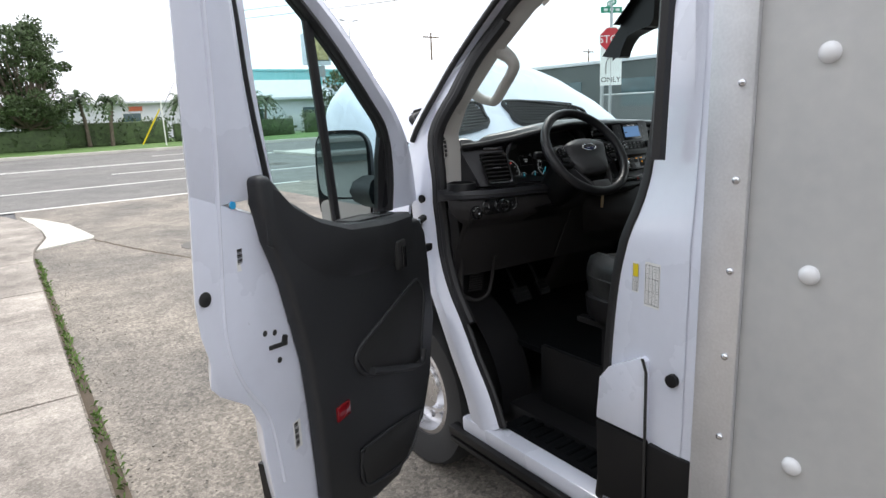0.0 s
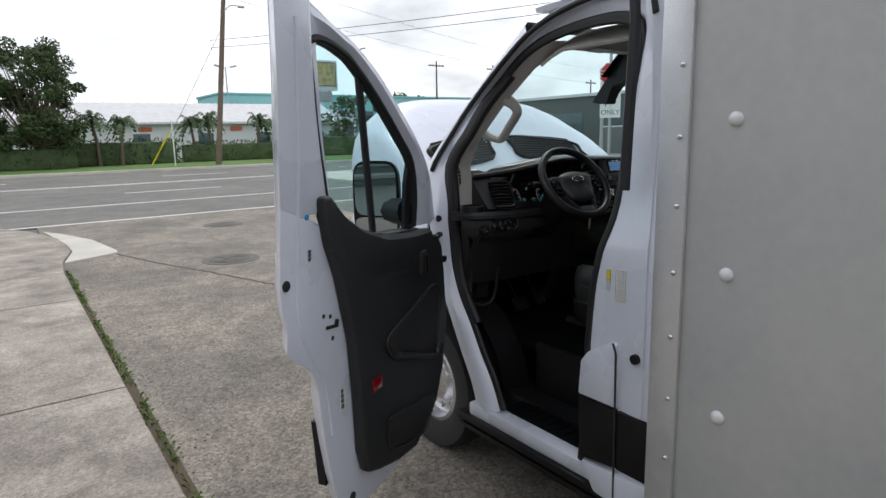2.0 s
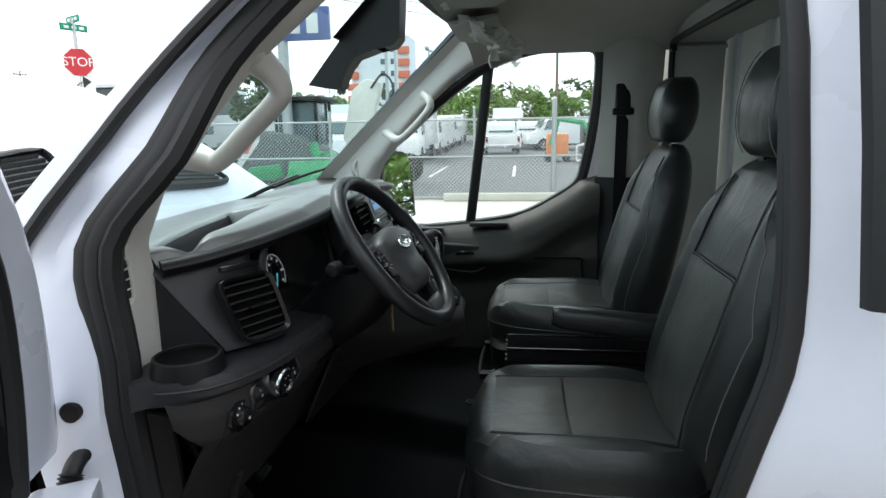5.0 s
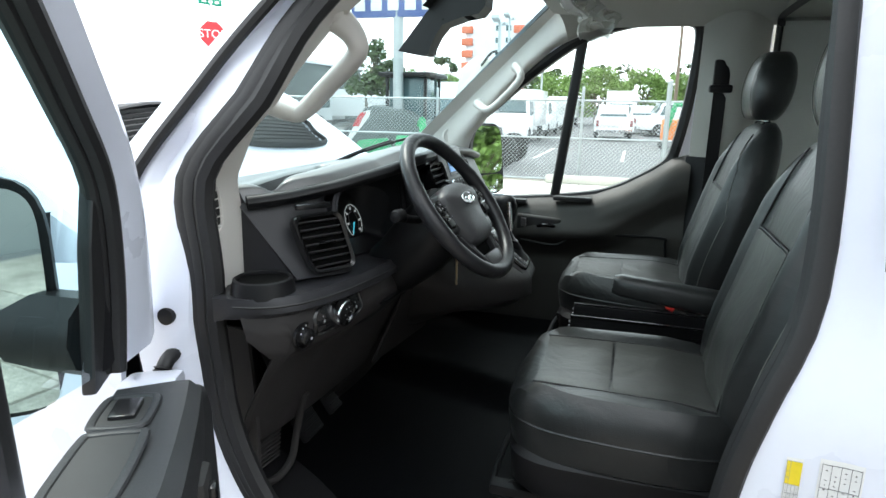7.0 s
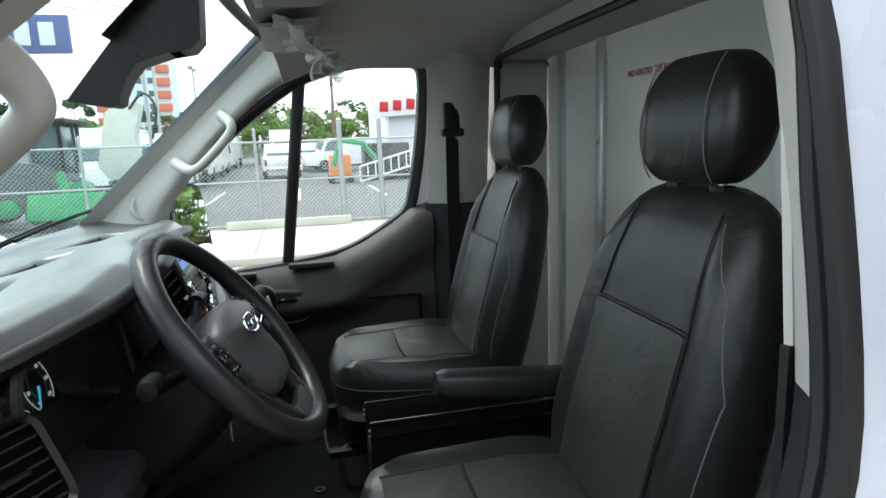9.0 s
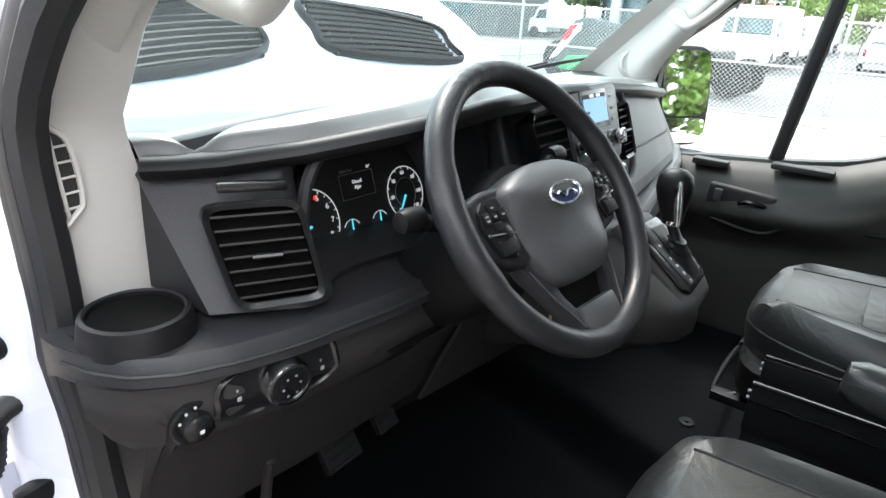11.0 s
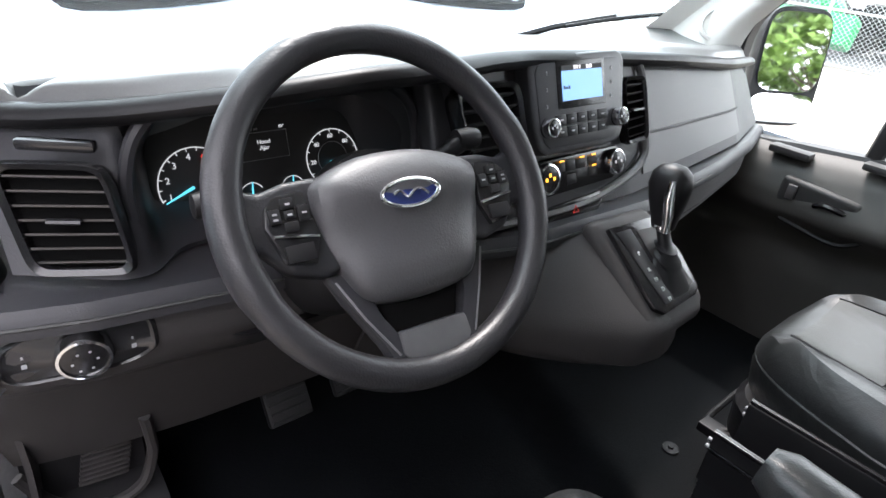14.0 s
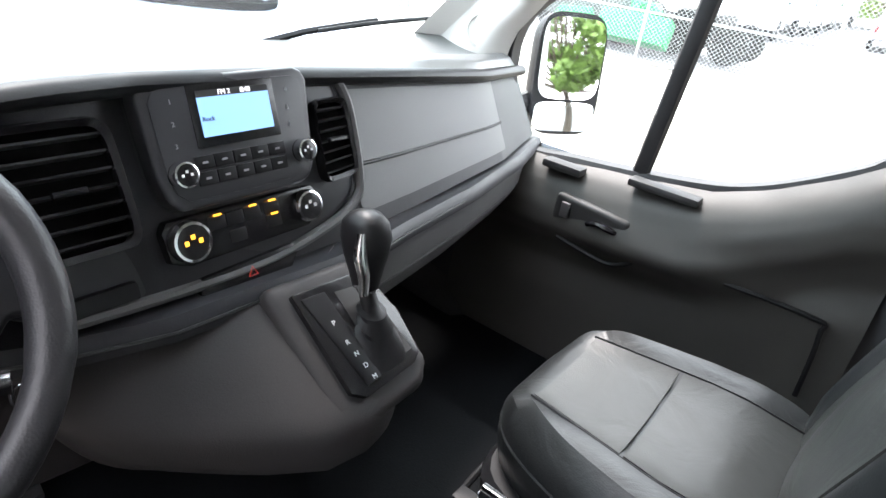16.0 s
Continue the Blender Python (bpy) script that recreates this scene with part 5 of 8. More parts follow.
def face_f(u, v):
    x = X0 + XW * u
    y0, z0 = lip(x)
    zb = ramp(x, [-0.93, -0.6, -0.3, 0.2, 0.985], [1.255, 1.245, 1.215, 1.205, 1.195])
    yb = ramp(x, [-0.93, -0.86, -0.76, -0.66, -0.35, -0.2, 0.1, 0.3, 0.7, 0.985], [-0.06, -0.17, -0.235, -0.25, -0.25, -0.30, -0.30, -0.275, -0.215, -0.13])
    rec = 0.20 * math.exp(-((x + 0.522) / 0.188) ** 10) * math.exp(-((v - 0.53) / 0.46) ** 8)
    return (x, y0 + 0.018 + (yb - y0 - 0.018) * v + rec, z0 - 0.022 + (zb - z0 + 0.022) * v)


sheet(b, face_f, 260, 44, 0.006)
part("face", b, DASH, dash)
b = B()
sheet(b, lambda u, v: Vector(face_f(0, v)).lerp(Vector((-0.852, -0.03, face_f(0, v)[2])), u), 4, 10)
part("face_end", b, DASH, dash)
b = B()


def glove_f(u, v):
    x = 0.157 + 0.573 * u
    p = face_f((x - X0) / XW, 0.07 + 0.80 * v)
    return (x, p[1] - 0.010, p[2])


sheet(b, glove_f, 12, 8, -0.006)
part("glove_panel", b, GLOVE, dash, "smooth grey passenger dash panel")
b = B()
tube(b, [Vector(glove_f(u / 12, 0.60)) + Vector((0, -0.003, 0)) for u in range(13)], 0.003, 6)
part("panel_groove", b, INK, dash)
# shelf running under the face
b = B()
rings = []
CUP = (-0.914, -0.145, 1.252)
for i in range(161):
    x = -0.985 + 1.99 * (i / 160) ** 1.25
    zb = ramp(x, [-0.985, -0.6, -0.3, 0.2, 0.985], [1.247, 1.242, 1.212, 1.200, 1.188])
    yo = ramp(x, [-0.985, -0.975, -0.955, -0.92, -0.87, -0.80, -0.66, -0.40, -0.30, -0.2, 0.12, 0.25, 0.5, 0.8, 0.985], [-0.125, -0.165, -0.20, -0.228, -0.25, -0.268, -0.285, -0.295, -0.32, -0.345, -0.345, -0.32, -0.285, -0.22, -0.16])
    yi = yo + 0.20 if x > -0.90 else ramp(x, [-0.985, -0.955, -0.90], [-0.085, -0.07, -0.06])
    half = math.sqrt(max(0.0, 0.046 ** 2 - (x - CUP[0]) ** 2))
    well = [(x, CUP[1] + q * half, zb + 0.001 - w) for q, w in ((1, 0), (0.97, 0.036), (-0.97, 0.036), (-1, 0))] if half > 0.006 else [(x, yi + (yo + 0.012 - yi) * q, zb + 0.001) for q in (0.2, 0.4, 0.6, 0.8)]
    rings.append([(x, yi, zb)] + well + [(x, yo + 0.012, zb + 0.002), (x, yo, zb - 0.010), (x, yo - 0.002, zb - 0.025), (x, yo + 0.016, zb - 0.036), (x, yi, zb - 0.045)])
loft(b, rings)
part("shelf", b, DASH, dash)
b = B()
tube(b, [Vector(r[6]) + Vector((0, -0.002, -0.002)) for r in rings[:124]], 0.0022, 5)
part("shelf_groove", b, INK, dash)
# lower panels
b = B()


def low_y(x, z):
    yo = ramp(x, [-0.975, -0.955, -0.92, -0.87, -0.80, -0.66, -0.385], [-0.135, -0.175, -0.205, -0.228, -0.245, -0.262, -0.275])
    return yo + ramp(z, [0.885, 1.0, 1.11, 1.14, 1.18, 1.215], [0.17, 0.11, 0.05, 0.004, -0.010, 0.0])


def lower_f(u, v):
    x = -0.975 + 0.59 * u
    zlow = ramp(x, [-0.975, -0.955, -0.925, -0.908], [1.175, 1.14, 1.12, 0.885])
    z = 1.215 - (1.215 - zlow) * v
    return (x, low_y(x, z), z)


sheet(b, lower_f, 40, 24, 0.006)
part("lower_panel", b, DASHLOW, dash, "grey lower dash panel with light switches")
b = B()


def lower_right(u, v):
    x = 0.08 + 0.89 * u
    z = 1.17 - 0.26 * v
    y = ramp(x, [0.08, 0.25, 0.5, 0.8, 0.97], [-0.32, -0.30, -0.262, -0.20, -0.14]) + ramp(v, [0, 0.3, 0.6, 1], [0, 0.0, 0.05, 0.22])
    return (x, y, z)


sheet(b, lower_right, 24, 14, 0.006)
part("glove_box", b, GLOVE, dash, "grey glove box below the shelf")
b = B()
tube(b, [Vector(lower_right(u / 12, 0.28)) + Vector((0, -0.004, 0)) for u in range(12)], 0.0028, 6)
part("panel_groove", b, INK, dash)
# kick panel at the driver's left
b = B()


def kick_f(u, v):
    return (-0.905 + 0.06 * u + 0.02 * math.sin(3 * v), -0.10 + 0.34 * u, 0.66 + 0.50 * v)


sheet(b, kick_f, 8, 8, 0.008)
part("kick_panel", b, DASHLOW, dash)
b = B()
tube(b, smooth_path([(-0.742, -0.125, 0.955), (-0.735, -0.105, 0.90), (-0.733, -0.092, 0.845), (-0.756, -0.088, 0.785), (-0.81, -0.078, 0.768), (-0.87, -0.066, 0.80), (-0.905, -0.05, 0.86)], 6), 0.009, 8)
pocket_ob = part("map_pocket", b, DASHLOW, dash, "grey open map pocket with a ribbed mat")
b = B()
sheet(b, lambda u, v: (-0.90 + 0.165 * u, -0.035 - 0.01 * u, 0.765 + 0.16 * v), 3, 3, 0.006)
part("pocket_back", b, BLACKPL, pocket_ob)
for k in range(9):
    b = B()
    box(b, (-0.800 + 0.002 * k, -0.060, 0.805 + 0.0095 * k), (0.070, 0.008, 0.005), 0.0015, (0, 4, -4))
    part("mat_rib", b, DASHLOW, pocket_ob)
b = B()
for line in (((-0.867, 1.03), (-0.869, 0.90)), ((-0.867, 1.03), (-0.845, 1.045), (-0.822, 1.043), (-0.811, 0.925)), ((-0.802, 1.085), (-0.796, 1.01))):
    dense = [Vector((x0 + (x1 - x0) * k / 8, 0, z0 + (z1 - z0) * k / 8)) for (x0, z0), (x1, z1) in zip(line, line[1:]) for k in range(9)]
    tube(b, [Vector((p.x, low_y(p.x, p.z) - 0.0005, p.z)) for p in dense], 0.0016, 5)
part("fuse_flap_gap", b, INK, dash)
# steering column shroud and knee area
b = B()
loft(b, [superring(-0.555, y, z, w, d, 3.0) for y, z, w, d in ((-0.10, 1.10, 0.16, 0.13), (-0.18, 1.16, 0.14, 0.11))], caps=True)
part("knee_panel", b, BLACKPL, dash)
# cup holder
b = B()
lathe(b, CUP, (0, 0, 1), [(0.0465, -0.012), (0.0475, 0.021), (0.050, 0.023), (0.054, 0.021), (0.057, 0.010), (0.060, -0.008), (0.0465, -0.012)], 36)
part("cup_holder", b, BLACKPL, dash, "black round cup holder")
# The shallow well is painted near-black for the shade of a deep cup.
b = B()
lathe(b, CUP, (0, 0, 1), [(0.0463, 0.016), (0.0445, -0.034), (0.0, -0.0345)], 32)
part("well_shade", b, PITCH, dash)
b = B()
lathe(b, (0.93, -0.09, 1.195), (0, 0, 1), [(0.042, -0.05), (0.044, 0.016), (0.050, 0.018), (0.052, 0.0), (0.05, -0.03)], 32)
part("cup_holder", b, BLACKPL, dash)


# air vents
def vent(tl, tr, br, bl, slats, label):
    tl, tr, br, bl = (Vector(p) for p in (tl, tr, br, bl))
    nrm = (br - tl).cross(tr - tl).normalized()
    if nrm.y > 0:
        nrm = -nrm

    def at(u, v, d=0.0):
        return (tl.lerp(tr, u)).lerp(bl.lerp(br, u), v) + nrm * d
    b = B()
    ringp = []
    for k in range(36):
        a = 2 * math.pi * k / 36
        ringp.append((0.5 + 0.5 * math.copysign(abs(math.cos(a)) ** 0.28, math.cos(a)), 0.5 + 0.5 * math.copysign(abs(math.sin(a)) ** 0.28, math.sin(a))))
    loft(b, [[at(u, v, 0.006), at((u - 0.5) * 1.13 + 0.5, (v - 0.5) * 1.11 + 0.5, 0.010), at((u - 0.5) * 1.17 + 0.5, (v - 0.5) * 1.15 + 0.5, 0.0), at((u - 0.5) * 1.0 + 0.5, (v - 0.5) * 1.0 + 0.5, -0.03)] for u, v in ringp], closed=True, caps=False)
    ob = part("air_vent", b, GLOSSBLACK, dash, label)
    # This plane paints the dark of the duct behind the slats.
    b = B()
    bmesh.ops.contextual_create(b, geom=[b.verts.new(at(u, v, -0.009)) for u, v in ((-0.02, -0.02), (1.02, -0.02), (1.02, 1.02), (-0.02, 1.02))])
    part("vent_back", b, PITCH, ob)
    for k in range(slats):
        v = (k + 0.5) / slats
        b = B()
        a0, a1 = at(0.02, v, 0.004), at(0.98, v, 0.004)
        c0, c1 = at(0.02, v + 0.03, -0.007), at(0.98, v + 0.03, -0.007)
        th = Vector((0, 0, 0.0012))
        loft(b, [[a0 + th, a0 - th, c0 - th, c0 + th], [a1 + th, a1 - th, c1 - th, c1 + th]])
        part("slat", b, SLAT, ob)
    b = B()
    cc = at(0.5, (slats // 2 + 0.5) / slats, 0.009)
    ax = (tr - tl).normalized()
    tube(b, [cc - ax * 0.016, cc + ax * 0.016], 0.005, 8, flat=0.7)
    part("vent_tab", b, GLOSSBLACK, ob)


vent((-0.842, -0.172, 1.372), (-0.762, -0.222, 1.374), (-0.752, -0.250, 1.272), (-0.830, -0.206, 1.270), 7, "black slatted air vent")
# centre stack frame: along the panel
SU, SN = Vector((0, 0.33, 0.944)), Vector((0, -0.944, 0.33))
SO = Vector((-0.053, -0.262, 1.350))


def S(x, h, d=0.0):
    return SO + Vector((x, 0, 0)) + SU * h + SN * d


def stack_box(bm, x, h, w, hh, depth, bevel=0.003, d=0.0):
    return box(bm, S(x, h, d), (w, depth, hh), bevel, (-19.3, 0, 0))


b = B()
outline = [(-0.30, 0.105), (-0.15, 0.118), (0.12, 0.118), (0.185, 0.10), (0.205, 0.04), (0.205, -0.05), (0.192, -0.082), (0.145, -0.110), (0.03, -0.134), (-0.11, -0.136), (-0.25, -0.13), (-0.30, -0.10)]
plate(b, [S(x, h, -0.045) for x, h in outline], SN * 0.040, 0.012, 3)
part("centre_panel", b, STACK, dash, "black centre stack")
b = B()
tube(b, smooth_path([S(x, h - 0.012, -0.002) for x, h in [(0.192, 0.105), (0.208, 0.06), (0.208, -0.04), (0.195, -0.075), (0.145, -0.100), (0.03, -0.122), (-0.11, -0.124), (-0.27, -0.115)]], 6), 0.008, 8)
part("stack_rim", b, GLOVE, dash)
vent(S(-0.285, 0.072, 0.036), S(-0.176, 0.072, 0.036), S(-0.168, -0.052, 0.036), S(-0.262, -0.052, 0.036), 7, "black slatted air vent")
vent(S(0.132, 0.060, 0.006), S(0.186, 0.060, 0.006), S(0.190, -0.042, 0.006), S(0.132, -0.046, 0.006), 7, "black slatted air vent")
# head unit with screen
b = B()
unit_edge = [(-0.105, 0.113), (-0.118, 0.108), (-0.126, 0.095), (-0.122, 0.0), (-0.114, -0.028), (-0.100, -0.040), (0.0, -0.042), (0.075, -0.041), (0.093, -0.034), (0.103, -0.018), (0.116, 0.095), (0.110, 0.108), (0.097, 0.114)]
plate(b, [S(x, h, -0.03) for x, h in unit_edge], SN * 0.052, 0.006, 3)
unit = part("head_unit", b, UNITSKIN, dash, "dark grey radio unit with a lit colour screen")
b = B()
plate(b, [S(x * 0.90 - 0.0005, 0.034 + (h - 0.034) * 0.86, 0.018) for x, h in unit_edge], SN * 0.005, 0.001)
part("unit_face", b, STACK, unit)
b = B()
stack_box(b, -0.005, 0.0655, 0.122, 0.074, 0.004, 0.002, 0.0225)
part("screen_bezel", b, GLOSSBLACK, unit)
b = B()
stack_box(b, -0.005, 0.0635, 0.101, 0.046, 0.002, 0.0, 0.0252)
part("screen", b, SCREEN, unit, "bright blue lit screen")
b = B()
stack_box(b, -0.005, 0.0905, 0.101, 0.008, 0.002, 0.0, 0.0252)
part("screen_bar", b, INK, unit)
RS = Matrix.Rotation(radians(90 - 19.3), 4, "X")
words("screen_text", "FM 2      8:48", 0.0085, Matrix.Translation(S(-0.004, 0.0905, 0.0268)) @ RS, SCREENWHITE, unit)
words("screen_text", "Rock", 0.008, Matrix.Translation(S(-0.046, 0.061, 0.0268)) @ RS, INK, unit)
for i, (x, h) in enumerate([(-0.088, 0.085), (-0.090, 0.060), (-0.092, 0.035), (0.076, 0.085), (0.074, 0.062), (0.072, 0.040)]):
    words("key_digit", "123456"[i], 0.008, Matrix.Translation(S(x, h, 0.0236)) @ RS, GREYPRINT, unit)


def knob(x, h, r, parent, d=0.02, lit=False, label="ribbed round knob with a bright ring"):
    b = B()
    lathe(b, S(x, h, d), SN, [(r, -0.004), (r, 0.012), (r * 0.94, 0.017), (r * 0.80, 0.018)], 32)
    ob = part("knob", b, GLOSSBLACK, parent, label)
    b = B()
    lathe(b, S(x, h, d), SN, [(r * 1.03, 0.006), (r * 1.04, 0.012), (r * 0.97, 0.018), (r * 0.84, 0.0188), (r * 0.84, 0.012)], 32)
    part("knob_ring", b, CHROME, ob, "bright metal ring")
    b = B()
    for k in range(3):
        c = S(x, h, d + 0.0186) + Vector(((k - 1) * r * 0.36, 0, 0)) + SU * (0.25 * r * (k % 2))
        box(b, c, (r * 0.2, 0.0008, r * 0.22), 0.0, (-19.3, 0, 0))
    part("knob_mark", b, AMBER if lit else SILVERPRINT, ob)


for x in (-0.095, 0.084):
    knob(x, 0.003, 0.0155, unit)
for i in range(5):
    for r in range(2):
        b = B()
        stack_box(b, -0.062 + 0.0265 * i, 0.012 - 0.019 * r, 0.0254, 0.0165, 0.003, 0.0012, 0.0232)
        btn = part("button", b, BLACKPL, unit)
        b = B()
        stack_box(b, -0.062 + 0.0265 * i, 0.012 - 0.019 * r, 0.007, 0.0025, 0.001, 0.0, 0.0252)
        part("button_mark", b, GREYPRINT, unit)
# climate controls
b = B()
plate(b, [S(x, h, -0.010) for x, h in [(-0.120, -0.048), (0.100, -0.048), (0.108, -0.06), (0.104, -0.092), (0.085, -0.104), (-0.10, -0.108), (-0.125, -0.098), (-0.128, -0.06)]], SN * 0.020, 0.005)
clim = part("climate_panel", b, GLOSSBLACK, dash, "gloss black climate control panel")
knob(-0.100, -0.076, 0.025, clim, 0.008, True, "black fan knob with lit amber marks")
knob(0.080, -0.074, 0.022, clim, 0.008, False, "black temperature knob")
for x, h, lit in ((-0.056, -0.062, 1), (-0.030, -0.062, 0), (-0.030, -0.085, 0), (-0.004, -0.062, 1), (0.027, -0.062, 1), (0.027, -0.080, 1)):
    b = B()
    stack_box(b, x, h - 0.002, 0.025, 0.017, 0.004, 0.002, 0.009)
    btn = part("button", b, BLACKPL, clim)
    if lit:
        b = B()
        stack_box(b, x, h + 0.008, 0.011, 0.0025, 0.001, 0.0, 0.0142)
        part("button_lamp", b, AMBER, clim, "amber lit indicator")
b = B()
stack_box(b, -0.215, -0.115, 0.10, 0.022, 0.02, 0.005, -0.004)
part("switch_panel", b, BLACKPL, dash)
b = B()
plate(b, [S(x, h, -0.012) for x, h in [(-0.09, -0.128), (0.055, -0.122), (0.062, -0.134), (0.045, -0.158), (-0.07, -0.162), (-0.095, -0.15)]], SN * 0.016, 0.004)
hz = part("hazard_panel", b, GLOSSBLACK, dash)
b = B()
t3 = [S(-0.018 + 0.008 * math.sin(k), -0.142 + 0.008 * math.cos(k), 0.0055) for k in (0, 2.094, 4.189)]
tube(b, t3, 0.0012, 5, closed=True)
part("hazard_mark", b, RED, hz, "red hazard triangle")
for x in (-0.24, 0.152):
    b = B()
    box(b, S(x, 0.094, -0.002), (0.07, 0.012, 0.012), 0.004, (-19, 0, 0))
    part("vent_slider", b, GLOSSBLACK, dash)
b = B()
box(b, (-0.79, -0.185, 1.392), (0.075, 0.014, 0.012), 0.004, (0, 0, -33))
part("vent_slider", b, GLOSSBLACK, dash)

# instrument cluster
CU, CN = Vector((0, 0.30, 0.954)), Vector((0, -0.954, 0.30))
CO = Vector((-0.518, -0.095, 1.292))


def C(x, h, d=0.0):
    return CO + Vector((x, 0, 0)) + CU * h + CN * d


b = B()
plate(b, [C(x, h, -0.012) for x, h in [(-0.172, 0.02), (-0.155, 0.07), (-0.11, 0.10), (0.11, 0.10), (0.165, 0.08), (0.185, 0.02), (0.17, -0.06), (0.12, -0.085), (-0.10, -0.085), (-0.155, -0.06)]], CN * 0.012, 0.0)
clus = part("instrument_panel", b, INK, dash, "black instrument cluster with two dials")
b = B()
hoodloop = smooth_path([C(x - 0.03, h, d + 0.075) for x, h, d in [(-0.185, -0.055, 0.03), (-0.188, 0.02, 0.045), (-0.165, 0.078, 0.06), (-0.10, 0.112, 0.075), (0.02, 0.118, 0.08), (0.12, 0.108, 0.075), (0.18, 0.075, 0.065), (0.20, 0.02, 0.05), (0.185, -0.06, 0.04)]], 6)
inner_loop = smooth_path([C(x, h, 0.0) for x, h in [(-0.16, -0.055), (-0.172, 0.02), (-0.15, 0.07), (-0.095, 0.098), (0.02, 0.102), (0.115, 0.095), (0.165, 0.07), (0.182, 0.02), (0.17, -0.06)]], 6)
loft(b, [[p, q] for p, q in zip(hoodloop, inner_loop)], caps=False, around=False)
tube(b, hoodloop, 0.008, 8)
part("cluster_hood", b, DASH, dash)
RC = Matrix.Rotation(radians(90 - 17.5), 4, "X")


def dial(x, h, r, nums, a0, a1, needle, size):
    b = B()
    arc = [C(x + r * math.sin(k), h + r * math.cos(k), 0.002) for k in (a0 + (a1 - a0) * i / 40 for i in range(41))]
    tube(b, arc, 0.0009, 5)
    d_ob = part("dial_ring", b, DIALWHITE, clus, "pale lit dial ring")
    b = B()
    for i in range((len(nums) - 1) * 2 + 1):
        k = a0 + (a1 - a0) * i / ((len(nums) - 1) * 2)
        tube(b, [C(x + q * r * math.sin(k), h + q * r * math.cos(k), 0.002) for q in (0.90, 0.99)], 0.0008, 4)
    part("dial_ticks", b, DIALWHITE, clus)
    for i, tx in enumerate(nums):
        k = a0 + (a1 - a0) * i / (len(nums) - 1)
        words("dial_number", tx, size, Matrix.Translation(C(x + 0.76 * r * math.sin(k), h + 0.76 * r * math.cos(k), 0.002)) @ RC, DIALWHITE, clus)
    b = B()
    k = needle
    tube(b, [C(x + q * r * math.sin(k), h + q * r * math.cos(k), 0.004) for q in (0.12, 0.95)], [0.0022, 0.0009], 6)
    part("needle", b, NEEDLE, clus, "lit blue needle")


dial(-0.108, -0.008, 0.050, list("012345678"), radians(-140), radians(125), radians(-112), 0.012)
dial(0.100, -0.002, 0.044, ["0", "20", "40", "60", "80", "100", "120"], radians(-142), radians(142), radians(-142), 0.009)
b = B()
tube(b, [C(0.100 + 0.025 * math.sin(k), -0.002 + 0.025 * math.cos(k), 0.002) for k in (radians(-140) + radians(280) * i / 24 for i in range(25))], 0.0006, 4)
part("inner_ring", b, GREYPRINT, clus)
b = B()
tube(b, [C(x, h, 0.002) for x, h in ((-0.042, 0.012), (0.030, 0.012), (0.030, 0.050), (-0.042, 0.050))], 0.0007, 4, closed=True)
part("display_frame", b, GREYPRINT, clus)
words("display_text", "Hood\nAjar", 0.0085, Matrix.Translation(C(-0.006, 0.032, 0.002)) @ RC, DIALWHITE, clus)
words("display_text", "18655.2 mi", 0.006, Matrix.Translation(C(-0.026, 0.055, 0.002)) @ RC, GREYPRINT, clus)
words("display_text", "85°", 0.006, Matrix.Translation(C(0.024, 0.055, 0.002)) @ RC, DIALWHITE, clus)
words("gear_letters", "RNDM", 0.009, Matrix.Translation(C(0.002, -0.045, 0.002)) @ RC, DIALWHITE, clus)
words("gear_letters", "P", 0.010, Matrix.Translation(C(-0.030, -0.045, 0.002)) @ RC, REDLAMP, clus)
for x, h, m_ in ((-0.093, 0.028, REDLAMP), (-0.112, -0.052, REDLAMP)):
    b = B()
    lathe(b, C(x, h, 0.0), CN, [(0.0032, 0.0), (0.0032, 0.002), (0.0015, 0.0025)], 12)
    part("warning_lamp", b, m_, clus, "red warning lamp")
for x in (-0.035, 0.028):
    b = B()
    tube(b, [C(x + 0.018 * math.sin(k), -0.036 + 0.018 * math.cos(k), 0.002) for k in (radians(-60 + 10 * i) for i in range(13))], 0.0008, 4)
    part("small_gauge", b, DIALWHITE, clus)
    b = B()
    tube(b, [C(x, -0.034, 0.003), C(x + 0.002, -0.017, 0.003)], [0.0016, 0.0008], 5)
    part("needle", b, NEEDLE, clus)

# light switches in the lower panel
NL = Vector((-0.18, -0.97, -0.1)).normalized()


def lp(x, z):
    return Vector((x, low_y(x, z) - 0.004, z))


b = B()
pod = [Vector((-0.815 + 0.072 * math.copysign(abs(math.cos(k)) ** 0.5, math.cos(k)), 0, 1.187 + 0.030 * math.copysign(abs(math.sin(k)) ** 0.6, math.sin(k)) + 0.10 * 0.072 * math.cos(k))) for k in (2 * math.pi * i / 40 for i in range(40))]
mid = Vector((-0.815, 0, 1.187))
loft(b, [[lp(mid.x + (p.x - mid.x) * q, mid.z + (p.z - mid.z) * q) + NL * d for p in pod] for q, d in ((1.05, -0.004), (1.04, 0.004), (0.98, 0.006), (0.93, 0.003), (0.5, 0.003), (0.05, 0.003))])
swp = part("light_switch_panel", b, GLOSSBLACK, dash, "gloss black headlamp switch panel")
b = B()
lathe(b, lp(-0.813, 1.187), NL, [(0.027, 0.0), (0.027, 0.012), (0.022, 0.014), (0.0, 0.0145)], 32)
part("light_knob", b, GLOSSBLACK, swp)
b = B()
lathe(b, lp(-0.813, 1.187), NL, [(0.0275, 0.0), (0.0285, 0.008), (0.0265, 0.015), (0.0235, 0.0155), (0.0235, 0.01)], 32)
part("light_ring", b, CHROME, swp, "chrome switch ring")
b = B()
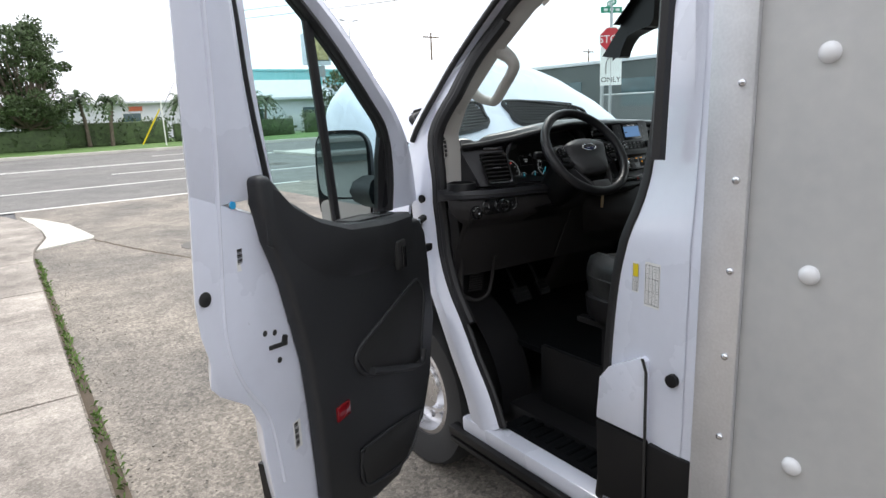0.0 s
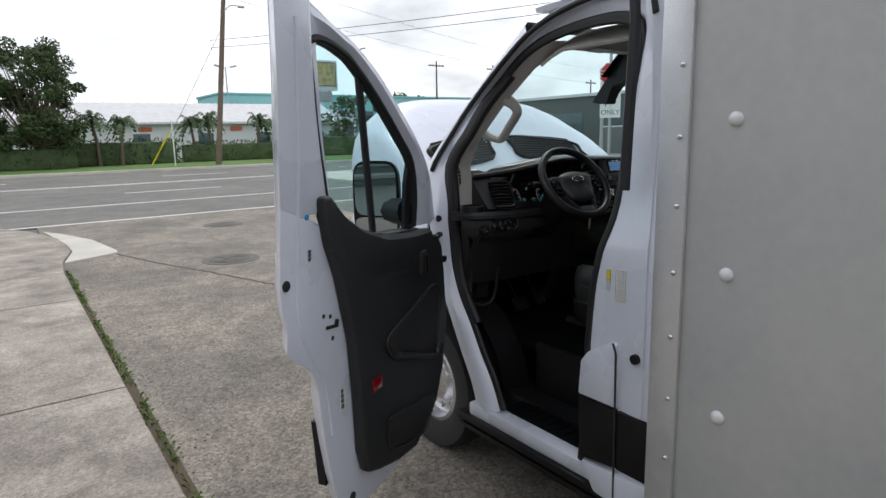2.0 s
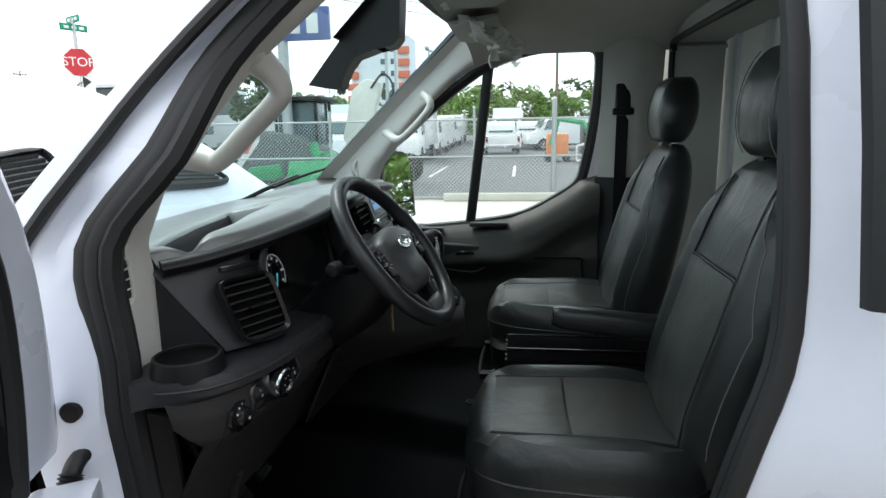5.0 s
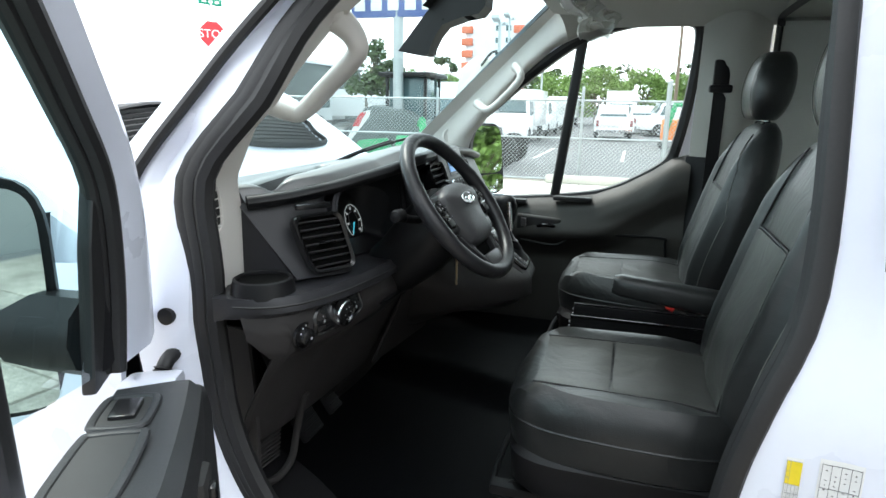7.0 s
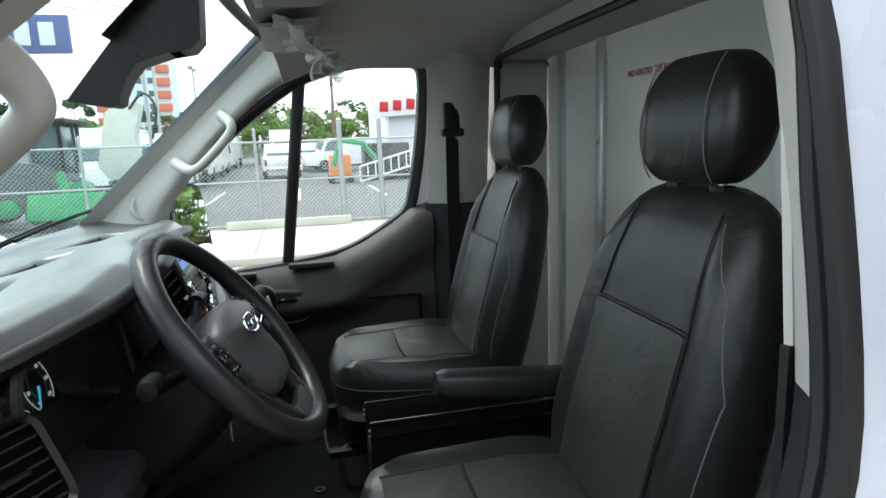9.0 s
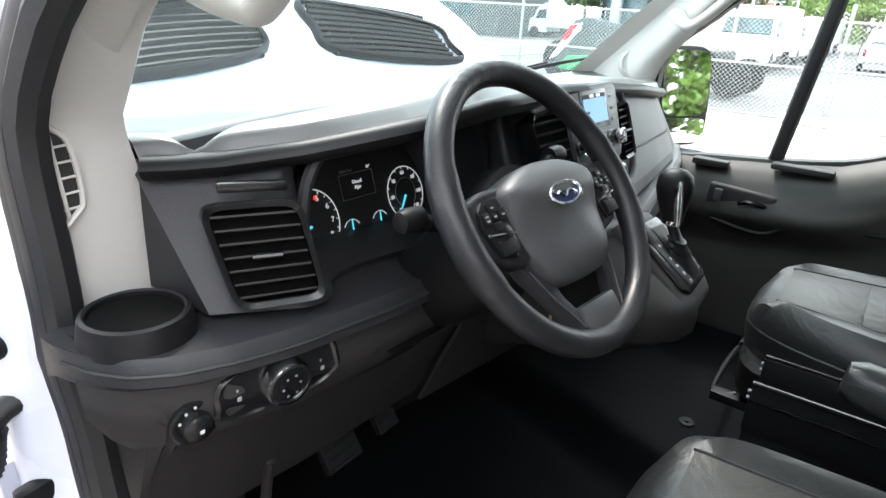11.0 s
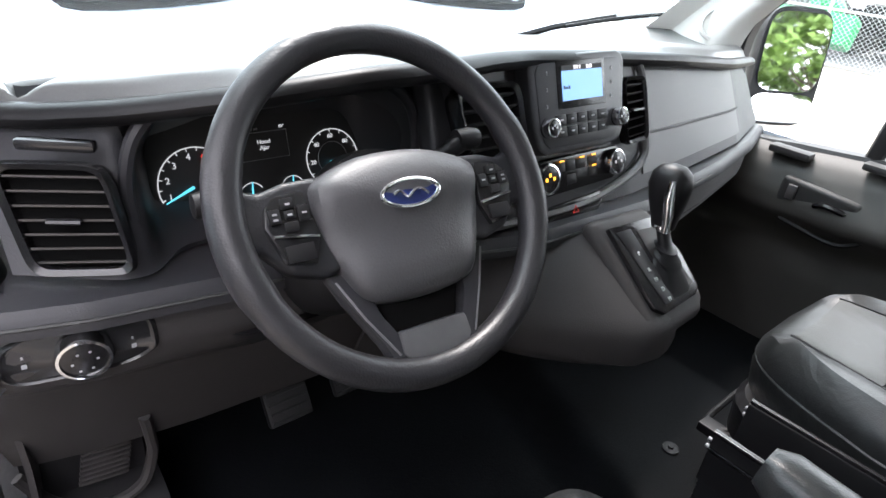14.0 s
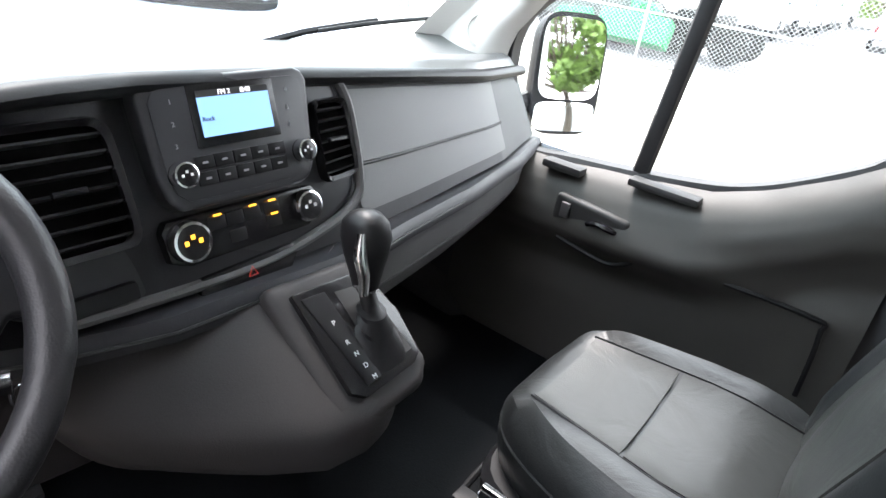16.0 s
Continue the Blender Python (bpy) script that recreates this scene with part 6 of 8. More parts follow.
for k in range(6):
    a = 2 * math.pi * k / 6
    box(b, lp(-0.813, 1.187) + NL * 0.0150 + Vector((0.012 * math.cos(a), -0.002, 0.012 * math.sin(a))), (0.0026, 0.001, 0.0018), 0.0)
part("switch_mark", b, GREYPRINT, swp)
for x in (-0.866, -0.766):
    b = B()
    box(b, lp(x, 1.184) + NL * 0.0036, (0.005, 0.001, 0.005), 0.0)
    box(b, lp(x, 1.193) + NL * 0.0036, (0.002, 0.001, 0.003), 0.0)
    part("switch_mark", b, GREYPRINT, swp)
b = B()
lathe(b, lp(-0.906, 1.166), NL, [(0.027, -0.002), (0.027, 0.004), (0.024, 0.005), (0.017, 0.004), (0.016, 0.015), (0.012, 0.018), (0.0, 0.0185)], 28)
part("mirror_knob", b, GLOSSBLACK, dash, "black mirror adjuster knob")
b = B()
for k in range(5):
    a = radians(30 + 30 * k)
    box(b, lp(-0.906, 1.166) + NL * 0.0075 + Vector((0.0215 * math.cos(a), 0, 0.0215 * math.sin(a))), (0.0026, 0.001, 0.0026), 0.0)
box(b, lp(-0.906, 1.166) + NL * 0.0205, (0.005, 0.001, 0.004), 0.0)
part("knob_marks", b, SILVERPRINT, dash)

# side vent in the pillar foot
loop = [(0.0, 1.456), (0.22, 1.450), (0.35, 1.432), (0.37, 1.380), (0.30, 1.362), (0.0, 1.350)]
b = B()
# Black face for the shade behind the demister slats.
b.faces.new([b.verts.new(foot(u, z) + Vector((-0.001, -0.003, 0))) for u, z in loop])
demist = part("demister_vent", b, INK, dash, "light grey slatted demister vent")
b = B()
tube(b, smooth_path([foot(u, z) + Vector((-0.001, -0.004, 0)) for u, z in loop], 5, closed=True), 0.0042, 8, closed=True, flat=0.8)
part("vent_frame", b, PILLAR, demist)
for k in range(5):
    b = B()
    z = 1.365 + 0.0165 * k
    tube(b, [foot(0.0, z) + Vector((-0.001, -0.0045, 0)), foot(0.355, z + 0.003) + Vector((-0.001, -0.0045, 0))], 0.0014, 6)
    part("slat", b, PILLAR, demist)
b = B()
tube(b, [foot(0.19, 1.358) + Vector((-0.001, -0.006, 0)), foot(0.15, 1.451) + Vector((-0.001, -0.006, 0))], 0.0022, 6)
part("vent_bar", b, PILLAR, demist)

# lower centre console with the shifter
b = B()
rings = []
for i in range(15):
    u = i / 14
    z = 1.205 - 0.205 * u
    yb = -0.335 - ramp(u, [0, 0.25, 0.6, 0.85, 1.0], [0.0, 0.085, 0.185, 0.19, 0.14])
    xl = ramp(u, [0, 0.5, 1.0], [-0.37, -0.35, -0.30])
    xr = ramp(u, [0, 0.3, 0.7, 0.9, 1.0], [0.125, 0.125, 0.108, 0.098, 0.085])
    ring = []
    for k in range(25):
        a = math.pi * k / 24
        x = xl + (xr - xl) * (1 - math.copysign(abs(math.cos(a)) ** 0.62, math.cos(a))) / 2
        push = ramp(x, [-0.37, -0.25, -0.15, -0.09], [0.62, 0.70, 0.90, 1.0])
        ring.append((x, -0.12 + (yb + 0.12) * math.sin(a) ** 0.40 * push, z + 0.05 * (1 - push) * u))
    rings.append(ring)
rings.append([(p[0], p[1] * 0.75, p[2] - 0.02) for p in rings[-1]])
rings.append([(p[0] * 0.9, p[1] * 0.3, 0.90) for p in rings[-2]])
rings.append([(p[0] * 0.9, p[1] * 0.1 + 0.1, 0.66) for p in rings[-3]])
loft(b, rings, caps=False, around=False)
part("lower_console", b, DASHLOW, dash, "grey lower console below the stack")
b = B()
sheet(b, lambda u, v: (-0.42 + 0.33 * u, -0.275 + 0.02 * u - 0.06 * v * u + 0.13 * v, 1.20 - 0.30 * v), 8, 8, 0.006)
part("knee_panel", b, DASHLOW, dash)

shifter = thing("gear_selector", (-0.03, -0.45, 1.1), "black gear selector with chrome-trimmed knob on its console", "gear lever")
GA, GB = Vector((0.036, -0.372, 1.204)), Vector((0.036, -0.496, 1.098))
GU = (GA - GB).normalized()
GN = Vector((0, -GU.z, GU.y)).normalized()
if GN.z < 0:
    GN = -GN


def G(x, h, d=0.0):
    return (GA + GB) / 2 + Vector((x, 0, 0)) + GU * h + GN * d


b = B()
plate(b, [G(x, h, -0.01) for x, h in [(-0.098, 0.080), (0.025, 0.075), (0.05, 0.0), (0.048, -0.07), (0.03, -0.080), (-0.07, -0.085), (-0.09, -0.07)]], GN * 0.018, 0.005)
part("gear_plate", b, GLOSSBLACK, shifter, "gloss black gear plate")
b = B()
plate(b, [G(x, h, -0.11) for x, h in [(-0.125, 0.105), (0.040, 0.10), (0.066, 0.0), (0.064, -0.085), (0.040, -0.115), (-0.085, -0.12), (-0.122, -0.09)]], GN * 0.109, 0.022, 4)
part("gear_console", b, DASHLOW, shifter, "grey plastic surround of the gear plate")
b = B()
plate(b, [G(x, h, 0.008) for x, h in [(-0.035, 0.06), (0.02, 0.055), (0.035, -0.06), (-0.025, -0.065)]], GN * 0.001, 0.0)
part("gear_slot", b, INK, shifter)
b = B()
plate(b, [G(x, h, 0.008) for x, h in [(-0.088, 0.068), (-0.05, 0.066), (-0.035, -0.07), (-0.062, -0.072)]], GN * 0.002, 0.0005)
part("gear_scale", b, BLACKPL, shifter)
RG = Matrix.Rotation(math.atan2(GU.z, GU.y), 4, "X")
for i, c in enumerate("PRNDM"):
    words("gear_letter", c, 0.010, Matrix.Translation(G(-0.062 + 0.004 * i, 0.022 - 0.019 * i - (0.012 if i else 0), 0.0106)) @ RG, SILVERPRINT, shifter)
b = B()
GP, GQ = G(-0.008, -0.035, 0.006), Vector((0.032, -0.422, 1.206))
loft(b, [[GP.lerp(GQ, h) + Vector((w * math.copysign(abs(math.cos(a)) ** q, math.cos(a)), 0, 0)) + GU * (w * 1.1 * math.copysign(abs(math.sin(a)) ** q, math.sin(a)) * (1 - h)) + Vector((0, w * h * math.sin(a), 0)) for a in (2 * math.pi * k / 24 for k in range(24))] for h, w, q in ((0.0, 0.036, 0.5), (0.12, 0.034, 0.6), (0.30, 0.024, 0.8), (0.40, 0.027, 0.9), (0.52, 0.020, 1), (0.62, 0.022, 1), (0.66, 0.014, 1), (1.0, 0.012, 1))])
part("boot", b, BLACKPL, shifter, "black pleated gaiter")
b = B()
rings = [superring(0, 0, h, w, d, 2.4, 20) for h, w, d in ((0.0, 0.016, 0.019), (0.02, 0.019, 0.024), (0.05, 0.026, 0.032), (0.075, 0.029, 0.036), (0.095, 0.027, 0.032), (0.106, 0.019, 0.021), (0.111, 0.006, 0.006))]
mk = Matrix.Translation((0.032, -0.422, 1.208)) @ Matrix.Rotation(radians(-6), 4, "X")
loft(b, [[mk @ Vector(p) for p in r] for r in rings])
part("knob", b, BLACKPL, shifter, "black gear knob")
b = B()
tube(b, [mk @ Vector((-0.020, -0.016, h)) for h in (0.0, 0.03)] + [mk @ Vector((-0.027, -0.016, 0.06)), mk @ Vector((-0.024, -0.016, 0.09))], [0.007, 0.009, 0.010, 0.006], 10)
lathe(b, mk @ Vector((0, 0, 0)), (0, 0, 1), [(0.016, -0.004), (0.018, 0.004), (0.016, 0.01)], 20)
part("knob_trim", b, CHROME, shifter, "chrome knob trim")

# ---- steering wheel ----
wheel = thing("steering_wheel", (-0.554, -0.30, 1.28), "black grained steering wheel with oval badge", "steering wheel")
WYAW, WT = radians(-4.5), radians(37)
WN = Vector((math.sin(WYAW) * math.cos(WT), -math.cos(WYAW) * math.cos(WT), math.sin(WT)))
WX = Vector((math.cos(WYAW), math.sin(WYAW), 0))
WU = WN.cross(WX)
WO = Vector((-0.532, -0.418, 1.372))


def Wp(x, h, d=0.0):
    return WO + WX * x + WU * h + WN * d


b = B()
tube(b, [Wp(0.1755 * math.cos(k), 0.1755 * math.sin(k)) for k in (2 * math.pi * i / 72 for i in range(72))], [0.0165 + 0.0015 * (abs(math.sin(2 * math.pi * i / 72)) < 0.4) for i in range(72)], 14, closed=True, up=tuple(WN))
part("rim", b, WHEELSKIN, wheel, "black grained rim")
b = B()
padlo = [(-0.097, 0.016), (-0.086, 0.034), (-0.045, 0.049), (0.0, 0.053), (0.045, 0.049), (0.088, 0.033), (0.099, 0.014), (0.090, -0.030), (0.070, -0.082), (0.046, -0.097), (0.0, -0.101), (-0.046, -0.097), (-0.070, -0.082), (-0.090, -0.030)]
cp = smooth_path([Vector((x, h, 0)) for x, h in padlo], 4, closed=True)


def pad_lift(p, d):
    """The pad's face: a dished lower half under a brow line."""
    return d + (0.004 * math.exp(-((p.y - 0.012) / 0.02) ** 2) - 0.005 * math.exp(-((p.y + 0.03) / 0.03) ** 2)) * (d > 0.01)


loft(b, [[Wp(p.x * s, p.y * s - 0.0, pad_lift(p * s, d)) for p in cp] for s, d in ((0.94, -0.045), (1.0, -0.014), (0.985, 0.002), (0.93, 0.011), (0.80, 0.017), (0.60, 0.021), (0.40, 0.023), (0.2, 0.024))])
part("airbag_pad", b, HUBSKIN, wheel, "grained black airbag pad")
b = B()
for sx in (-1, 1):
    box(b, Wp(sx * 0.068, 0.008, 0.0175), (0.010, 0.0012, 0.0022), 0.0004, (-53, 0, 0))
part("pad_marks", b, PITCH, wheel)
b = B()
ring = [Wp(0.033 * math.cos(k), 0.002 + 0.0135 * math.sin(k), 0.022) for k in (2 * math.pi * i / 40 for i in range(40))]
loft(b, [ring, [p + WN * 0.004 for p in ring]])
badge = part("badge", b, BLUE, wheel, "blue oval badge")
b = B()
tube(b, [p + WN * 0.004 for p in ring], 0.0022, 8, closed=True)
part("badge_rim", b, CHROME, badge, "chrome badge rim")
b = B()
tube(b, smooth_path([Wp(-0.020 + 0.008 * i, 0.002 + 0.004 * math.sin(i * 2.2), 0.0265) for i in range(6)], 5), 0.0014, 6)
part("badge_mark", b, CHROME, badge)
for sx in (-1, 1):
    b = B()
    sp = [(0.080, 0.038), (0.115, 0.037), (0.142, 0.030), (0.168, 0.040), (0.171, 0.0), (0.168, -0.030), (0.150, -0.024), (0.128, -0.050), (0.094, -0.060), (0.070, -0.052)]
    plate(b, [Wp(sx * x, h, -0.026) for x, h in sp], WN * 0.026, 0.008, 3)
    part("spoke", b, WHEELSKIN, wheel)
    b = B()
    pd = [(0.101, 0.026), (0.128, 0.024), (0.141, 0.014), (0.145, -0.004), (0.133, -0.040), (0.104, -0.046), (0.094, -0.020)]
    plate(b, [Wp(sx * x, h, -0.004) for x, h in pd], WN * 0.010, 0.004)
    pod_ob = part("button_pod", b, GLOSSBLACK, wheel)
    b = B()
    tube(b, [Wp(sx * 0.097, -0.020, 0.0072), Wp(sx * 0.118, -0.017, 0.0085), Wp(sx * 0.139, -0.014, 0.0072)], 0.0016, 6)
    part("pod_trim", b, CHROME, pod_ob, "chrome trim line")
    for x, h, w, v in ((0.106, 0.004, 0.011, 0.015), (0.120, 0.015, 0.013, 0.010), (0.120, 0.004, 0.009, 0.008), (0.120, -0.007, 0.013, 0.009), (0.134, 0.004, 0.011, 0.014), (0.118, -0.032, 0.028, 0.016)):
        b = B()
        plate(b, [Wp(sx * (x + w / 2 * i), h + v / 2 * j, 0.005) for i, j in ((-1, -1), (1, -1), (1, 1), (-1, 1))], WN * 0.0035, 0.0012)
        part("key", b, BLACKPL, pod_ob)
    b = B()
    for x, h in ((0.106, 0.004), (0.120, 0.014), (0.120, 0.004), (0.134, 0.006), (0.134, 0.001)):
        plate(b, [Wp(sx * x + 0.0022 * i, h + 0.0009 * j, 0.0086) for i, j in ((-1, -1), (1, -1), (1, 1), (-1, 1))], WN * 0.0006, 0.0)
    part("pod_marks", b, GREYPRINT, pod_ob)
    b = B()
    leg = [(0.060, -0.058), (0.094, -0.058), (0.082, -0.088), (0.056, -0.140), (0.049, -0.170), (0.026, -0.172), (0.028, -0.150), (0.050, -0.108)]
    plate(b, [Wp(sx * x, h, -0.030 + 0.10 * max(0, -0.06 - h)) for x, h in leg], WN * 0.022, 0.005, 2)
    part("lower_spoke", b, DASH, wheel)
    b = B()
    tube(b, [Wp(sx * x, h, d) for x, h, d in ((0.088, -0.066, -0.006), (0.070, -0.106, -0.002), (0.046, -0.150, 0.004))], 0.0012, 5)
    part("spoke_edge", b, SATIN, wheel)
b = B()
plate(b, [Wp(x, h, -0.012) for x, h in ((-0.040, -0.128), (0.040, -0.128), (0.042, -0.150), (0.032, -0.164), (-0.032, -0.164), (-0.042, -0.150))], WN * 0.016, 0.005)
part("lower_trim", b, SATIN, wheel, "satin dark metal lower trim")
# Near-black plate for the shade between the lower spokes.
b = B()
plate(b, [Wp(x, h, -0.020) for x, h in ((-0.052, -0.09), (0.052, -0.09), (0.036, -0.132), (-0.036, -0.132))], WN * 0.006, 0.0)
part("spoke_shade", b, PITCH, wheel)
b = B()
loft(b, [[Wp(r * math.cos(k), r * 0.95 * math.sin(k) - off, d) for k in (2 * math.pi * i / 24 for i in range(24))] for r, d, off in ((0.070, -0.035, 0.0), (0.082, -0.06, 0.005), (0.085, -0.13, 0.02), (0.075, -0.21, 0.03), (0.07, -0.25, 0.03))])
part("column_shroud", b, BLACKPL, wheel, "black steering column shroud")


def stalk(keys, name):
    b = B()
    tube(b, smooth_path([Wp(*k) for k in keys], 6), [0.009] * 6 + [0.010] * 6 + [0.012] * (6 * (len(keys) - 3) + 1), 10)
    lathe(b, Wp(*keys[-1]), WX if keys[-1][0] > 0 else -WX, [(0.013, -0.02), (0.0145, 0.0), (0.012, 0.012), (0.004, 0.014)], 16)
    part(name, b, BLACKPL, wheel, "black control stalk")


stalk([(-0.07, 0.015, -0.07), (-0.12, 0.026, -0.07), (-0.15, 0.034, -0.066), (-0.172, 0.040, -0.064)], "indicator_stalk")
stalk([(0.06, 0.035, -0.07), (0.10, 0.050, -0.068), (0.13, 0.062, -0.064), (0.155, 0.070, -0.060)], "wiper_stalk")
keys_t = thing("car_keys", (-0.40, -0.37, 1.2), "metal ignition key with a tan tag", "keys")
b = B()
cyl(b, (-0.46, -0.335, 1.236), (-0.418, -0.352, 1.236), 0.013, 0.012, 16)
box(b, (-0.395, -0.360, 1.231), (0.046, 0.012, 0.014), 0.005, (0, 0, -18))
key = part("key", b, BLACKPL, keys_t, "black key head")
b = B()
box(b, (-0.396, -0.361, 1.241), (0.050, 0.015, 0.013), 0.005, (0, 0, -18))
part("key_shell", b, STEEL, key, "bright metal key shell")
b = B()
tube(b, [(-0.368 + 0.007 * math.cos(k), -0.366, 1.214 + 0.013 * math.sin(k)) for k in (2 * math.pi * i / 16 for i in range(16))], 0.0014, 5, closed=True)
part("key_ring", b, STEEL, keys_t)
b = B()
box(b, (-0.370, -0.368, 1.167), (0.026, 0.004, 0.070), 0.003, (0, 10, 20))
tag = part("key_tag", b, TAGCARD, keys_t, "tan key tag with a red end")
b = B()
box(b, (-0.3745, -0.3705, 1.139), (0.020, 0.0015, 0.010), 0.0005, (0, 10, 20))
part("tag_end", b, RED, tag)
# pedals
for x, z, w, nm in ((-0.43, 0.68, 0.10, "brake_pedal"), (-0.29, 0.69, 0.065, "throttle_pedal")):
    p = thing(nm, (x, 0.08, 0.64), "black rubber pedal with steel arm", "pedal", "pedals")
    b = B()
    box(b, (x, 0.055, z), (w, 0.02, 0.075), 0.006, (-35, 0, 0))
    for k in range(4):
        box(b, (x, 0.0445 + 0.0112 * (k - 1.5), z + 0.0072 + 0.016 * (k - 1.5)), (w * 0.86, 0.006, 0.006), 0.002, (-35, 0, 0))
    part("pedal_pad", b, RUBBER, p)
    b = B()
    tube(b, [(x, 0.07, z), (x - 0.01, 0.13, z + 0.1), (x - 0.02, 0.2, z + 0.26)], 0.009, 6)
    part("pedal_arm", b, BLACKPL, p)

# ---- seats ----


def seat(cx, name, label, arm, nose_w):
    t = thing(name, (cx, -0.80, 0.62), label, "seat", "cab seats")
    b = B()
    W, N = 0.235, 72

    def cush(u, v):
        k = 2 * math.pi * u
        px = math.copysign(abs(math.cos(k)) ** 0.5, math.cos(k))
        py = math.copysign(abs(math.sin(k)) ** 0.5, math.sin(k))
        return px, py
    rings = []
    for z, s, lift in ((0.895, 0.90, 0), (0.91, 0.97, 0), (0.955, 1.0, 0), (0.995, 0.995, 0.3), (1.018, 0.955, 0.8), (1.03, 0.86, 1.0), (1.032, 0.7, 1.0), (1.03, 0.45, 1), (1.028, 0.15, 1)):
        ring = []
        for i in range(N):
            px, py = cush(i / N, 0)
            y = -0.815 + 0.245 * py * s
            x = cx + W * px * s * ramp(y, [-0.84, -0.57], [1, nose_w])
            bol = 0.024 * math.exp(-((abs(px * s) - 0.78) / 0.16) ** 2) - 0.012 * math.exp(-(px * s / 0.5) ** 2)
            nose = -0.018 * max(0, (y + 0.64) / 0.07) ** 2 - 0.020 * max(0, -(y + 0.9) / 0.16)
            ring.append((x, y, z + lift * (bol + nose)))
        rings.append(ring)
    loft(b, rings)
    part("cushion", b, LEATHER, t, "black leather seat cushion")

    def on_cush(x, y):
        px = x / W
        return Vector((cx + x * ramp(y, [-0.84, -0.57], [1, nose_w]), y, 1.032 + 0.024 * math.exp(-((abs(px) - 0.78) / 0.16) ** 2) - 0.012 * math.exp(-(px / 0.5) ** 2) - 0.018 * max(0, (y + 0.64) / 0.07) ** 2 - 0.020 * max(0, -(y + 0.9) / 0.16)))
    b = B()
    sheet(b, lambda u, v: on_cush(-0.142 + 0.284 * u, -0.785 - 0.21 * v) + Vector((0, 0, 0.004 * math.sin(math.pi * u) * math.sin(math.pi * v) + 0.0015)), 10, 8, 0.004)
    part("cushion_insert", b, INSERT, t, "charcoal cushion insert")
    b = B()
    sheet(b, lambda u, v: on_cush(-0.142 + 0.284 * u, -0.628 - 0.150 * v) + Vector((0, 0, 0.005 * math.sin(math.pi * u) * math.sin(math.pi * v) + 0.001)), 10, 8, 0.004)
    part("cushion_front", b, INSERT, t)
    for sx in (-1, 1):
        b = B()
        tube(b, [on_cush(sx * 0.146, -0.625 - 0.41 * i / 14) + Vector((0, 0, 0.0025)) for i in range(15)], 0.0022, 5)
        part("seam", b, BLACKPL, t)
    b = B()
    N2 = 60
    tube(b, [(cx + W * 0.995 * ramp(-0.815 + 0.243 * math.copysign(abs(math.sin(k)) ** 0.5, math.sin(k)), [-0.84, -0.57], [1, nose_w]) * math.copysign(abs(math.cos(k)) ** 0.5, math.cos(k)), -0.815 + 0.243 * math.copysign(abs(math.sin(k)) ** 0.5, math.sin(k)), 0.975) for k in (2 * math.pi * i / N2 for i in range(N2))], 0.003, 5, closed=True)
    part("piping", b, LEATHER, t)
    # backrest
    b = B()
    rings = []
    for i in range(45):
        v = 1 - (1 - i / 44) ** 1.25
        z = 0.98 + 0.575 * v
        yc = -1.055 - 0.125 * v
        w = ramp(v, [0, 0.12, 0.3, 0.45, 0.6, 0.7, 0.8, 0.86, 0.91, 0.95, 0.98, 1.0], [0.205, 0.222, 0.229, 0.232, 0.229, 0.223, 0.210, 0.198, 0.182, 0.160, 0.133, 0.095])
        d = ramp(v, [0, 0.3, 0.55, 0.8, 0.9, 0.96, 1.0], [0.075, 0.075, 0.069, 0.058, 0.047, 0.035, 0.018])

        def warp(px, py):
            f = max(0, py)
            return f * (0.045 * math.exp(-((abs(px) - 0.80) / 0.17) ** 2) * ramp(v, [0, 0.2, 0.75, 1], [0.5, 1, 0.8, 0]) + 0.016 * math.exp(-((v - 0.22) / 0.18) ** 2) * math.exp(-(px / 0.5) ** 2))
        rings.append(superring(cx, yc, z, w, d, 3.2, 64, warp))
    loft(b, rings)
    part("backrest", b, LEATHER, t, "black leather backrest with side bolsters")

    def on_back(x, v):
        z = 0.98 + 0.575 * v
        w = ramp(v, [0, 0.12, 0.3, 0.45, 0.6, 0.7, 0.8, 0.86, 0.91, 0.95, 0.98, 1.0], [0.205, 0.222, 0.229, 0.232, 0.229, 0.223, 0.210, 0.198, 0.182, 0.160, 0.133, 0.095])
        d = ramp(v, [0, 0.3, 0.55, 0.8, 0.9, 0.96, 1.0], [0.075, 0.075, 0.069, 0.058, 0.047, 0.035, 0.018])
        px = x / w
        py = (max(0, 1 - abs(px) ** 3.2)) ** (1 / 3.2)
        f = 0.045 * math.exp(-((abs(px) - 0.80) / 0.17) ** 2) * ramp(v, [0, 0.2, 0.75, 1], [0.5, 1, 0.8, 0]) + 0.016 * math.exp(-((v - 0.22) / 0.18) ** 2) * math.exp(-(px / 0.5) ** 2)
        return Vector((cx + x, -1.055 - 0.125 * v + d * py + py * f, z))
    b = B()
    sheet(b, lambda u, v: on_back(-0.135 + 0.27 * u, 0.08 + 0.55 * v) + Vector((0, 0.003 + 0.006 * math.sin(math.pi * u) * math.sin(math.pi * v), 0)), 12, 14, 0.004)
    part("back_insert", b, INSERT, t, "charcoal backrest insert")
    b = B()
    tube(b, [on_back(-0.135 + 0.27 * k / 14, 0.637) + Vector((0, 0.004, 0)) for k in range(15)], 0.003, 6)
    part("cross_seam", b, BLACKPL, t)
    for sx in (-1, 1):
        b = B()
        tube(b, [on_back(sx * 0.139 * (1 - 0.18 * max(0, (k / 16 - 0.6) / 0.4)), 0.06 + 0.88 * k / 16) + Vector((0, 0.003, 0)) for k in range(17)], 0.002, 5)
        part("seam", b, BLACKPL, t)
        b = B()
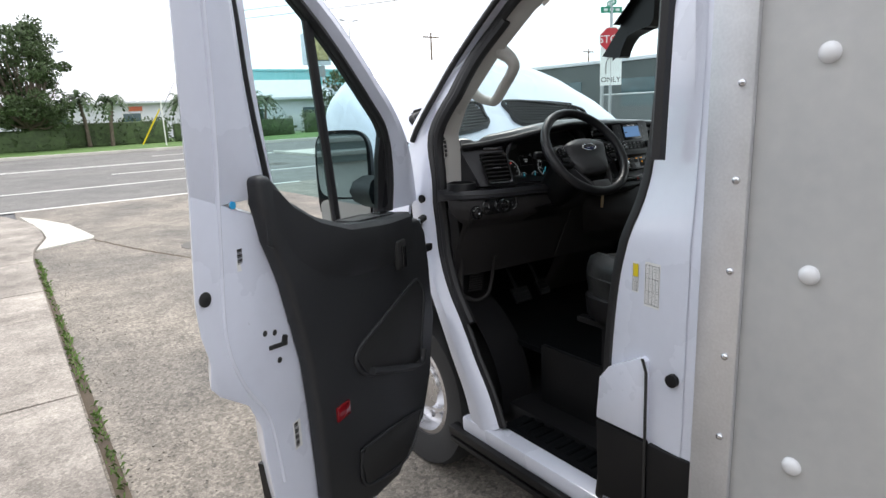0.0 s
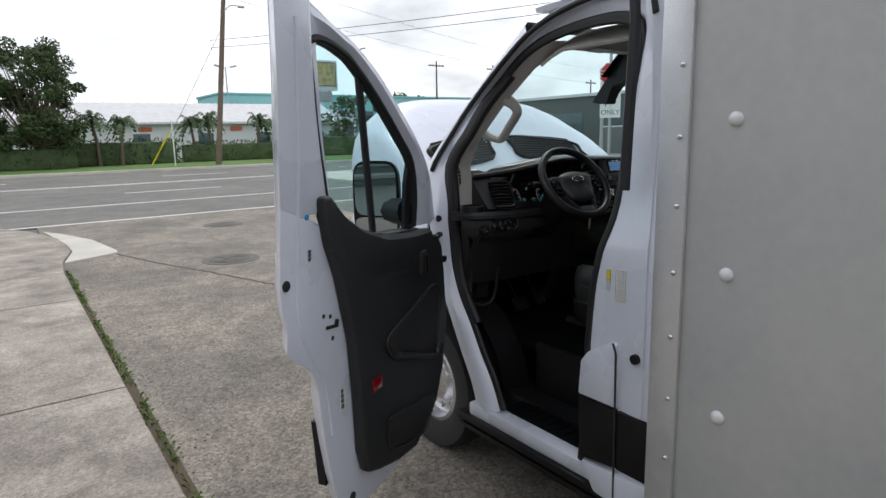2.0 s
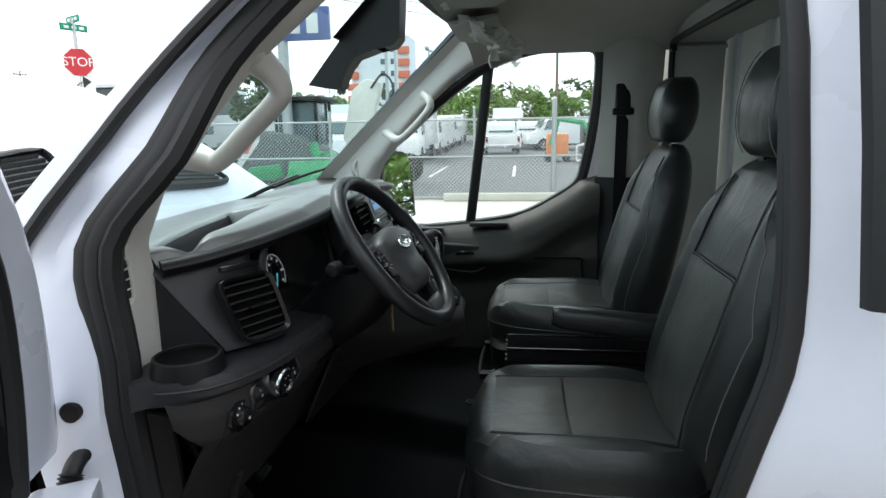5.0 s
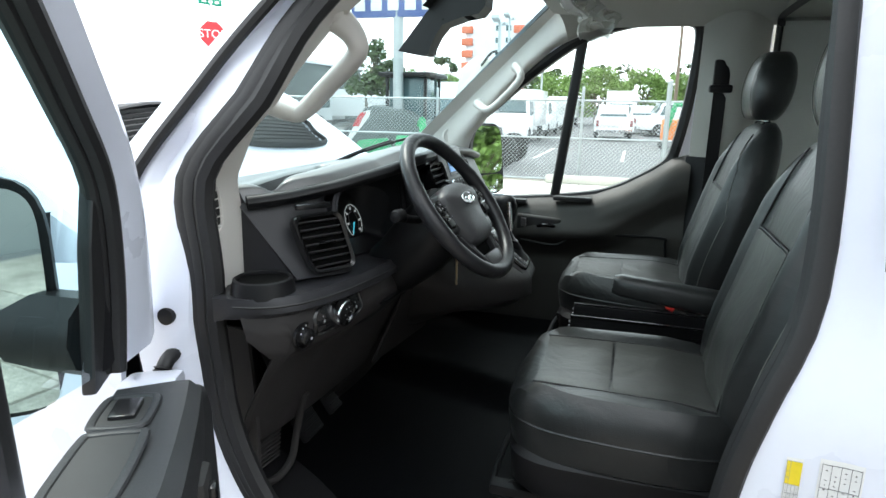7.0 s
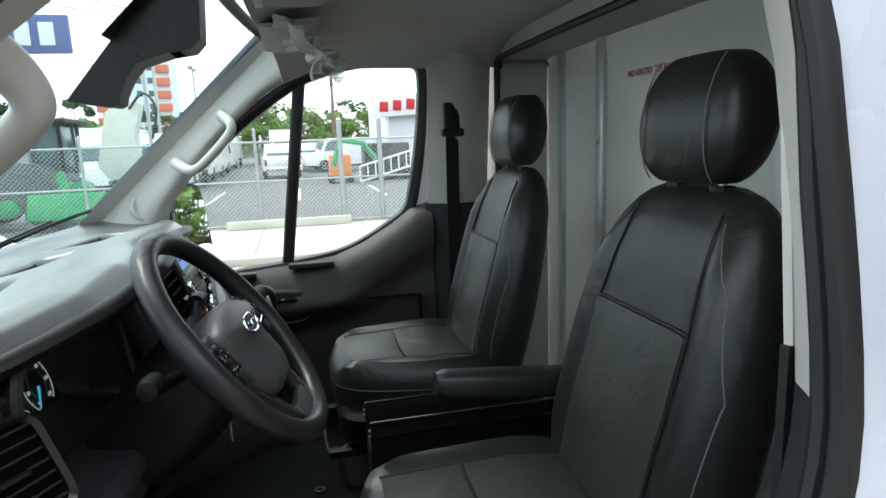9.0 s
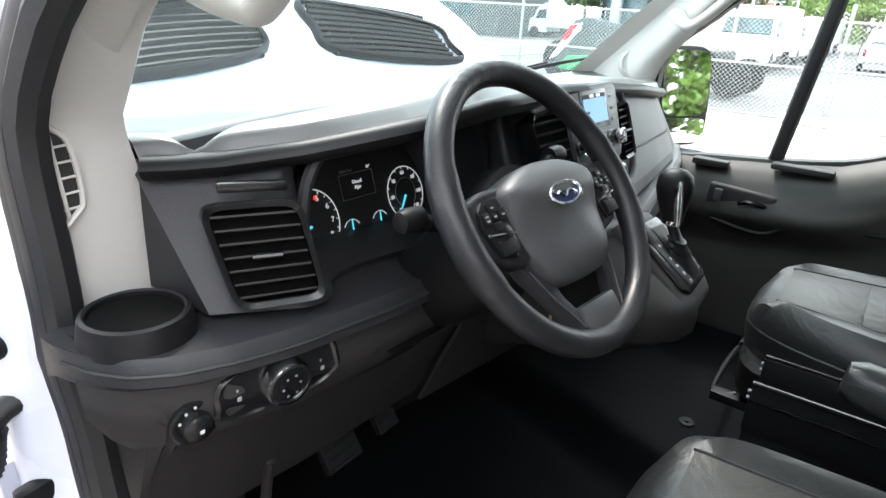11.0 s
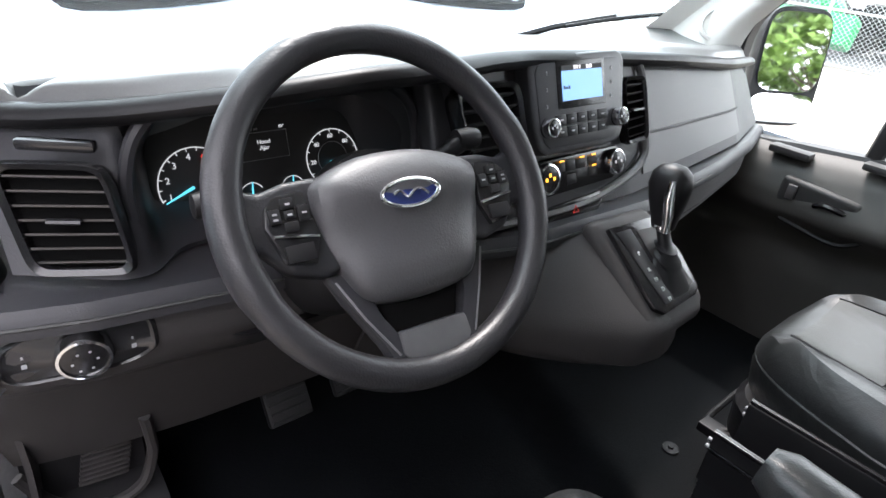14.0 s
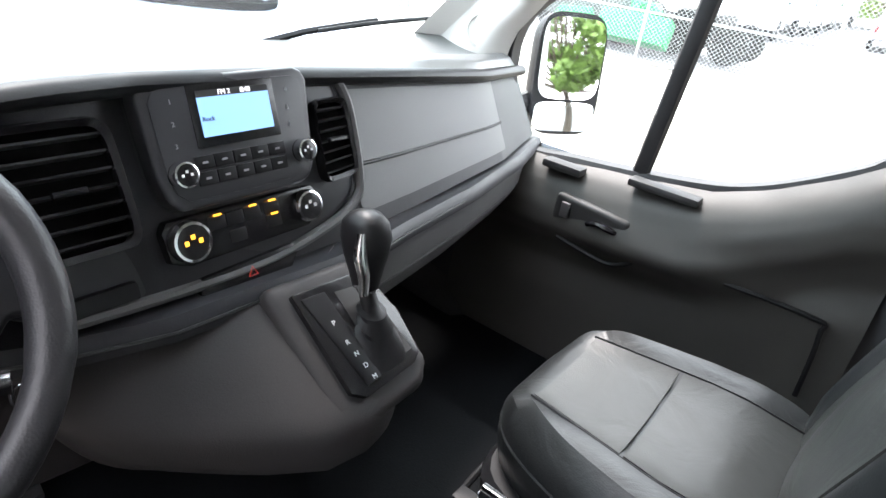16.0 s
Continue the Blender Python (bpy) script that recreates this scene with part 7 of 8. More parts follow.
        tube(b, [on_back(sx * ramp(k / 20, [0, 0.5, 0.8, 1], [0.205, 0.218, 0.19, 0.13]), 0.10 + 0.82 * k / 20) + Vector((0, 0.001, 0)) for k in range(21)], 0.0013, 5)
        part("stitching", b, STITCH, t, "grey stitching")
    # headrest
    b = B()
    rings = []
    for i in range(31):
        v = (1 - math.cos(math.pi * i / 30)) / 2
        q = math.sin(math.pi * (0.03 + 0.94 * v)) ** 0.26
        rings.append(superring(cx, -1.165 - 0.02 * v, 1.562 + 0.202 * v, 0.140 * q * (1 - 0.10 * v), 0.062 * q, 3.4, 60))
    loft(b, rings)
    part("headrest", b, LEATHER, t, "black leather headrest")
    for sx in (-1, 1):
        b = B()
        tube(b, [(cx + sx * 0.085, -1.165 - 0.02 * k / 12 + 0.066 * math.sin(math.pi * (0.06 + 0.88 * k / 12)) ** 0.35 * 0.93, 1.565 + 0.197 * k / 12) for k in range(13)], 0.0012, 5)
        part("stitching", b, STITCH, t)
        b = B()
        cyl(b, (cx + sx * 0.06, -1.17, 1.52), (cx + sx * 0.06, -1.17, 1.59), 0.007, n=12)
        part("headrest_post", b, CHROME, t, "bright headrest post")
        b = B()
        box(b, (cx + sx * 0.06, -1.17, 1.552), (0.036, 0.026, 0.014), 0.005)
        part("post_collar", b, BLACKPL, t)
    # base
    b = B()
    loft(b, [superring(cx, -0.83, z, w, d, 5, 28) for z, w, d in ((0.80, 0.19, 0.22), (0.83, 0.215, 0.245), (0.90, 0.222, 0.25), (0.915, 0.21, 0.24))])
    part("seat_base", b, BLACKPL, t, "black plastic seat base")
    b = B()
    box(b, (cx, -0.86, 0.71), (0.34, 0.40, 0.20), 0.02)
    part("pedestal", b, BLACKPL, t)
    for sx in (-1, 1):
        b = B()
        box(b, (cx + sx * 0.15, -0.80, 0.79), (0.035, 0.50, 0.022), 0.004)
        part("slide_rail", b, BLACKPL, t, "dark steel seat rail")
    b = B()
    tube(b, smooth_path([(cx - 0.14, -0.60, 0.80), (cx - 0.13, -0.55, 0.78), (cx + 0.13, -0.55, 0.78), (cx + 0.14, -0.60, 0.80)], 5), 0.007, 8)
    part("slide_bar", b, BLACKPL, t)
    if arm:
        b = B()
        rings = [superring(0, 0, h, w, d, 3, 20) for h, w, d in ((0.0, 0.018, 0.022), (0.02, 0.030, 0.028), (0.15, 0.034, 0.03), (0.29, 0.034, 0.032), (0.33, 0.026, 0.028))]
        am = Matrix.Translation((-0.282, -0.765, 1.150)) @ Matrix.Rotation(radians(96), 4, "X")
        loft(b, [[am @ Vector(p) for p in r] for r in rings])
        part("armrest", b, LEATHER, t, "black leather folding armrest")
    return t


seat(-0.555, "driver_seat", "black leather driver's seat with charcoal inserts and armrest", True, 0.92)
seat(0.325, "passenger_seat", "black leather passenger seat with charcoal inserts", False, 0.74)
words("airbag_tag", "AIRBAG", 0.0085, Matrix(((0, 0, -1, -0.795), (0, 1, 0, -1.135), (1, 0, 0, 1.41), (0, 0, 0, 1))), SILVERPRINT, bpy.data.objects["driver_seat"], "small woven tag")
for x, y in ((-0.276, -0.945), (0.082, -0.945)):
    t = thing("belt_buckle", (x, y, 0.90), "black seat belt buckle with red button", "buckle", "belt buckles")
    b = B()
    box(b, (x, y - 0.01, 0.945), (0.030, 0.05, 0.075), 0.008, (25, 0, 0))
    part("buckle_body", b, BLACKPL, t)
    b = B()
    box(b, (x, y + 0.004, 0.984), (0.026, 0.036, 0.012), 0.004, (25, 0, 0))
    part("release_button", b, RED, t, "red release button")
    b = B()
    box(b, (x, y - 0.04, 0.86), (0.02, 0.04, 0.16), 0.004, (18, 0, 0))
    part("buckle_stem", b, BLACKPL, t)
bin_t = thing("centre_bin", (0.005, -0.90, 0.66), "black storage box with dark metal rails between the seats", "storage box")
b = B()
box(b, (0.005, -0.895, 0.76), (0.115, 0.50, 0.26), 0.012)
part("bin_body", b, BLACKPL, bin_t)
for x in (-0.054, 0.062):
    b = B()
    box(b, (x, -0.895, 0.92), (0.006, 0.50, 0.10), 0.001)
    part("bin_side", b, BLACKPL, bin_t)
for x in (-0.058, 0.066):
    b = B()
    box(b, (x, -0.895, 0.973), (0.009, 0.50, 0.008), 0.002)
    part("rail", b, GLOSSBLACK, bin_t, "dark metal rail")
    b = B()
    box(b, (x, -0.895, 0.938), (0.008, 0.50, 0.006), 0.001)
    part("lower_rail", b, GLOSSBLACK, bin_t)
    for k in range(2):
        b = B()
        lathe(b, (x, -0.643, 0.955 - 0.014 * k), (0, 1, 0), [(0.004, -0.003), (0.004, 0.002), (0.002, 0.003)], 10)
        part("bolt", b, SATIN, bin_t)

# ---- roof fittings ----
rv = thing("sensor_shroud", (0, -0.22, 1.80), "black plastic camera shroud with ribbed slots on the windscreen", "sensor cover")
b = B()
loft(b, [[(0.005 + k * w, y, z) for y, z, w in ((-0.072, 1.750, 0.034), (-0.118, 1.741, 0.036), (-0.160, 1.736, 0.036), (-0.172, 1.742, 0.036), (-0.176, 1.760, 0.036), (-0.192, 1.792, 0.038), (-0.215, 1.822, 0.044), (-0.275, 1.842, 0.046), (-0.325, 1.850, 0.046), (-0.345, 1.872, 0.046), (-0.352, 1.985, 0.050), (-0.27, 1.985, 0.040), (-0.17, 1.868, 0.036))] for k in (-1.0, -0.94, -0.80, 0.80, 0.94, 1.0)])
part("shroud_body", b, BLACKPL, rv)
# Slots are near-black bars that stand for their inner shade.
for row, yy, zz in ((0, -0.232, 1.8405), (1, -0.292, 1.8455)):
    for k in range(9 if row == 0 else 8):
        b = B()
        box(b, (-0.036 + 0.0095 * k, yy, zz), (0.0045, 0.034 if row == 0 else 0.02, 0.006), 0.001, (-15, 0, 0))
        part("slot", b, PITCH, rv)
b = B()
sheet(b, lambda u, v: (-0.07 + 0.14 * u, -0.165 - 0.115 * v, 1.872 + 0.115 * v), 4, 4, 0.002)
part("dotted_band", b, BLACKPL, rv)


def visor(cx, name):
    t = thing(name, (cx, -0.47, 1.96), "grey sun visor folded against the roof, with paper labels", "sun visor", "sun visors")
    b = B()
    rings = []
    for i in range(7):
        v = i / 6
        q = 0.008 + 0.010 * math.sin(math.pi * v)
        y = -0.45 - 0.16 * v
        z = 1.955 + 0.020 * v
        rings.append([(cx - 0.20, y, z), (cx + 0.20, y, z), (cx + 0.205, y, z - q), (cx + 0.19, y, z - 1.6 * q), (cx - 0.19, y, z - 1.6 * q), (cx - 0.205, y, z - q)])
    loft(b, rings)
    part("visor_panel", b, LINER, t)
    for k, x in ((0, cx - 0.06), (1, cx + 0.07)):
        b = B()
        box(b, (x, -0.535, 1.934), (0.10, 0.04 if k else 0.055, 0.003), 0.0, (-7, 0, 0))
        part("label", b, PAPER, t, "pale paper label")
    return t


visor(-0.46, "sun_visor")
visor(0.46, "sun_visor")
oc = thing("overhead_console", (0, -0.52, 1.98), "grey overhead console with switches and pale buttons", "console")
b = B()
loft(b, [superring(0.02, -0.53, z, w, d, 4, 28) for z, w, d in ((2.01, 0.15, 0.12), (1.985, 0.145, 0.115), (1.972, 0.12, 0.09), (1.970, 0.05, 0.03))])
part("console_body", b, LINER, oc)
for x in (-0.05, 0.05, 0.10):
    b = B()
    box(b, (x, -0.46, 1.969), (0.04, 0.022, 0.008), 0.003)
    part("map_light", b, PAPER, oc)
bag = thing("plastic_bag", (0.40, -0.58, 1.88), "crumpled clear plastic film hanging from the visor", "plastic film")
b = B()


def bag_f(u, v):
    x = 0.16 + 0.52 * u
    w = 1 - abs(u * 2 - 1) ** 2
    z = 1.962 - 0.145 * v * (0.30 + 0.70 * w) + 0.030 * noise.noise((u * 7, v * 5, 1.0))
    y = -0.50 - 0.13 * u - 0.07 * v + 0.06 * noise.noise((u * 6, v * 6, 3.7))
    return (x, y, z)


sheet(b, bag_f, 40, 24)
part("film", b, PLASTICBAG, bag)

# ---- surroundings ----


def leaf_cloud(b, rng, centre, radius, count, size, flat=0.75):
    c = Vector(centre)
    for _ in range(count):
        d = Vector((rng.gauss(0, 1), rng.gauss(0, 1), rng.gauss(0, 1))).normalized() * radius * rng.uniform(0.35, 1.0) ** 0.6
        p = c + Vector((d.x, d.y, d.z * flat))
        u = Vector((rng.gauss(0, 1), rng.gauss(0, 1), rng.gauss(0, 0.6))).normalized()
        v = u.cross(Vector((rng.gauss(0, 1), rng.gauss(0, 1), rng.gauss(0, 1)))).normalized()
        s = size * rng.uniform(0.6, 1.3)
        b.faces.new([b.verts.new(q) for q in (p - u * s, p + v * s * 0.45, p + u * s, p - v * s * 0.45)])


def tree(x, y, h, spread, seed, material, label, trunk_h=None, leaf=0.16, blobs=26, per=70, z0=0.0, group="trees"):
    rng = random.Random(seed)
    t = thing("tree", (x, y, z0), label, "tree", group)
    b = B()
    th = trunk_h or h * 0.35
    top = Vector((x + rng.uniform(-0.3, 0.3), y, z0 + th))
    tube(b, smooth_path([(x, y, z0 - 0.1), (x + 0.05, y, z0 + th * 0.5), top], 4), [0.05 * h * (0.5 - 0.03 * i) for i in range(9)], 8)
    crown = B()
    for k in range(blobs):
        a, q = rng.uniform(0, 6.283), rng.random() ** 0.5
        zz = z0 + th + (h - th) * rng.uniform(0.02, 0.95)
        lim = spread * (1 - abs((zz - z0 - th) / (h - th) - 0.42) ** 1.6 * 1.3)
        p = Vector((x + math.cos(a) * lim * q, y + math.sin(a) * lim * q, zz))
        m = top.lerp(p, 0.5) + Vector((0, 0, -0.12 * (p - top).length))
        tube(b, [top, m, p], [0.011 * h, 0.006 * h, 0.002 * h], 5)
        leaf_cloud(crown, rng, p, spread * rng.uniform(0.16, 0.30), per, leaf)
    part("trunk", b, BARK, t)
    part("crown", crown, material, t, "leafy crown", angle=180)
    return t


def palm(x, y, h, seed, label="small palm with arching green fronds"):
    rng = random.Random(seed)
    t = thing("palm", (x, y, 0.1), label, "palm", "palms")
    b = B()
    top = Vector((x + rng.uniform(-0.3, 0.3), y, h * 0.66))
    tube(b, [(x, y, 0.05), Vector((x, y, h * 0.3)).lerp(top, 0.3), top], [0.13, 0.10, 0.08], 8)
    part("trunk", b, BARK, t)
    b = B()
    for k in range(26):
        a, rise = rng.uniform(0, 6.283), rng.uniform(0.35, 1.35)
        L = h * rng.uniform(0.34, 0.48)
        d = Vector((math.cos(a), math.sin(a), 0))
        spine = [top + d * L * s * (0.6 + 0.4 * (1 - rise)) + Vector((0, 0, L * (rise * 1.1 * s - (1.0 + 0.2 * rise) * s * s))) for s in (i / 8 for i in range(9))]
        side = Vector((-d.y, d.x, 0))
        for i in range(1, 9):
            for sg in (-1, 1):
                w = L * 0.13 * math.sin(math.pi * (0.15 + 0.8 * i / 9))
                p, q = spine[i - 1], spine[i]
                tip = (p + q) / 2 + side * sg * w + Vector((0, 0, -w * 0.7)) + d * w * 0.4
                b.faces.new([b.verts.new(v) for v in (p, q, tip)])
    part("fronds", b, PALM, t, angle=180)


def hedge(x0, x1, y, z0, z1, seed, material=LEAF, depth=0.9, label="clipped dark green hedge along the verge"):
    rng = random.Random(seed)
    b = B()
    box(b, ((x0 + x1) / 2, y, (z0 + z1) / 2 - 0.1), (x1 - x0 - 0.4, depth - 0.3, z1 - z0 - 0.25), 0.1)
    n = int((x1 - x0) * (z1 - z0) * 120)
    for _ in range(n):
        p = Vector((rng.uniform(x0, x1), y + rng.uniform(-depth / 2, depth / 2), rng.uniform(z0, z1) + 0.12 * noise.noise((rng.uniform(x0, x1) * 0.8, 0, seed))))
        u = Vector((rng.gauss(0, 1), rng.gauss(0, 1), rng.gauss(0, 1))).normalized()
        v = u.cross(Vector((rng.gauss(0, 1), rng.gauss(0, 1), 1))).normalized()
        s = rng.uniform(0.06, 0.13)
        b.faces.new([b.verts.new(q) for q in (p - u * s, p + v * s * 0.6, p + u * s, p - v * s * 0.6)])
    return solid("hedge", b, material, label, "hedge", "hedges", angle=180)


# far side of the street
tree(-3.0, 41.0, 6.0, 1.9, 11, LEAF, "dark green spreading tree behind the hedge", 1.3, 0.10, 60, 300)
tree(-0.4, 40.5, 7.4, 2.4, 12, LEAF, "tall dark green tree behind the hedge", 1.5, 0.10, 90, 300)
tree(-9.5, 43.5, 5.6, 2.2, 13, LEAF, "dark green tree behind the hedge", 1.8, 0.15, 26, 60)
tree(-16.0, 43.0, 6.2, 2.4, 14, LEAF, "dark green tree behind the hedge", 1.8, 0.16, 26, 60)
palm(2.6, 42.0, 4.3, 1)
palm(3.8, 41.6, 4.0, 2)
palm(8.7, 43.2, 4.0, 3)
palm(9.8, 43.0, 4.3, 4)
palm(13.2, 43.0, 4.3, 5)
palm(14.6, 44.0, 3.8, 6)
hedge(-30, -7.6, 41.6, 0.1, 1.75, 21)
hedge(-7.0, 1.4, 40.6, 0.1, 1.55, 22)
hedge(-1.0, 7.5, 42.6, 0.1, 1.8, 23)
hedge(7.6, 16.5, 43.0, 0.1, 1.55, 24)
hedge(18, 36, 45.0, 0.1, 1.9, 25)
tree(22.5, 47.0, 5.0, 2.6, 31, LEAF, "low dark bushy tree on the verge", 0.9, 0.17, 26, 70)
tree(26.0, 46.0, 4.6, 2.4, 32, LEAF, "low dark bushy tree on the verge", 0.8, 0.17, 26, 70)

motel = thing("white_building", (0, 54, 0), "long white stucco building with a pale tiled roof", "building")
b = B()
box(b, (-4, 56.0, 1.55), (56, 7.0, 3.1), 0.03)
part("wall", b, STUCCO, motel)
b = B()
rows = 9
for j in range(rows):
    z0, y0 = 3.05 + 0.19 * j, 51.9 + 0.46 * j
    n = 190
    prof = [(-32.5 + 57 * i / n, y0, z0 + 0.06 + 0.045 * abs(math.sin(math.pi * i * 0.5))) for i in range(n + 1)]
    up = [(x, y + 0.50, z + 0.20) for x, y, z in prof]
    loft(b, [[(x, y, z - 0.05) for x, y, z in prof], prof, up], caps=False, around=False)
roof = part("roof", b, ROOFTILE, motel, "rows of pale barrel tiles", angle=60)
tagged(roof, kind="stuff")
b = B()
box(b, (-4, 52.3, 3.0), (57, 0.9, 0.12), 0.02)
part("eave", b, STUCCO, motel)
for i, x in enumerate(range(-28, 24, 5)):
    b = B()
    box(b, (x, 52.49, 1.7), (1.3, 0.05, 1.0), 0.01)
    w = part("window", b, GLASS_FAR, motel, "dark window")
    b = B()
    for dx in (-0.68, 0.68):
        box(b, (x + dx, 52.47, 1.7), (0.08, 0.08, 1.15), 0.01)
    box(b, (x, 52.46, 1.14), (1.5, 0.12, 0.08), 0.01)
    part("frame", b, FENCEPAINT, w)
for x in (7.3, 14.6):
    b = B()
    box(b, (x, 52.45, 2.55), (1.0, 0.05, 0.35), 0.01)
    part("wall_sign", b, CORAL, motel)


def block_building(name, c, s, material, label, floors=1, bays=6, roofm=None, turn=0, face="y"):
    t = thing(name, (c[0], c[1], 0), label, "building")
    b = B()
    box(b, (c[0], c[1], s[2] / 2), s, 0.05)
    part("wall", b, material, t)
    b = B()
    box(b, (c[0], c[1], s[2] + 0.12), (s[0] + 0.3, s[1] + 0.3, 0.24), 0.04)
    part("parapet", b, roofm or material, t)
    for f in range(floors):
        for k in range(bays):
            z = s[2] * (f + 0.5) / floors
            hgt, wid = s[2] / floors * 0.45, (s[0] if face == "y" else s[1]) / bays * 0.5
            b = B()
            if face == "y":
                box(b, (c[0] - s[0] / 2 + s[0] * (k + 0.5) / bays, c[1] - s[1] / 2 - 0.02, z), (wid, 0.08, hgt), 0.01)
            else:
                box(b, (c[0] - s[0] / 2 - 0.02, c[1] - s[1] / 2 + s[1] * (k + 0.5) / bays, z), (0.08, wid, hgt), 0.01)
            part("window", b, GLASS_FAR, t)
    return t


block_building("teal_building", (42, 80, 0), (44, 10, 7.0), TEAL, "low teal stucco shop building across the street", 1, 12)
block_building("white_shop", (27, 67, 0), (10, 8, 4.4), STUCCO, "small white shop with glass front", 1, 6)
block_building("dark_warehouse", (40, 32, 0), (12, 22, 4.2), DARKWALL, "long dark grey warehouse beyond the car park", 1, 3, STUCCO, face="x")
gb = thing("grey_building", (-11.5, -14, 0), "grey stucco building with a dark shuttered window beside the pavement", "building")
b = B()
box(b, (-11.5, -14.0, 2.7), (8.4, 31.0, 5.5), 0.04)
part("wall", b, SHADEWALL, gb)
b = B()
box(b, (-11.5, -14.0, 5.52), (8.8, 31.4, 0.22), 0.04)
part("parapet", b, STUCCO, gb)
for k in range(6):
    b = B()
    box(b, (-7.27, -27.0 + 5.0 * k, 1.75), (0.10, 1.8, 1.7), 0.02)
    w = part("shutter_window", b, DARKWALL, gb, "dark shuttered window")
    for q in range(9):
        b = B()
        box(b, (-7.20, -27.0 + 5.0 * k, 1.03 + 0.18 * q), (0.05, 1.66, 0.07), 0.01, (0, 25, 0))
        part("slat", b, GALV, w)
b = B()
for k in range(60):
    box(b, (17.5 + 0.16 * k, 46.5, 0.85), (0.05, 0.04, 1.5), 0.0)
box(b, (22.3, 46.5, 1.45), (9.7, 0.05, 0.07), 0.0)
box(b, (22.3, 46.5, 0.4), (9.7, 0.05, 0.07), 0.0)
solid("picket_fence", b, FENCEPAINT, "white metal picket fence", "fence", kind="stuff")


def pole(x, y, h, lean, label, arms=True, r=0.14):
    t = thing("utility_pole", (x, y, 0), label, "utility pole", "utility poles")
    b = B()
    tube(b, [(x, y, -0.1), (x + lean * 0.5, y, h * 0.5), (x + lean, y, h)], [r, r * 0.85, r * 0.65], 10)
    part("pole", b, TIMBER, t)
    if arms:
        b = B()
        box(b, (x + lean * 0.95, y, h * 0.95), (2.2, 0.12, 0.14), 0.01)
        part("crossarm", b, TIMBER, t)
        for dx in (-0.9, -0.45, 0.45, 0.9):
            b = B()
            lathe(b, (x + lean * 0.95 + dx, y, h * 0.95 + 0.07), (0, 0, 1), [(0.03, 0), (0.05, 0.05), (0.05, 0.09), (0.03, 0.14)], 10)
            part("insulator", b, GALV, t)
    return t


pole(8.16, 36.0, 12.6, 1.45, "leaning weathered timber utility pole", False, 0.17)
b = B()
tube(b, smooth_path([(9.15, 36, 8.9), (9.5, 35.6, 9.3), (9.9, 35.2, 9.25)], 5), 0.03, 8)
box(b, (10.0, 35.1, 9.2), (0.35, 0.22, 0.12), 0.03)
solid("street_light", b, GALV, "small grey street light on the pole", "street light")
b = B()
for z0, z1 in ((11.6, 10.6), (9.9, 8.6)):
    pts = [(9.2 + 60 * s, 36 + 24 * s, z0 + (z1 - z0) * s - 3.0 * s * (1 - s)) for s in (i / 14 for i in range(15))]
    tube(b, pts, 0.010, 4)
    pts = [(9.2 - 60 * s, 36 + 2 * s, z0 + 0.3 - 2.5 * s * (1 - s)) for s in (i / 14 for i in range(15))]
    tube(b, pts, 0.010, 4)
tube(b, [(9.0, 36, 8.0), (5.2, 38.5, 0.2)], 0.012, 4)
solid("overhead_wires", b, INK, "thin black overhead wires", "wires", kind="stuff")
b = B()
tube(b, [(5.0, 38.7, 0.2), (6.0, 37.8, 2.2)], 0.04, 6)
solid("guy_guard", b, YELLOW, "yellow guard on the pole's stay wire", "cable guard")
b = B()
box(b, (5.95, 37.0, 1.45), (0.07, 0.05, 2.7), 0.01)
solid("marker_post", b, FENCEPAINT, "slim white marker post on the verge", "post")
for x, y, h in ((69, 60, 9.0), (40, 58, 10.0), (52, 62, 10.5)):
    pole(x, y, h, 0.1, "distant timber utility pole")


def lamp_post(x, y, h, label="tall grey lamp post with twin heads"):
    t = thing("lamp_post", (x, y, 0), label, "lamp post", "lamp posts")
    b = B()
    tube(b, [(x, y, 0), (x, y, h)], [0.09, 0.06], 8)
    part("post", b, GALV, t)
    for s in (-1, 1):
        b = B()
        tube(b, [(x, y, h - 0.1), (x + s * 0.5, y, h + 0.1)], 0.03, 6)
        box(b, (x + s * 0.75, y, h + 0.1), (0.55, 0.3, 0.16), 0.03, (0, s * -12, 0))
        part("lamp_head", b, GALV, t)


lamp_post(3.0, 62, 7.6)
lamp_post(15.8, 58, 8.3)
lamp_post(29.2, 57, 10.6)
lamp_post(24.5, 4.9, 4.9)
lamp_post(33.0, 6.2, 6.2)
lamp_post(42.0, 5.6, 6.6)

sg = thing("pole_sign", (27, 60, 0), "tall roadside sign with a framed picture panel", "sign")
b = B()
box(b, (26.7, 60, 8.1), (2.9, 0.8, 3.1), 0.06)
part("cabinet", b, STUCCO, sg)
b = B()
box(b, (26.7, 59.57, 8.2), (2.3, 0.06, 2.4), 0.03)
part("picture_panel", b, SIGNYELL, sg, "brown and gold picture panel")
b = B()
for k in range(4):
    tube(b, [(25.5, 59.53, 7.0), (27.9, 59.53, 7.0), (27.9, 59.53, 9.4), (25.5, 59.53, 9.4)], 0.05, 4, closed=True)
part("panel_frame", b, INK, sg)
b = B()
box(b, (26.8, 60, 5.9), (1.4, 0.5, 1.1), 0.04)
part("lower_panel", b, GREYPRINT, sg)
b = B()
for dx in (-0.5, 0.5):
    box(b, (26.8 + dx, 60, 3.3), (0.25, 0.25, 6.6), 0.02)
part("posts", b, STUCCO, sg)

# signs at the corner
STX, STY = 11.2, 9.0
st = thing("stop_sign", (STX, STY, 0), "red stop sign over a white turn-only sign on one post", "road sign")
sign_m = pose(STX, STY, 0, 90, 0, -38)
b = B()
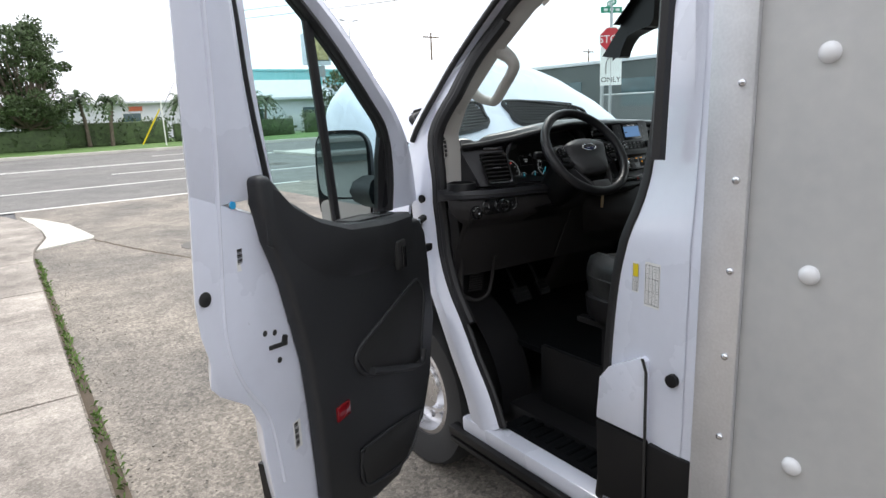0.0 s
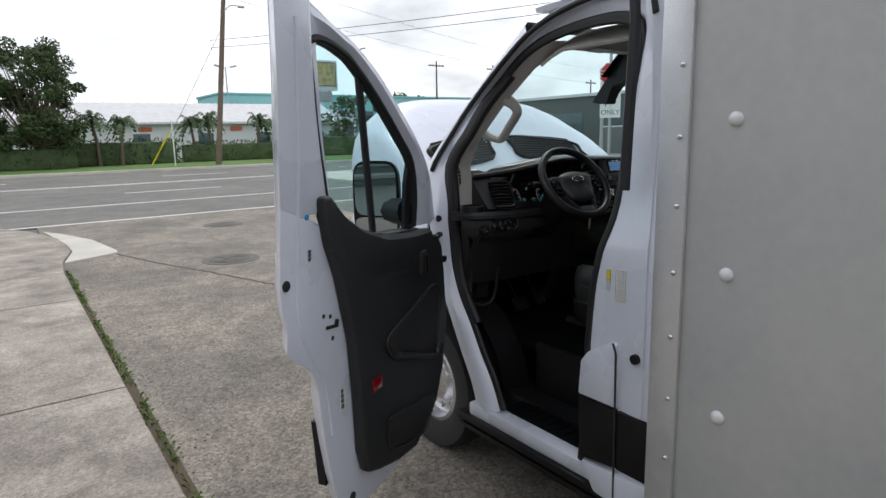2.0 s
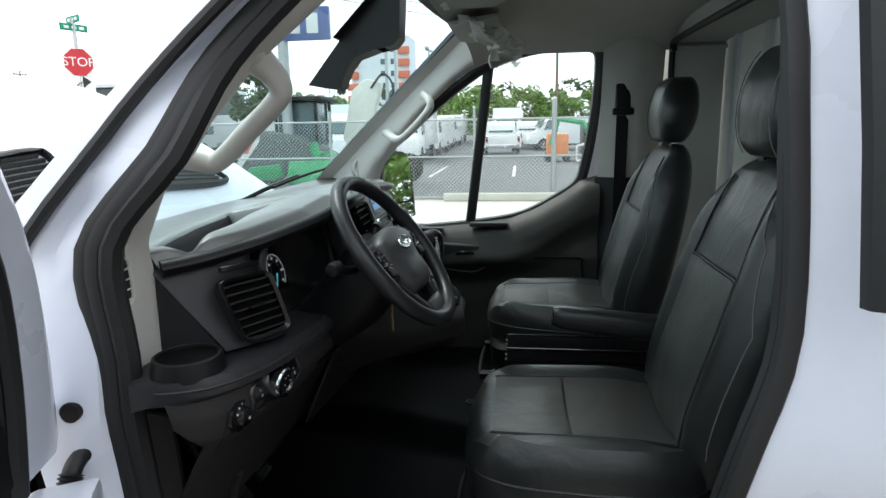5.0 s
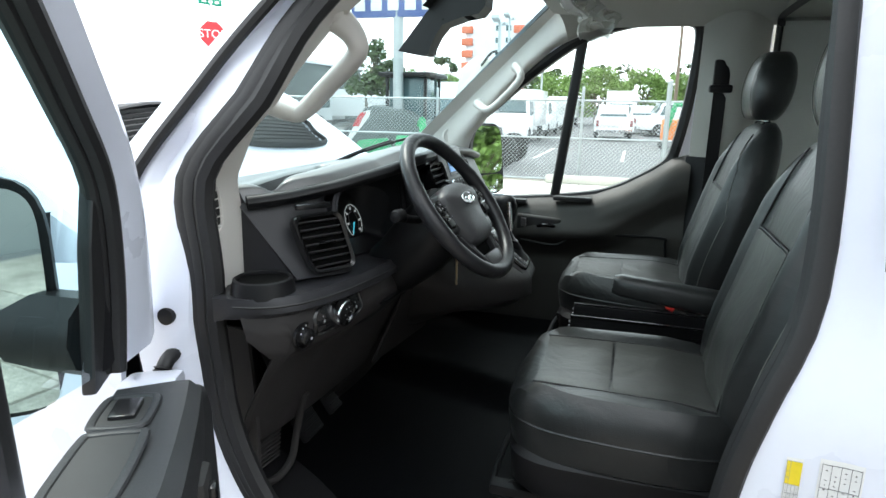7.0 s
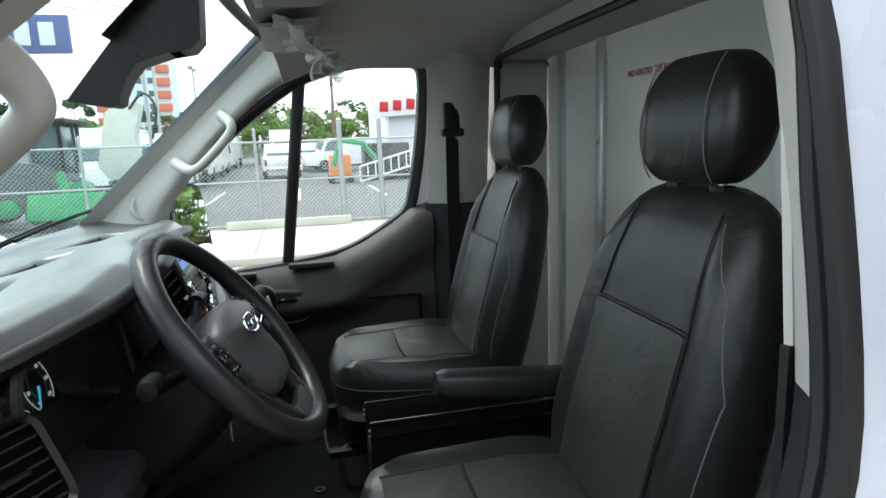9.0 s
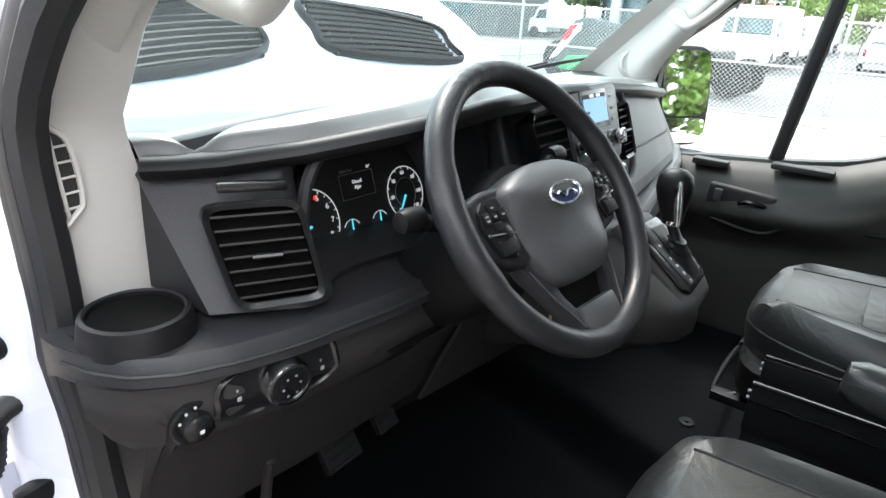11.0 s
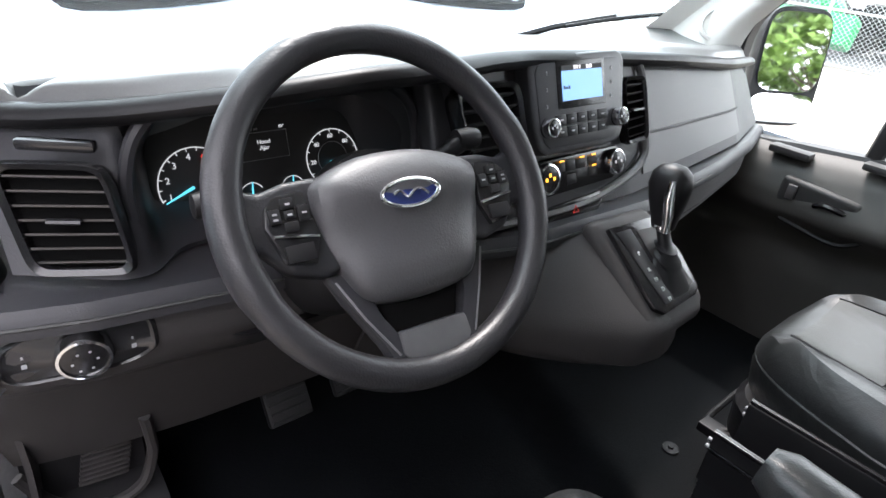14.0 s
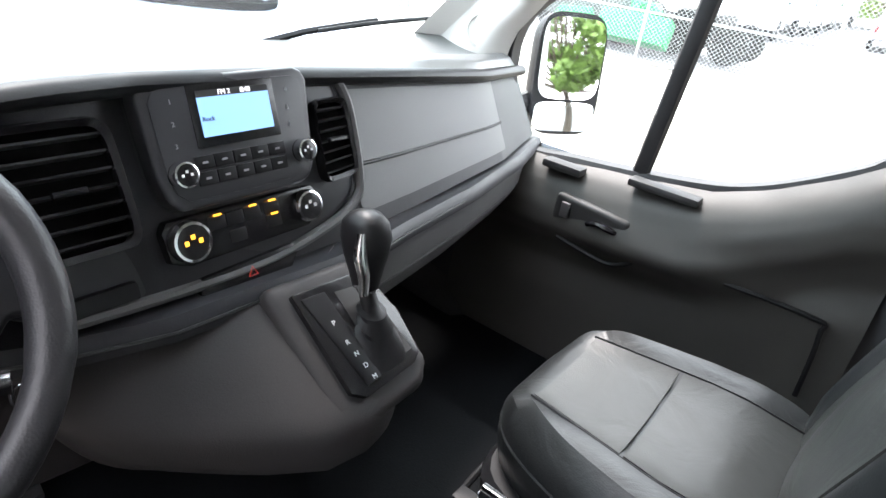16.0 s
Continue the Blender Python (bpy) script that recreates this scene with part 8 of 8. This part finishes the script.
box(b, (STX, STY, 2.0), (0.06, 0.06, 4.1), 0.006)
part("post", b, GALV, st)


def on_sign(x, z, d):
    return sign_m @ Vector((x, z, d))


def sign_plate(name, pts, d, material, label=""):
    b = B()
    nrm = sign_m.to_3x3() @ Vector((0, 0, 1))
    plate(b, [on_sign(x, z, d) for x, z in pts], nrm * 0.005, 0.0)
    return part(name, b, material, st, label)


octo = [(math.cos(radians(22.5 + 45 * k)), math.sin(radians(22.5 + 45 * k))) for k in range(8)]
SZC = 3.12
sign_plate("stop_plate_edge", [(0.325 * x, SZC + 0.325 * z) for x, z in octo], 0.03, SIGNWHITE)
sign_plate("stop_plate", [(0.305 * x, SZC + 0.305 * z) for x, z in octo], 0.037, STOPRED, "red octagon plate")
words("stop_word", "STOP", 0.27, sign_m @ Matrix.Translation((0, SZC, 0.044)), SIGNWHITE, st, "white word")
sign_plate("turn_plate", [(-0.28, 1.96), (0.28, 1.96), (0.28, 2.94), (-0.28, 2.94)], 0.03, SIGNWHITE, "white turn-only plate")
words("only_word", "ONLY", 0.19, sign_m @ Matrix.Translation((0, 2.10, 0.037)), INK, st, "black word")
b = B()
arrow = smooth_path([on_sign(x, z, 0.040) for x, z in ((-0.13, 2.26), (-0.13, 2.46), (-0.10, 2.60), (-0.02, 2.68), (0.06, 2.70))], 5)
tube(b, arrow, 0.038, 6, flat=0.15)
plate(b, [on_sign(x, z, 0.037) for x, z in ((0.04, 2.83), (0.04, 2.57), (0.21, 2.71))], (sign_m.to_3x3() @ Vector((0, 0, 1))) * 0.004, 0.0)
part("arrow", b, INK, st, "black curved arrow")
for z, tn in ((3.85, -20), (4.02, 60)):
    b = B()
    box(b, (STX, STY, z), (0.62, 0.02, 0.15), 0.004, (0, 0, tn))
    pl = part("street_name_plate", b, SIGNGREEN, st, "green street name plate")
    b = B()
    for k in range(3):
        for s in (-1, 1):
            m_ = pose(STX, STY, z, 0, 0, tn) @ Matrix.Translation((-0.17 + 0.17 * k, s * 0.0125, 0))
            bmesh.ops.create_cube(b, size=1.0, matrix=m_ @ Matrix.Diagonal((0.11, 0.003, 0.06, 1)))
    part("name_bars", b, SIGNWHITE, pl)

# hydrant
hy = thing("fire_hydrant", (-3.55, 6.85, 0.03), "yellow cast iron fire hydrant on the pavement", "fire hydrant")
b = B()
lathe(b, (-3.55, 6.85, 0.03), (0, 0, 1), [(0.17, 0.0), (0.17, 0.05), (0.13, 0.07), (0.125, 0.45), (0.15, 0.47), (0.15, 0.52), (0.13, 0.54), (0.12, 0.62), (0.07, 0.70), (0.03, 0.72), (0.03, 0.76)], 24)
part("barrel", b, HYDRANT, hy)
for d in ((1, 0, 0), (-1, 0, 0), (0, -1, 0)):
    b = B()
    p = Vector((-3.55, 6.85, 0.42)) + Vector(d) * 0.10
    lathe(b, p, d, [(0.06, 0.0), (0.06, 0.06), (0.075, 0.07), (0.075, 0.10), (0.03, 0.12), (0.025, 0.15)], 16)
    part("nozzle", b, HYDRANT, hy)

# the fenced car park beyond the passenger window
b = B()
box(b, (9.35, -6.0, 0.0), (3.6, 60, 0.10), 0.02)
solid("lot_pavement", b, PALECON, "pale concrete pavement in front of the fence", "pavement", kind="structure")
b = B()
box(b, (7.5, -6.0, 0.03), (0.16, 60, 0.14), 0.03)
solid("lot_kerb", b, PALECON, "pale concrete kerb", "kerb", kind="structure")
b = B()
for k in range(30):
    box(b, (9.35, -34 + 1.9 * k, 0.052), (3.6, 0.012, 0.004), 0.0)
solid("pavement_joints", b, CASTIRON, "dark joints across the pale pavement", "joint", kind="stuff")
ws = B()
box(ws, (11.0, -0.3, 0.13), (0.2, 2.4, 0.16), 0.03)
solid("wheel_stop", ws, PALECON, "white concrete wheel stop by the fence", "wheel stop")
fence = thing("chain_link_fence", (11.3, 0, 0), "galvanised chain-link fence with steel posts", "fence")
FX = 11.35
for y, h, r in ((-11.5, 1.9, 0.035), (-8.5, 1.9, 0.035), (-5.4, 1.9, 0.035), (-2.2, 2.1, 0.05), (-1.39, 2.1, 0.05), (0.27, 1.95, 0.03), (3.4, 1.9, 0.03), (6.4, 1.9, 0.03), (9.4, 2.1, 0.05)):
    b = B()
    cyl(b, (FX, y, 0), (FX, y, h), r, n=10)
    lathe(b, (FX, y, h), (0, 0, 1), [(r, 0), (r * 1.2, 0.01), (r * 0.5, 0.05)], 10)
    part("post", b, GALV, fence)
for z in (0.08, 0.95, 1.72):
    b = B()
    cyl(b, (FX, -11.5, z), (FX, 9.4, z), 0.02, n=8)
    part("rail", b, GALV, fence)
b = B()
step, zt = 0.085, 1.70
y = -11.5 - zt
while y < 9.4:
    for sgn in (0, 1):
        ya, yb = (y, y + zt) if sgn == 0 else (y + zt, y)
        za, zb = 0.06, zt
        pa, pb = Vector((FX, ya, za)), Vector((FX, yb, zb))
        lo, hi = -11.5, 9.4
        t0, t1 = 0.0, 1.0
        dy = yb - ya
        ts = sorted(((lo - ya) / dy, (hi - ya) / dy))
        t0, t1 = max(t0, ts[0]), min(t1, ts[1])
        if t1 > t0:
            tube(b, [pa.lerp(pb, t0), pa.lerp(pb, t1)], 0.0042, 3, caps=False)
    y += step
tagged(part("mesh", b, GALV, fence), kind="stuff")
b = B()
for k in range(16):
    box(b, (FX + 9, -14 + 2.7 * k, -0.024), (5.0, 0.1, 0.008), 0.0)
solid("bay_lines", b, ROADPAINT, "white parking bay lines", "road marking", kind="stuff")


def wheels(t, pts, r, axis, parent=None):
    for p in pts:
        b = B()
        lathe(b, p, axis, [(r * 0.5, -0.09), (r * 0.95, -0.09), (r, -0.06), (r, 0.06), (r * 0.95, 0.09), (r * 0.5, 0.09)], 20)
        w = part("wheel", b, TYRE, t)
        b = B()
        lathe(b, p, axis, [(r * 0.5, -0.07), (r * 0.55, 0.095), (r * 0.3, 0.08), (r * 0.1, 0.10)], 16)
        part("rim", b, STEEL, w)


def pickup(x, y, turn, label):
    """A parked pickup; its tail faces -x when turn is 0."""
    t = thing("pickup_truck", (x, y, 0), label, "pickup truck", "parked vehicles", turn=turn)
    m = world_of(t)

    def P(*a):
        return m @ Vector(a)
    b = B()
    ss = []
    for lx, zt, w in ((-2.6, 0.98, 0.88), (-2.55, 1.06, 0.93), (-0.2, 1.06, 0.94), (1.2, 1.06, 0.93), (2.5, 1.0, 0.9), (2.7, 0.85, 0.85)):
        ss.append([P(lx, -w, 0.42), P(lx, w, 0.42), P(lx, w + 0.02, 0.8), P(lx, w - 0.03, zt), P(lx, -w + 0.03, zt), P(lx, -w - 0.02, 0.8)])
    loft(b, ss)
    part("body", b, CARWHITE, t)
    b = B()
    ss = [[P(lx, -w, z0), P(lx, w, z0), P(lx, w * q, z1), P(lx, -w * q, z1)] for lx, w, q, z0, z1 in ((-0.55, 0.85, 0.84, 1.05, 1.52), (-0.35, 0.86, 0.84, 1.05, 1.72), (0.8, 0.86, 0.84, 1.05, 1.74), (1.6, 0.86, 0.9, 1.05, 1.12))]
    loft(b, ss)
    part("cab", b, CARWHITE, t)
    b = B()
    plate(b, [P(-0.56, -0.66, 1.14), P(-0.56, 0.66, 1.14), P(-0.44, 0.60, 1.60), P(-0.44, -0.60, 1.60)], m.to_3x3() @ Vector((-0.02, 0, 0)), 0.0)
    part("rear_window", b, GLASS_FAR, t)
    for s in (-1, 1):
        b = B()
        plate(b, [P(-0.2, s * 0.865, 1.12), P(1.25, s * 0.865, 1.12), P(0.75, s * 0.765, 1.64), P(-0.2, s * 0.765, 1.64)], m.to_3x3() @ Vector((0, s * 0.02, 0)), 0.0)
        part("side_window", b, GLASS_FAR, t)
        b = B()
        box(b, P(-2.6, s * 0.80, 0.82), (0.05, 0.12, 0.3), 0.01, (0, 0, turn))
        part("tail_light", b, REDLENS, t)
    b = B()
    box(b, P(-2.68, 0, 0.5), (0.12, 1.7, 0.2), 0.03, (0, 0, turn))
    part("bumper", b, STEEL, t)
    b = B()
    box(b, P(-2.63, 0, 0.78), (0.02, 0.34, 0.14), 0.0, (0, 0, turn))
    part("number_plate", b, PAPER, t)
    wheels(t, [P(lx, s * 0.82, 0.36) for lx in (-1.6, 1.75) for s in (-1, 1)], 0.36, m.to_3x3() @ Vector((0, 1, 0)))


def van(x, y, turn, L, H, label, boxy=False):
    t = thing("box_van" if boxy else "van", (x, y, 0), label, "van", "parked vehicles", turn=turn)
    m = world_of(t)

    def P(*a):
        return m @ Vector(a)
    b = B()
    w = 1.0
    if boxy:
        box(b, P(-0.9, 0, H / 2 + 0.35), (L - 1.9, 2.15, H - 0.7), 0.03, (0, 0, turn))
        part("load_box", b, CARWHITE, t)
        b = B()
    zs = (0.35, 1.05, min(H, 2.2) - 0.1, min(H, 2.2))
    x0 = L / 2 - 1.9 if boxy else -L / 2
    ss = []
    for lx, top in ((x0, 1.0), (L / 2 - 1.55, 1.0), (L / 2 - 1.0, 0.80), (L / 2 - 0.75, 0.5), (L / 2 - 0.1, 0.36), (L / 2, 0.2)):
        zt = 0.4 + (min(H, 2.2) - 0.4) * top
        ss.append([P(lx, -w, 0.38), P(lx, w, 0.38), P(lx, w, 0.38 + (zt - 0.38) * 0.6), P(lx, w * 0.88, zt), P(lx, -w * 0.88, zt), P(lx, -w, 0.38 + (zt - 0.38) * 0.6)])
    loft(b, ss)
    part("body", b, CARWHITE, t)
    for s in (-1, 1):
        b = B()
        plate(b, [P(L / 2 - 1.75, s * 1.0, 1.25), P(L / 2 - 0.95, s * 1.0, 1.2), P(L / 2 - 1.2, s * 0.94, 1.75), P(L / 2 - 1.75, s * 0.94, 1.8)], m.to_3x3() @ Vector((0, s * 0.03, 0)), 0.0)
        part("side_window", b, GLASS_FAR, t)
    b = B()
    plate(b, [P(L / 2 - 0.74, -0.85, 1.30), P(L / 2 - 0.74, 0.85, 1.30), P(L / 2 - 1.05, 0.78, 1.82), P(L / 2 - 1.05, -0.78, 1.82)], m.to_3x3() @ Vector((0.05, 0, 0.05)), 0.0)
    part("windscreen", b, GLASS_FAR, t)
    b = B()
    box(b, P(0, 0, 0.36), (L - 0.1, 1.9, 0.16), 0.03, (0, 0, turn))
    part("underbody", b, BLACKPL, t)
    wheels(t, [P(lx, s * 0.92, 0.36) for lx in (-L / 2 + 1.1, L / 2 - 0.95) for s in (-1, 1)], 0.36, m.to_3x3() @ Vector((0, 1, 0)))


pickup(32.3, 0.35, 4, "white parked pickup truck seen from the tail")
van(37.0, -3.7, 98, 5.4, 1.95, "white parked van standing across the car park")
van(26.6, 4.5, 180, 5.6, 2.3, "white parked box van in the row", True)
van(27.5, 7.4, 180, 6.6, 2.6, "white parked box van in the row", True)
van(33.6, 4.6, 180, 5.8, 2.0, "white parked work van in the row")
van(39.8, 4.9, 180, 5.6, 2.1, "white parked van in the row")
van(46.0, 5.0, 178, 5.6, 2.2, "white parked van in the row")
van(52.5, 5.2, 178, 6.0, 2.4, "white parked box van far in the lot", True)
van(46.5, 0.25, 180, 6.0, 2.75, "white parked box van far in the lot", True)
pickup(40.5, -1.2, 8, "white parked pickup truck far in the lot")
pickup(44.0, -6.6, 175, "white parked pickup truck far in the lot")
van(39.0, 18.0, 90, 7.0, 2.5, "white parked box van beyond the fence", True)
van(41.0, 25.0, 92, 6.4, 2.5, "white parked work van beyond the fence")
van(46.0, 13.0, 95, 6.4, 2.3, "white parked work van beyond the fence")

# green loader and pale boom machine behind the fence
ld = thing("green_loader", (14.3, 5.6, 0), "green and black wheel loader parked behind the fence", "loader")
b = B()
plate(b, [(13.6, y, z) for y, z in ((6.88, 0.42), (6.20, 1.46), (5.9, 1.55), (5.0, 1.40), (4.5, 1.05), (4.5, 0.45))], (1.3, 0, 0), 0.06)
part("hood", b, DARKWALL, ld, "dark grey sloping engine cover")
b = B()
plate(b, [(13.585, y, z) for y, z in ((6.78, 0.50), (6.24, 1.36), (5.98, 1.42), (6.02, 1.25), (6.55, 0.62))], (0.02, 0, 0), 0.0)
part("cover_panel", b, SIGNWHITE, ld, "white panel")
b = B()
plate(b, [(13.57, y, z) for y, z in ((6.52, 0.98), (6.28, 1.34), (6.10, 1.36), (6.34, 0.98))], (0.014, 0, 0), 0.0)
part("cover_stripe", b, STOPRED, ld, "red stripe")
b = B()
plate(b, [(13.5, y, z) for y, z in ((6.5, 0.30), (6.3, 0.62), (5.5, 0.70), (5.35, 0.42), (5.6, 0.28))], (0.25, 0, 0), 0.05)
plate(b, [(13.7, y, z) for y, z in ((5.05, 0.50), (5.0, 1.05), (4.75, 1.22), (4.45, 0.95), (4.2, 1.02), (4.05, 0.85), (4.1, 0.5))], (0.5, 0, 0), 0.06)
part("frame", b, GREENPAINT, ld, "green painted frame")
b = B()
for dx, dy in ((-0.6, -0.55), (-0.6, 0.55), (0.6, -0.55), (0.6, 0.55)):
    box(b, (14.8 + dx, 5.2 + dy, 1.75), (0.08, 0.08, 1.2), 0.01)
box(b, (14.8, 5.2, 2.36), (1.6, 1.5, 0.12), 0.05)
part("cab_frame", b, BLACKPL, ld)
b = B()
box(b, (14.8, 5.2, 1.62), (1.1, 1.05, 1.35), 0.06)
part("cab_glass", b, GLASS_FAR, ld)
for p in ((14.0, 4.9, 0.5), (14.0, 6.6, 0.5), (15.6, 4.9, 0.5), (15.6, 6.6, 0.5)):
    b = B()
    lathe(b, p, (1, 0, 0), [(0.2, -0.2), (0.46, -0.2), (0.5, -0.14), (0.5, 0.14), (0.46, 0.2), (0.2, 0.2)], 22)
    w = part("wheel", b, TYRE, ld)
    b = B()
    lathe(b, p, (1, 0, 0), [(0.2, -0.12), (0.24, 0.1), (0.1, 0.08)], 16)
    part("rim", b, GREENPAINT, w)
b = B()
tube(b, [(13.8, 4.7, 0.9), (13.5, 4.5, 1.2), (13.4, 4.4, 0.5)], 0.10, 8)
box(b, (13.3, 4.3, 0.45), (0.5, 1.6, 0.6), 0.08, (0, 20, 0))
part("bucket_arm", b, GREENPAINT, ld)
tx = thing("boom_lift", (14.6, 3.5, 0), "cream boom of a lifting machine behind the fence", "boom lift")
b = B()
plate(b, [(14.5, 4.05, 1.3), (14.5, 3.75, 2.55), (14.5, 3.35, 2.85), (14.5, 2.95, 2.75), (14.5, 3.15, 2.0), (14.5, 3.1, 0.9), (14.5, 3.6, 0.7)], (0.45, 0, 0), 0.06)
part("boom", b, LIFTWHITE, tx)
b = B()
box(b, (15.0, 3.3, 0.7), (2.0, 0.9, 0.6), 0.12)
part("chassis", b, BLACKPL, tx)
b = B()
tube(b, smooth_path([(14.45, 3.2, 2.6), (14.4, 2.85, 2.95), (14.4, 2.6, 2.6), (14.4, 2.75, 1.9)], 5), 0.03, 6)
part("hose", b, RUBBER, tx)
wheels(tx, [(14.2, 2.5, 0.42), (14.2, 3.7, 0.42), (15.8, 2.5, 0.42), (15.8, 3.7, 0.42)], 0.42, Vector((1, 0, 0)))
dg2 = thing("mini_digger", (25.5, -3.0, 0), "green and orange hire machines parked in a group", "digger")
b = B()
tube(b, [(25, -2.0, 0.7), (25, -2.3, 1.75), (25, -3.3, 1.6), (25, -3.8, 0.9)], 0.13, 6)
part("arm", b, GREENPAINT, dg2)
b = B()
box(b, (25.6, -2.3, 0.7), (1.2, 0.9, 0.9), 0.1)
part("body", b, ORANGE, dg2)
b = B()
box(b, (26.4, -4.4, 0.78), (1.6, 2.0, 1.62), 0.1)
part("parked_frames", b, BLACKPL, dg2)
for dy in (-0.4, 0.4):
    b = B()
    box(b, (25.6, -2.3 + dy, 0.13), (1.5, 0.25, 0.32), 0.1)
    part("track", b, TYRE, dg2)
ladd = thing("ramp_frame", (24, -4.2, 0), "white sloping ladder ramp of a trailer", "ramp")
b = B()
for dz in (0.0, 0.62):
    tube(b, [(24, -3.0, 0.05 + dz), (24, -5.6, 0.75 + dz)], 0.05, 6)
for k in range(9):
    s = k / 8
    tube(b, [(24, -3.0 - 2.6 * s, 0.05 + 0.7 * s), (24, -3.0 - 2.6 * s, 0.67 + 0.7 * s)], 0.035, 5)
part("ladder", b, FENCEPAINT, ladd)

# shop with a lettered fascia, at the back of the lot
shop = thing("outlet_shop", (36, -10, 0), "white shop building with red and blue fascia shapes", "building")
b = B()
box(b, (37, -12, 1.9), (9, 13, 3.8), 0.05)
part("wall", b, STUCCO, shop)
b = B()
plate(b, [(32.0, -4.6, 2.9), (32.0, -4.6, 3.9), (32.0, -17.0, 5.0), (32.0, -17.0, 3.6)], (0.5, 0, 0), 0.02)
part("fascia", b, SIGNWHITE, shop)
for k in range(9):
    b = B()
    y0 = -5.0 - 0.72 * k
    z0 = 3.10 + 0.055 * k
    box(b, (31.97, y0 - 0.25, z0 + 0.38), (0.05, 0.46, 0.52 + 0.02 * k), 0.02, (4, 0, 0))
    part("fascia_shape", b, (SIGNBLUE if k in (3, 4) else STOPRED), shop)
for k in range(6):
    b = B()
    cyl(b, (32.2, -5.4 - 2.2 * k, 0), (32.2, -5.4 - 2.2 * k, 3.2), 0.08, n=10)
    part("column", b, FENCEPAINT, shop)

# pole sign with a blue number panel (digits as bars)
bs = thing("blue_pole_sign", (14, 5.35, 0), "blue and white panel sign on a grey pole", "sign")
b = B()
cyl(b, (14.0, 5.35, 0), (14.0, 5.35, 6.6), 0.14, 0.13, 16)
part("pole", b, GALV, bs)
b = B()
box(b, (13.95, 5.35, 4.18), (0.16, 2.56, 0.80), 0.03)
part("number_panel", b, SIGNBLUE, bs)
for k in range(5):
    b = B()
    box(b, (13.86, 6.38 - 0.47 * k, 4.18), (0.02, 0.30, 0.48), 0.009)
    part("digit_bar", b, SIGNWHITE, bs)
b = B()
lathe(b, (14.05, 5.35, 4.72), (-1, 0, 0), [(0.30, 0.0), (0.30, 0.12), (0.26, 0.14)], 28)
part("top_crest", b, SIGNBLUE, bs)
pole(33, 12.5, 10.5, 0.1, "timber utility pole beside the lot")
pole(46, -3.4, 7.6, 0.05, "timber utility pole behind the lot")
b = B()
for z in (9.8, 9.2):
    tube(b, [(33 + 13 * s, 12.5 - 15.7 * s, z - 0.8 * s - 1.2 * s * (1 - s)) for s in (i / 10 for i in range(11))], 0.02, 4)
    tube(b, [(33 - 20 * s, 12.5 + 40 * s, z - 1.5 * s * (1 - s)) for s in (i / 10 for i in range(11))], 0.02, 4)
solid("overhead_wires", b, INK, "thin black overhead wires", "wires", kind="stuff")

# trees behind the lot
rng = random.Random(77)
for k in range(15):
    yy = -20 + 3.9 * k + rng.uniform(-1, 1)
    if 10 < yy < 16:
        continue
    tree(60 + rng.uniform(-4, 6), yy, rng.uniform(4.6, 5.7), rng.uniform(2.6, 3.4), 100 + k, LEAFPALE, "broad green tree behind the car park", 1.0, 0.15, 44, 130, group="trees behind the lot")
tree(34.0, 15.2, 5.3, 2.0, 131, LEAF, "dark green tree beside the lot", 2.2, 0.18, 34, 70)
tree(34.5, 10.3, 4.4, 0.95, 132, LEAF, "small dark tree beside the lot", 2.0, 0.15, 20, 60)
tree(48.0, 9.6, 4.6, 1.5, 133, LEAF, "small dark tree beside the lot", 2.2, 0.16, 22, 60)
tree(14.0, -24.0, 7.5, 3.4, 134, LEAFPALE, "bright green tree along the road behind", 1.8, 0.22, 34, 80)
tree(5.0, -22.0, 6.4, 3.0, 137, LEAFPALE, "bright green tree along the road behind", 1.8, 0.22, 40, 80, z0=-0.03)
tree(1.6, -25.0, 8.0, 3.4, 138, LEAFPALE, "bright green tree along the road behind", 1.8, 0.24, 46, 90, z0=-0.03)
tree(9.0, -27.0, 7.0, 3.2, 135, LEAFPALE, "bright green tree along the road behind", 1.8, 0.22, 34, 80)
tree(18.0, -30.0, 8.0, 3.4, 136, LEAFPALE, "bright green tree along the road behind", 1.8, 0.22, 34, 80)
tw = thing("apartment_tower", (150, 32, 0), "distant white apartment tower with coral balconies", "building")
b = B()
box(b, (150, 29.5, 11.0), (10, 9, 22.0), 0.1)
part("wall", b, STUCCO, tw)
b = B()
box(b, (150, 36.5, 9.5), (10, 5, 19.0), 0.1)
part("wall", b, STUCCO, tw)
for f in range(7):
    for y in (26.2, 38.5):
        b = B()
        box(b, (144.8, y, 2.5 + 2.7 * f), (1.2, 2.6, 1.6), 0.05)
        part("balcony", b, CORAL, tw)
    for y in (28.8, 31.2):
        b = B()
        box(b, (144.97, y, 2.8 + 2.7 * f), (0.1, 1.2, 1.2), 0.02)
        part("window", b, GLASS_FAR, tw)
for k, (x, y) in enumerate(((120, -10), (118, 4), (122, 16), (116, 52), (112, 64), (126, -26))):
    tree(x, y, 9, 6.5, 200 + k, LEAF, "distant dark tree belt", 1.5, 0.6, 18, 40, group="distant trees")
for k in (0, 1, 2, 3, 4, 5, 9, 10, 11, 12, 13):
    tree(-52 + 9 * k + 4 * math.sin(k * 2.1), 96 + 6 * math.sin(k), 7.5 + 1.5 * math.sin(k * 1.7), 5.5, 300 + k, LEAF, "distant dark tree belt", 1.5, 0.6, 16, 40, group="distant trees")
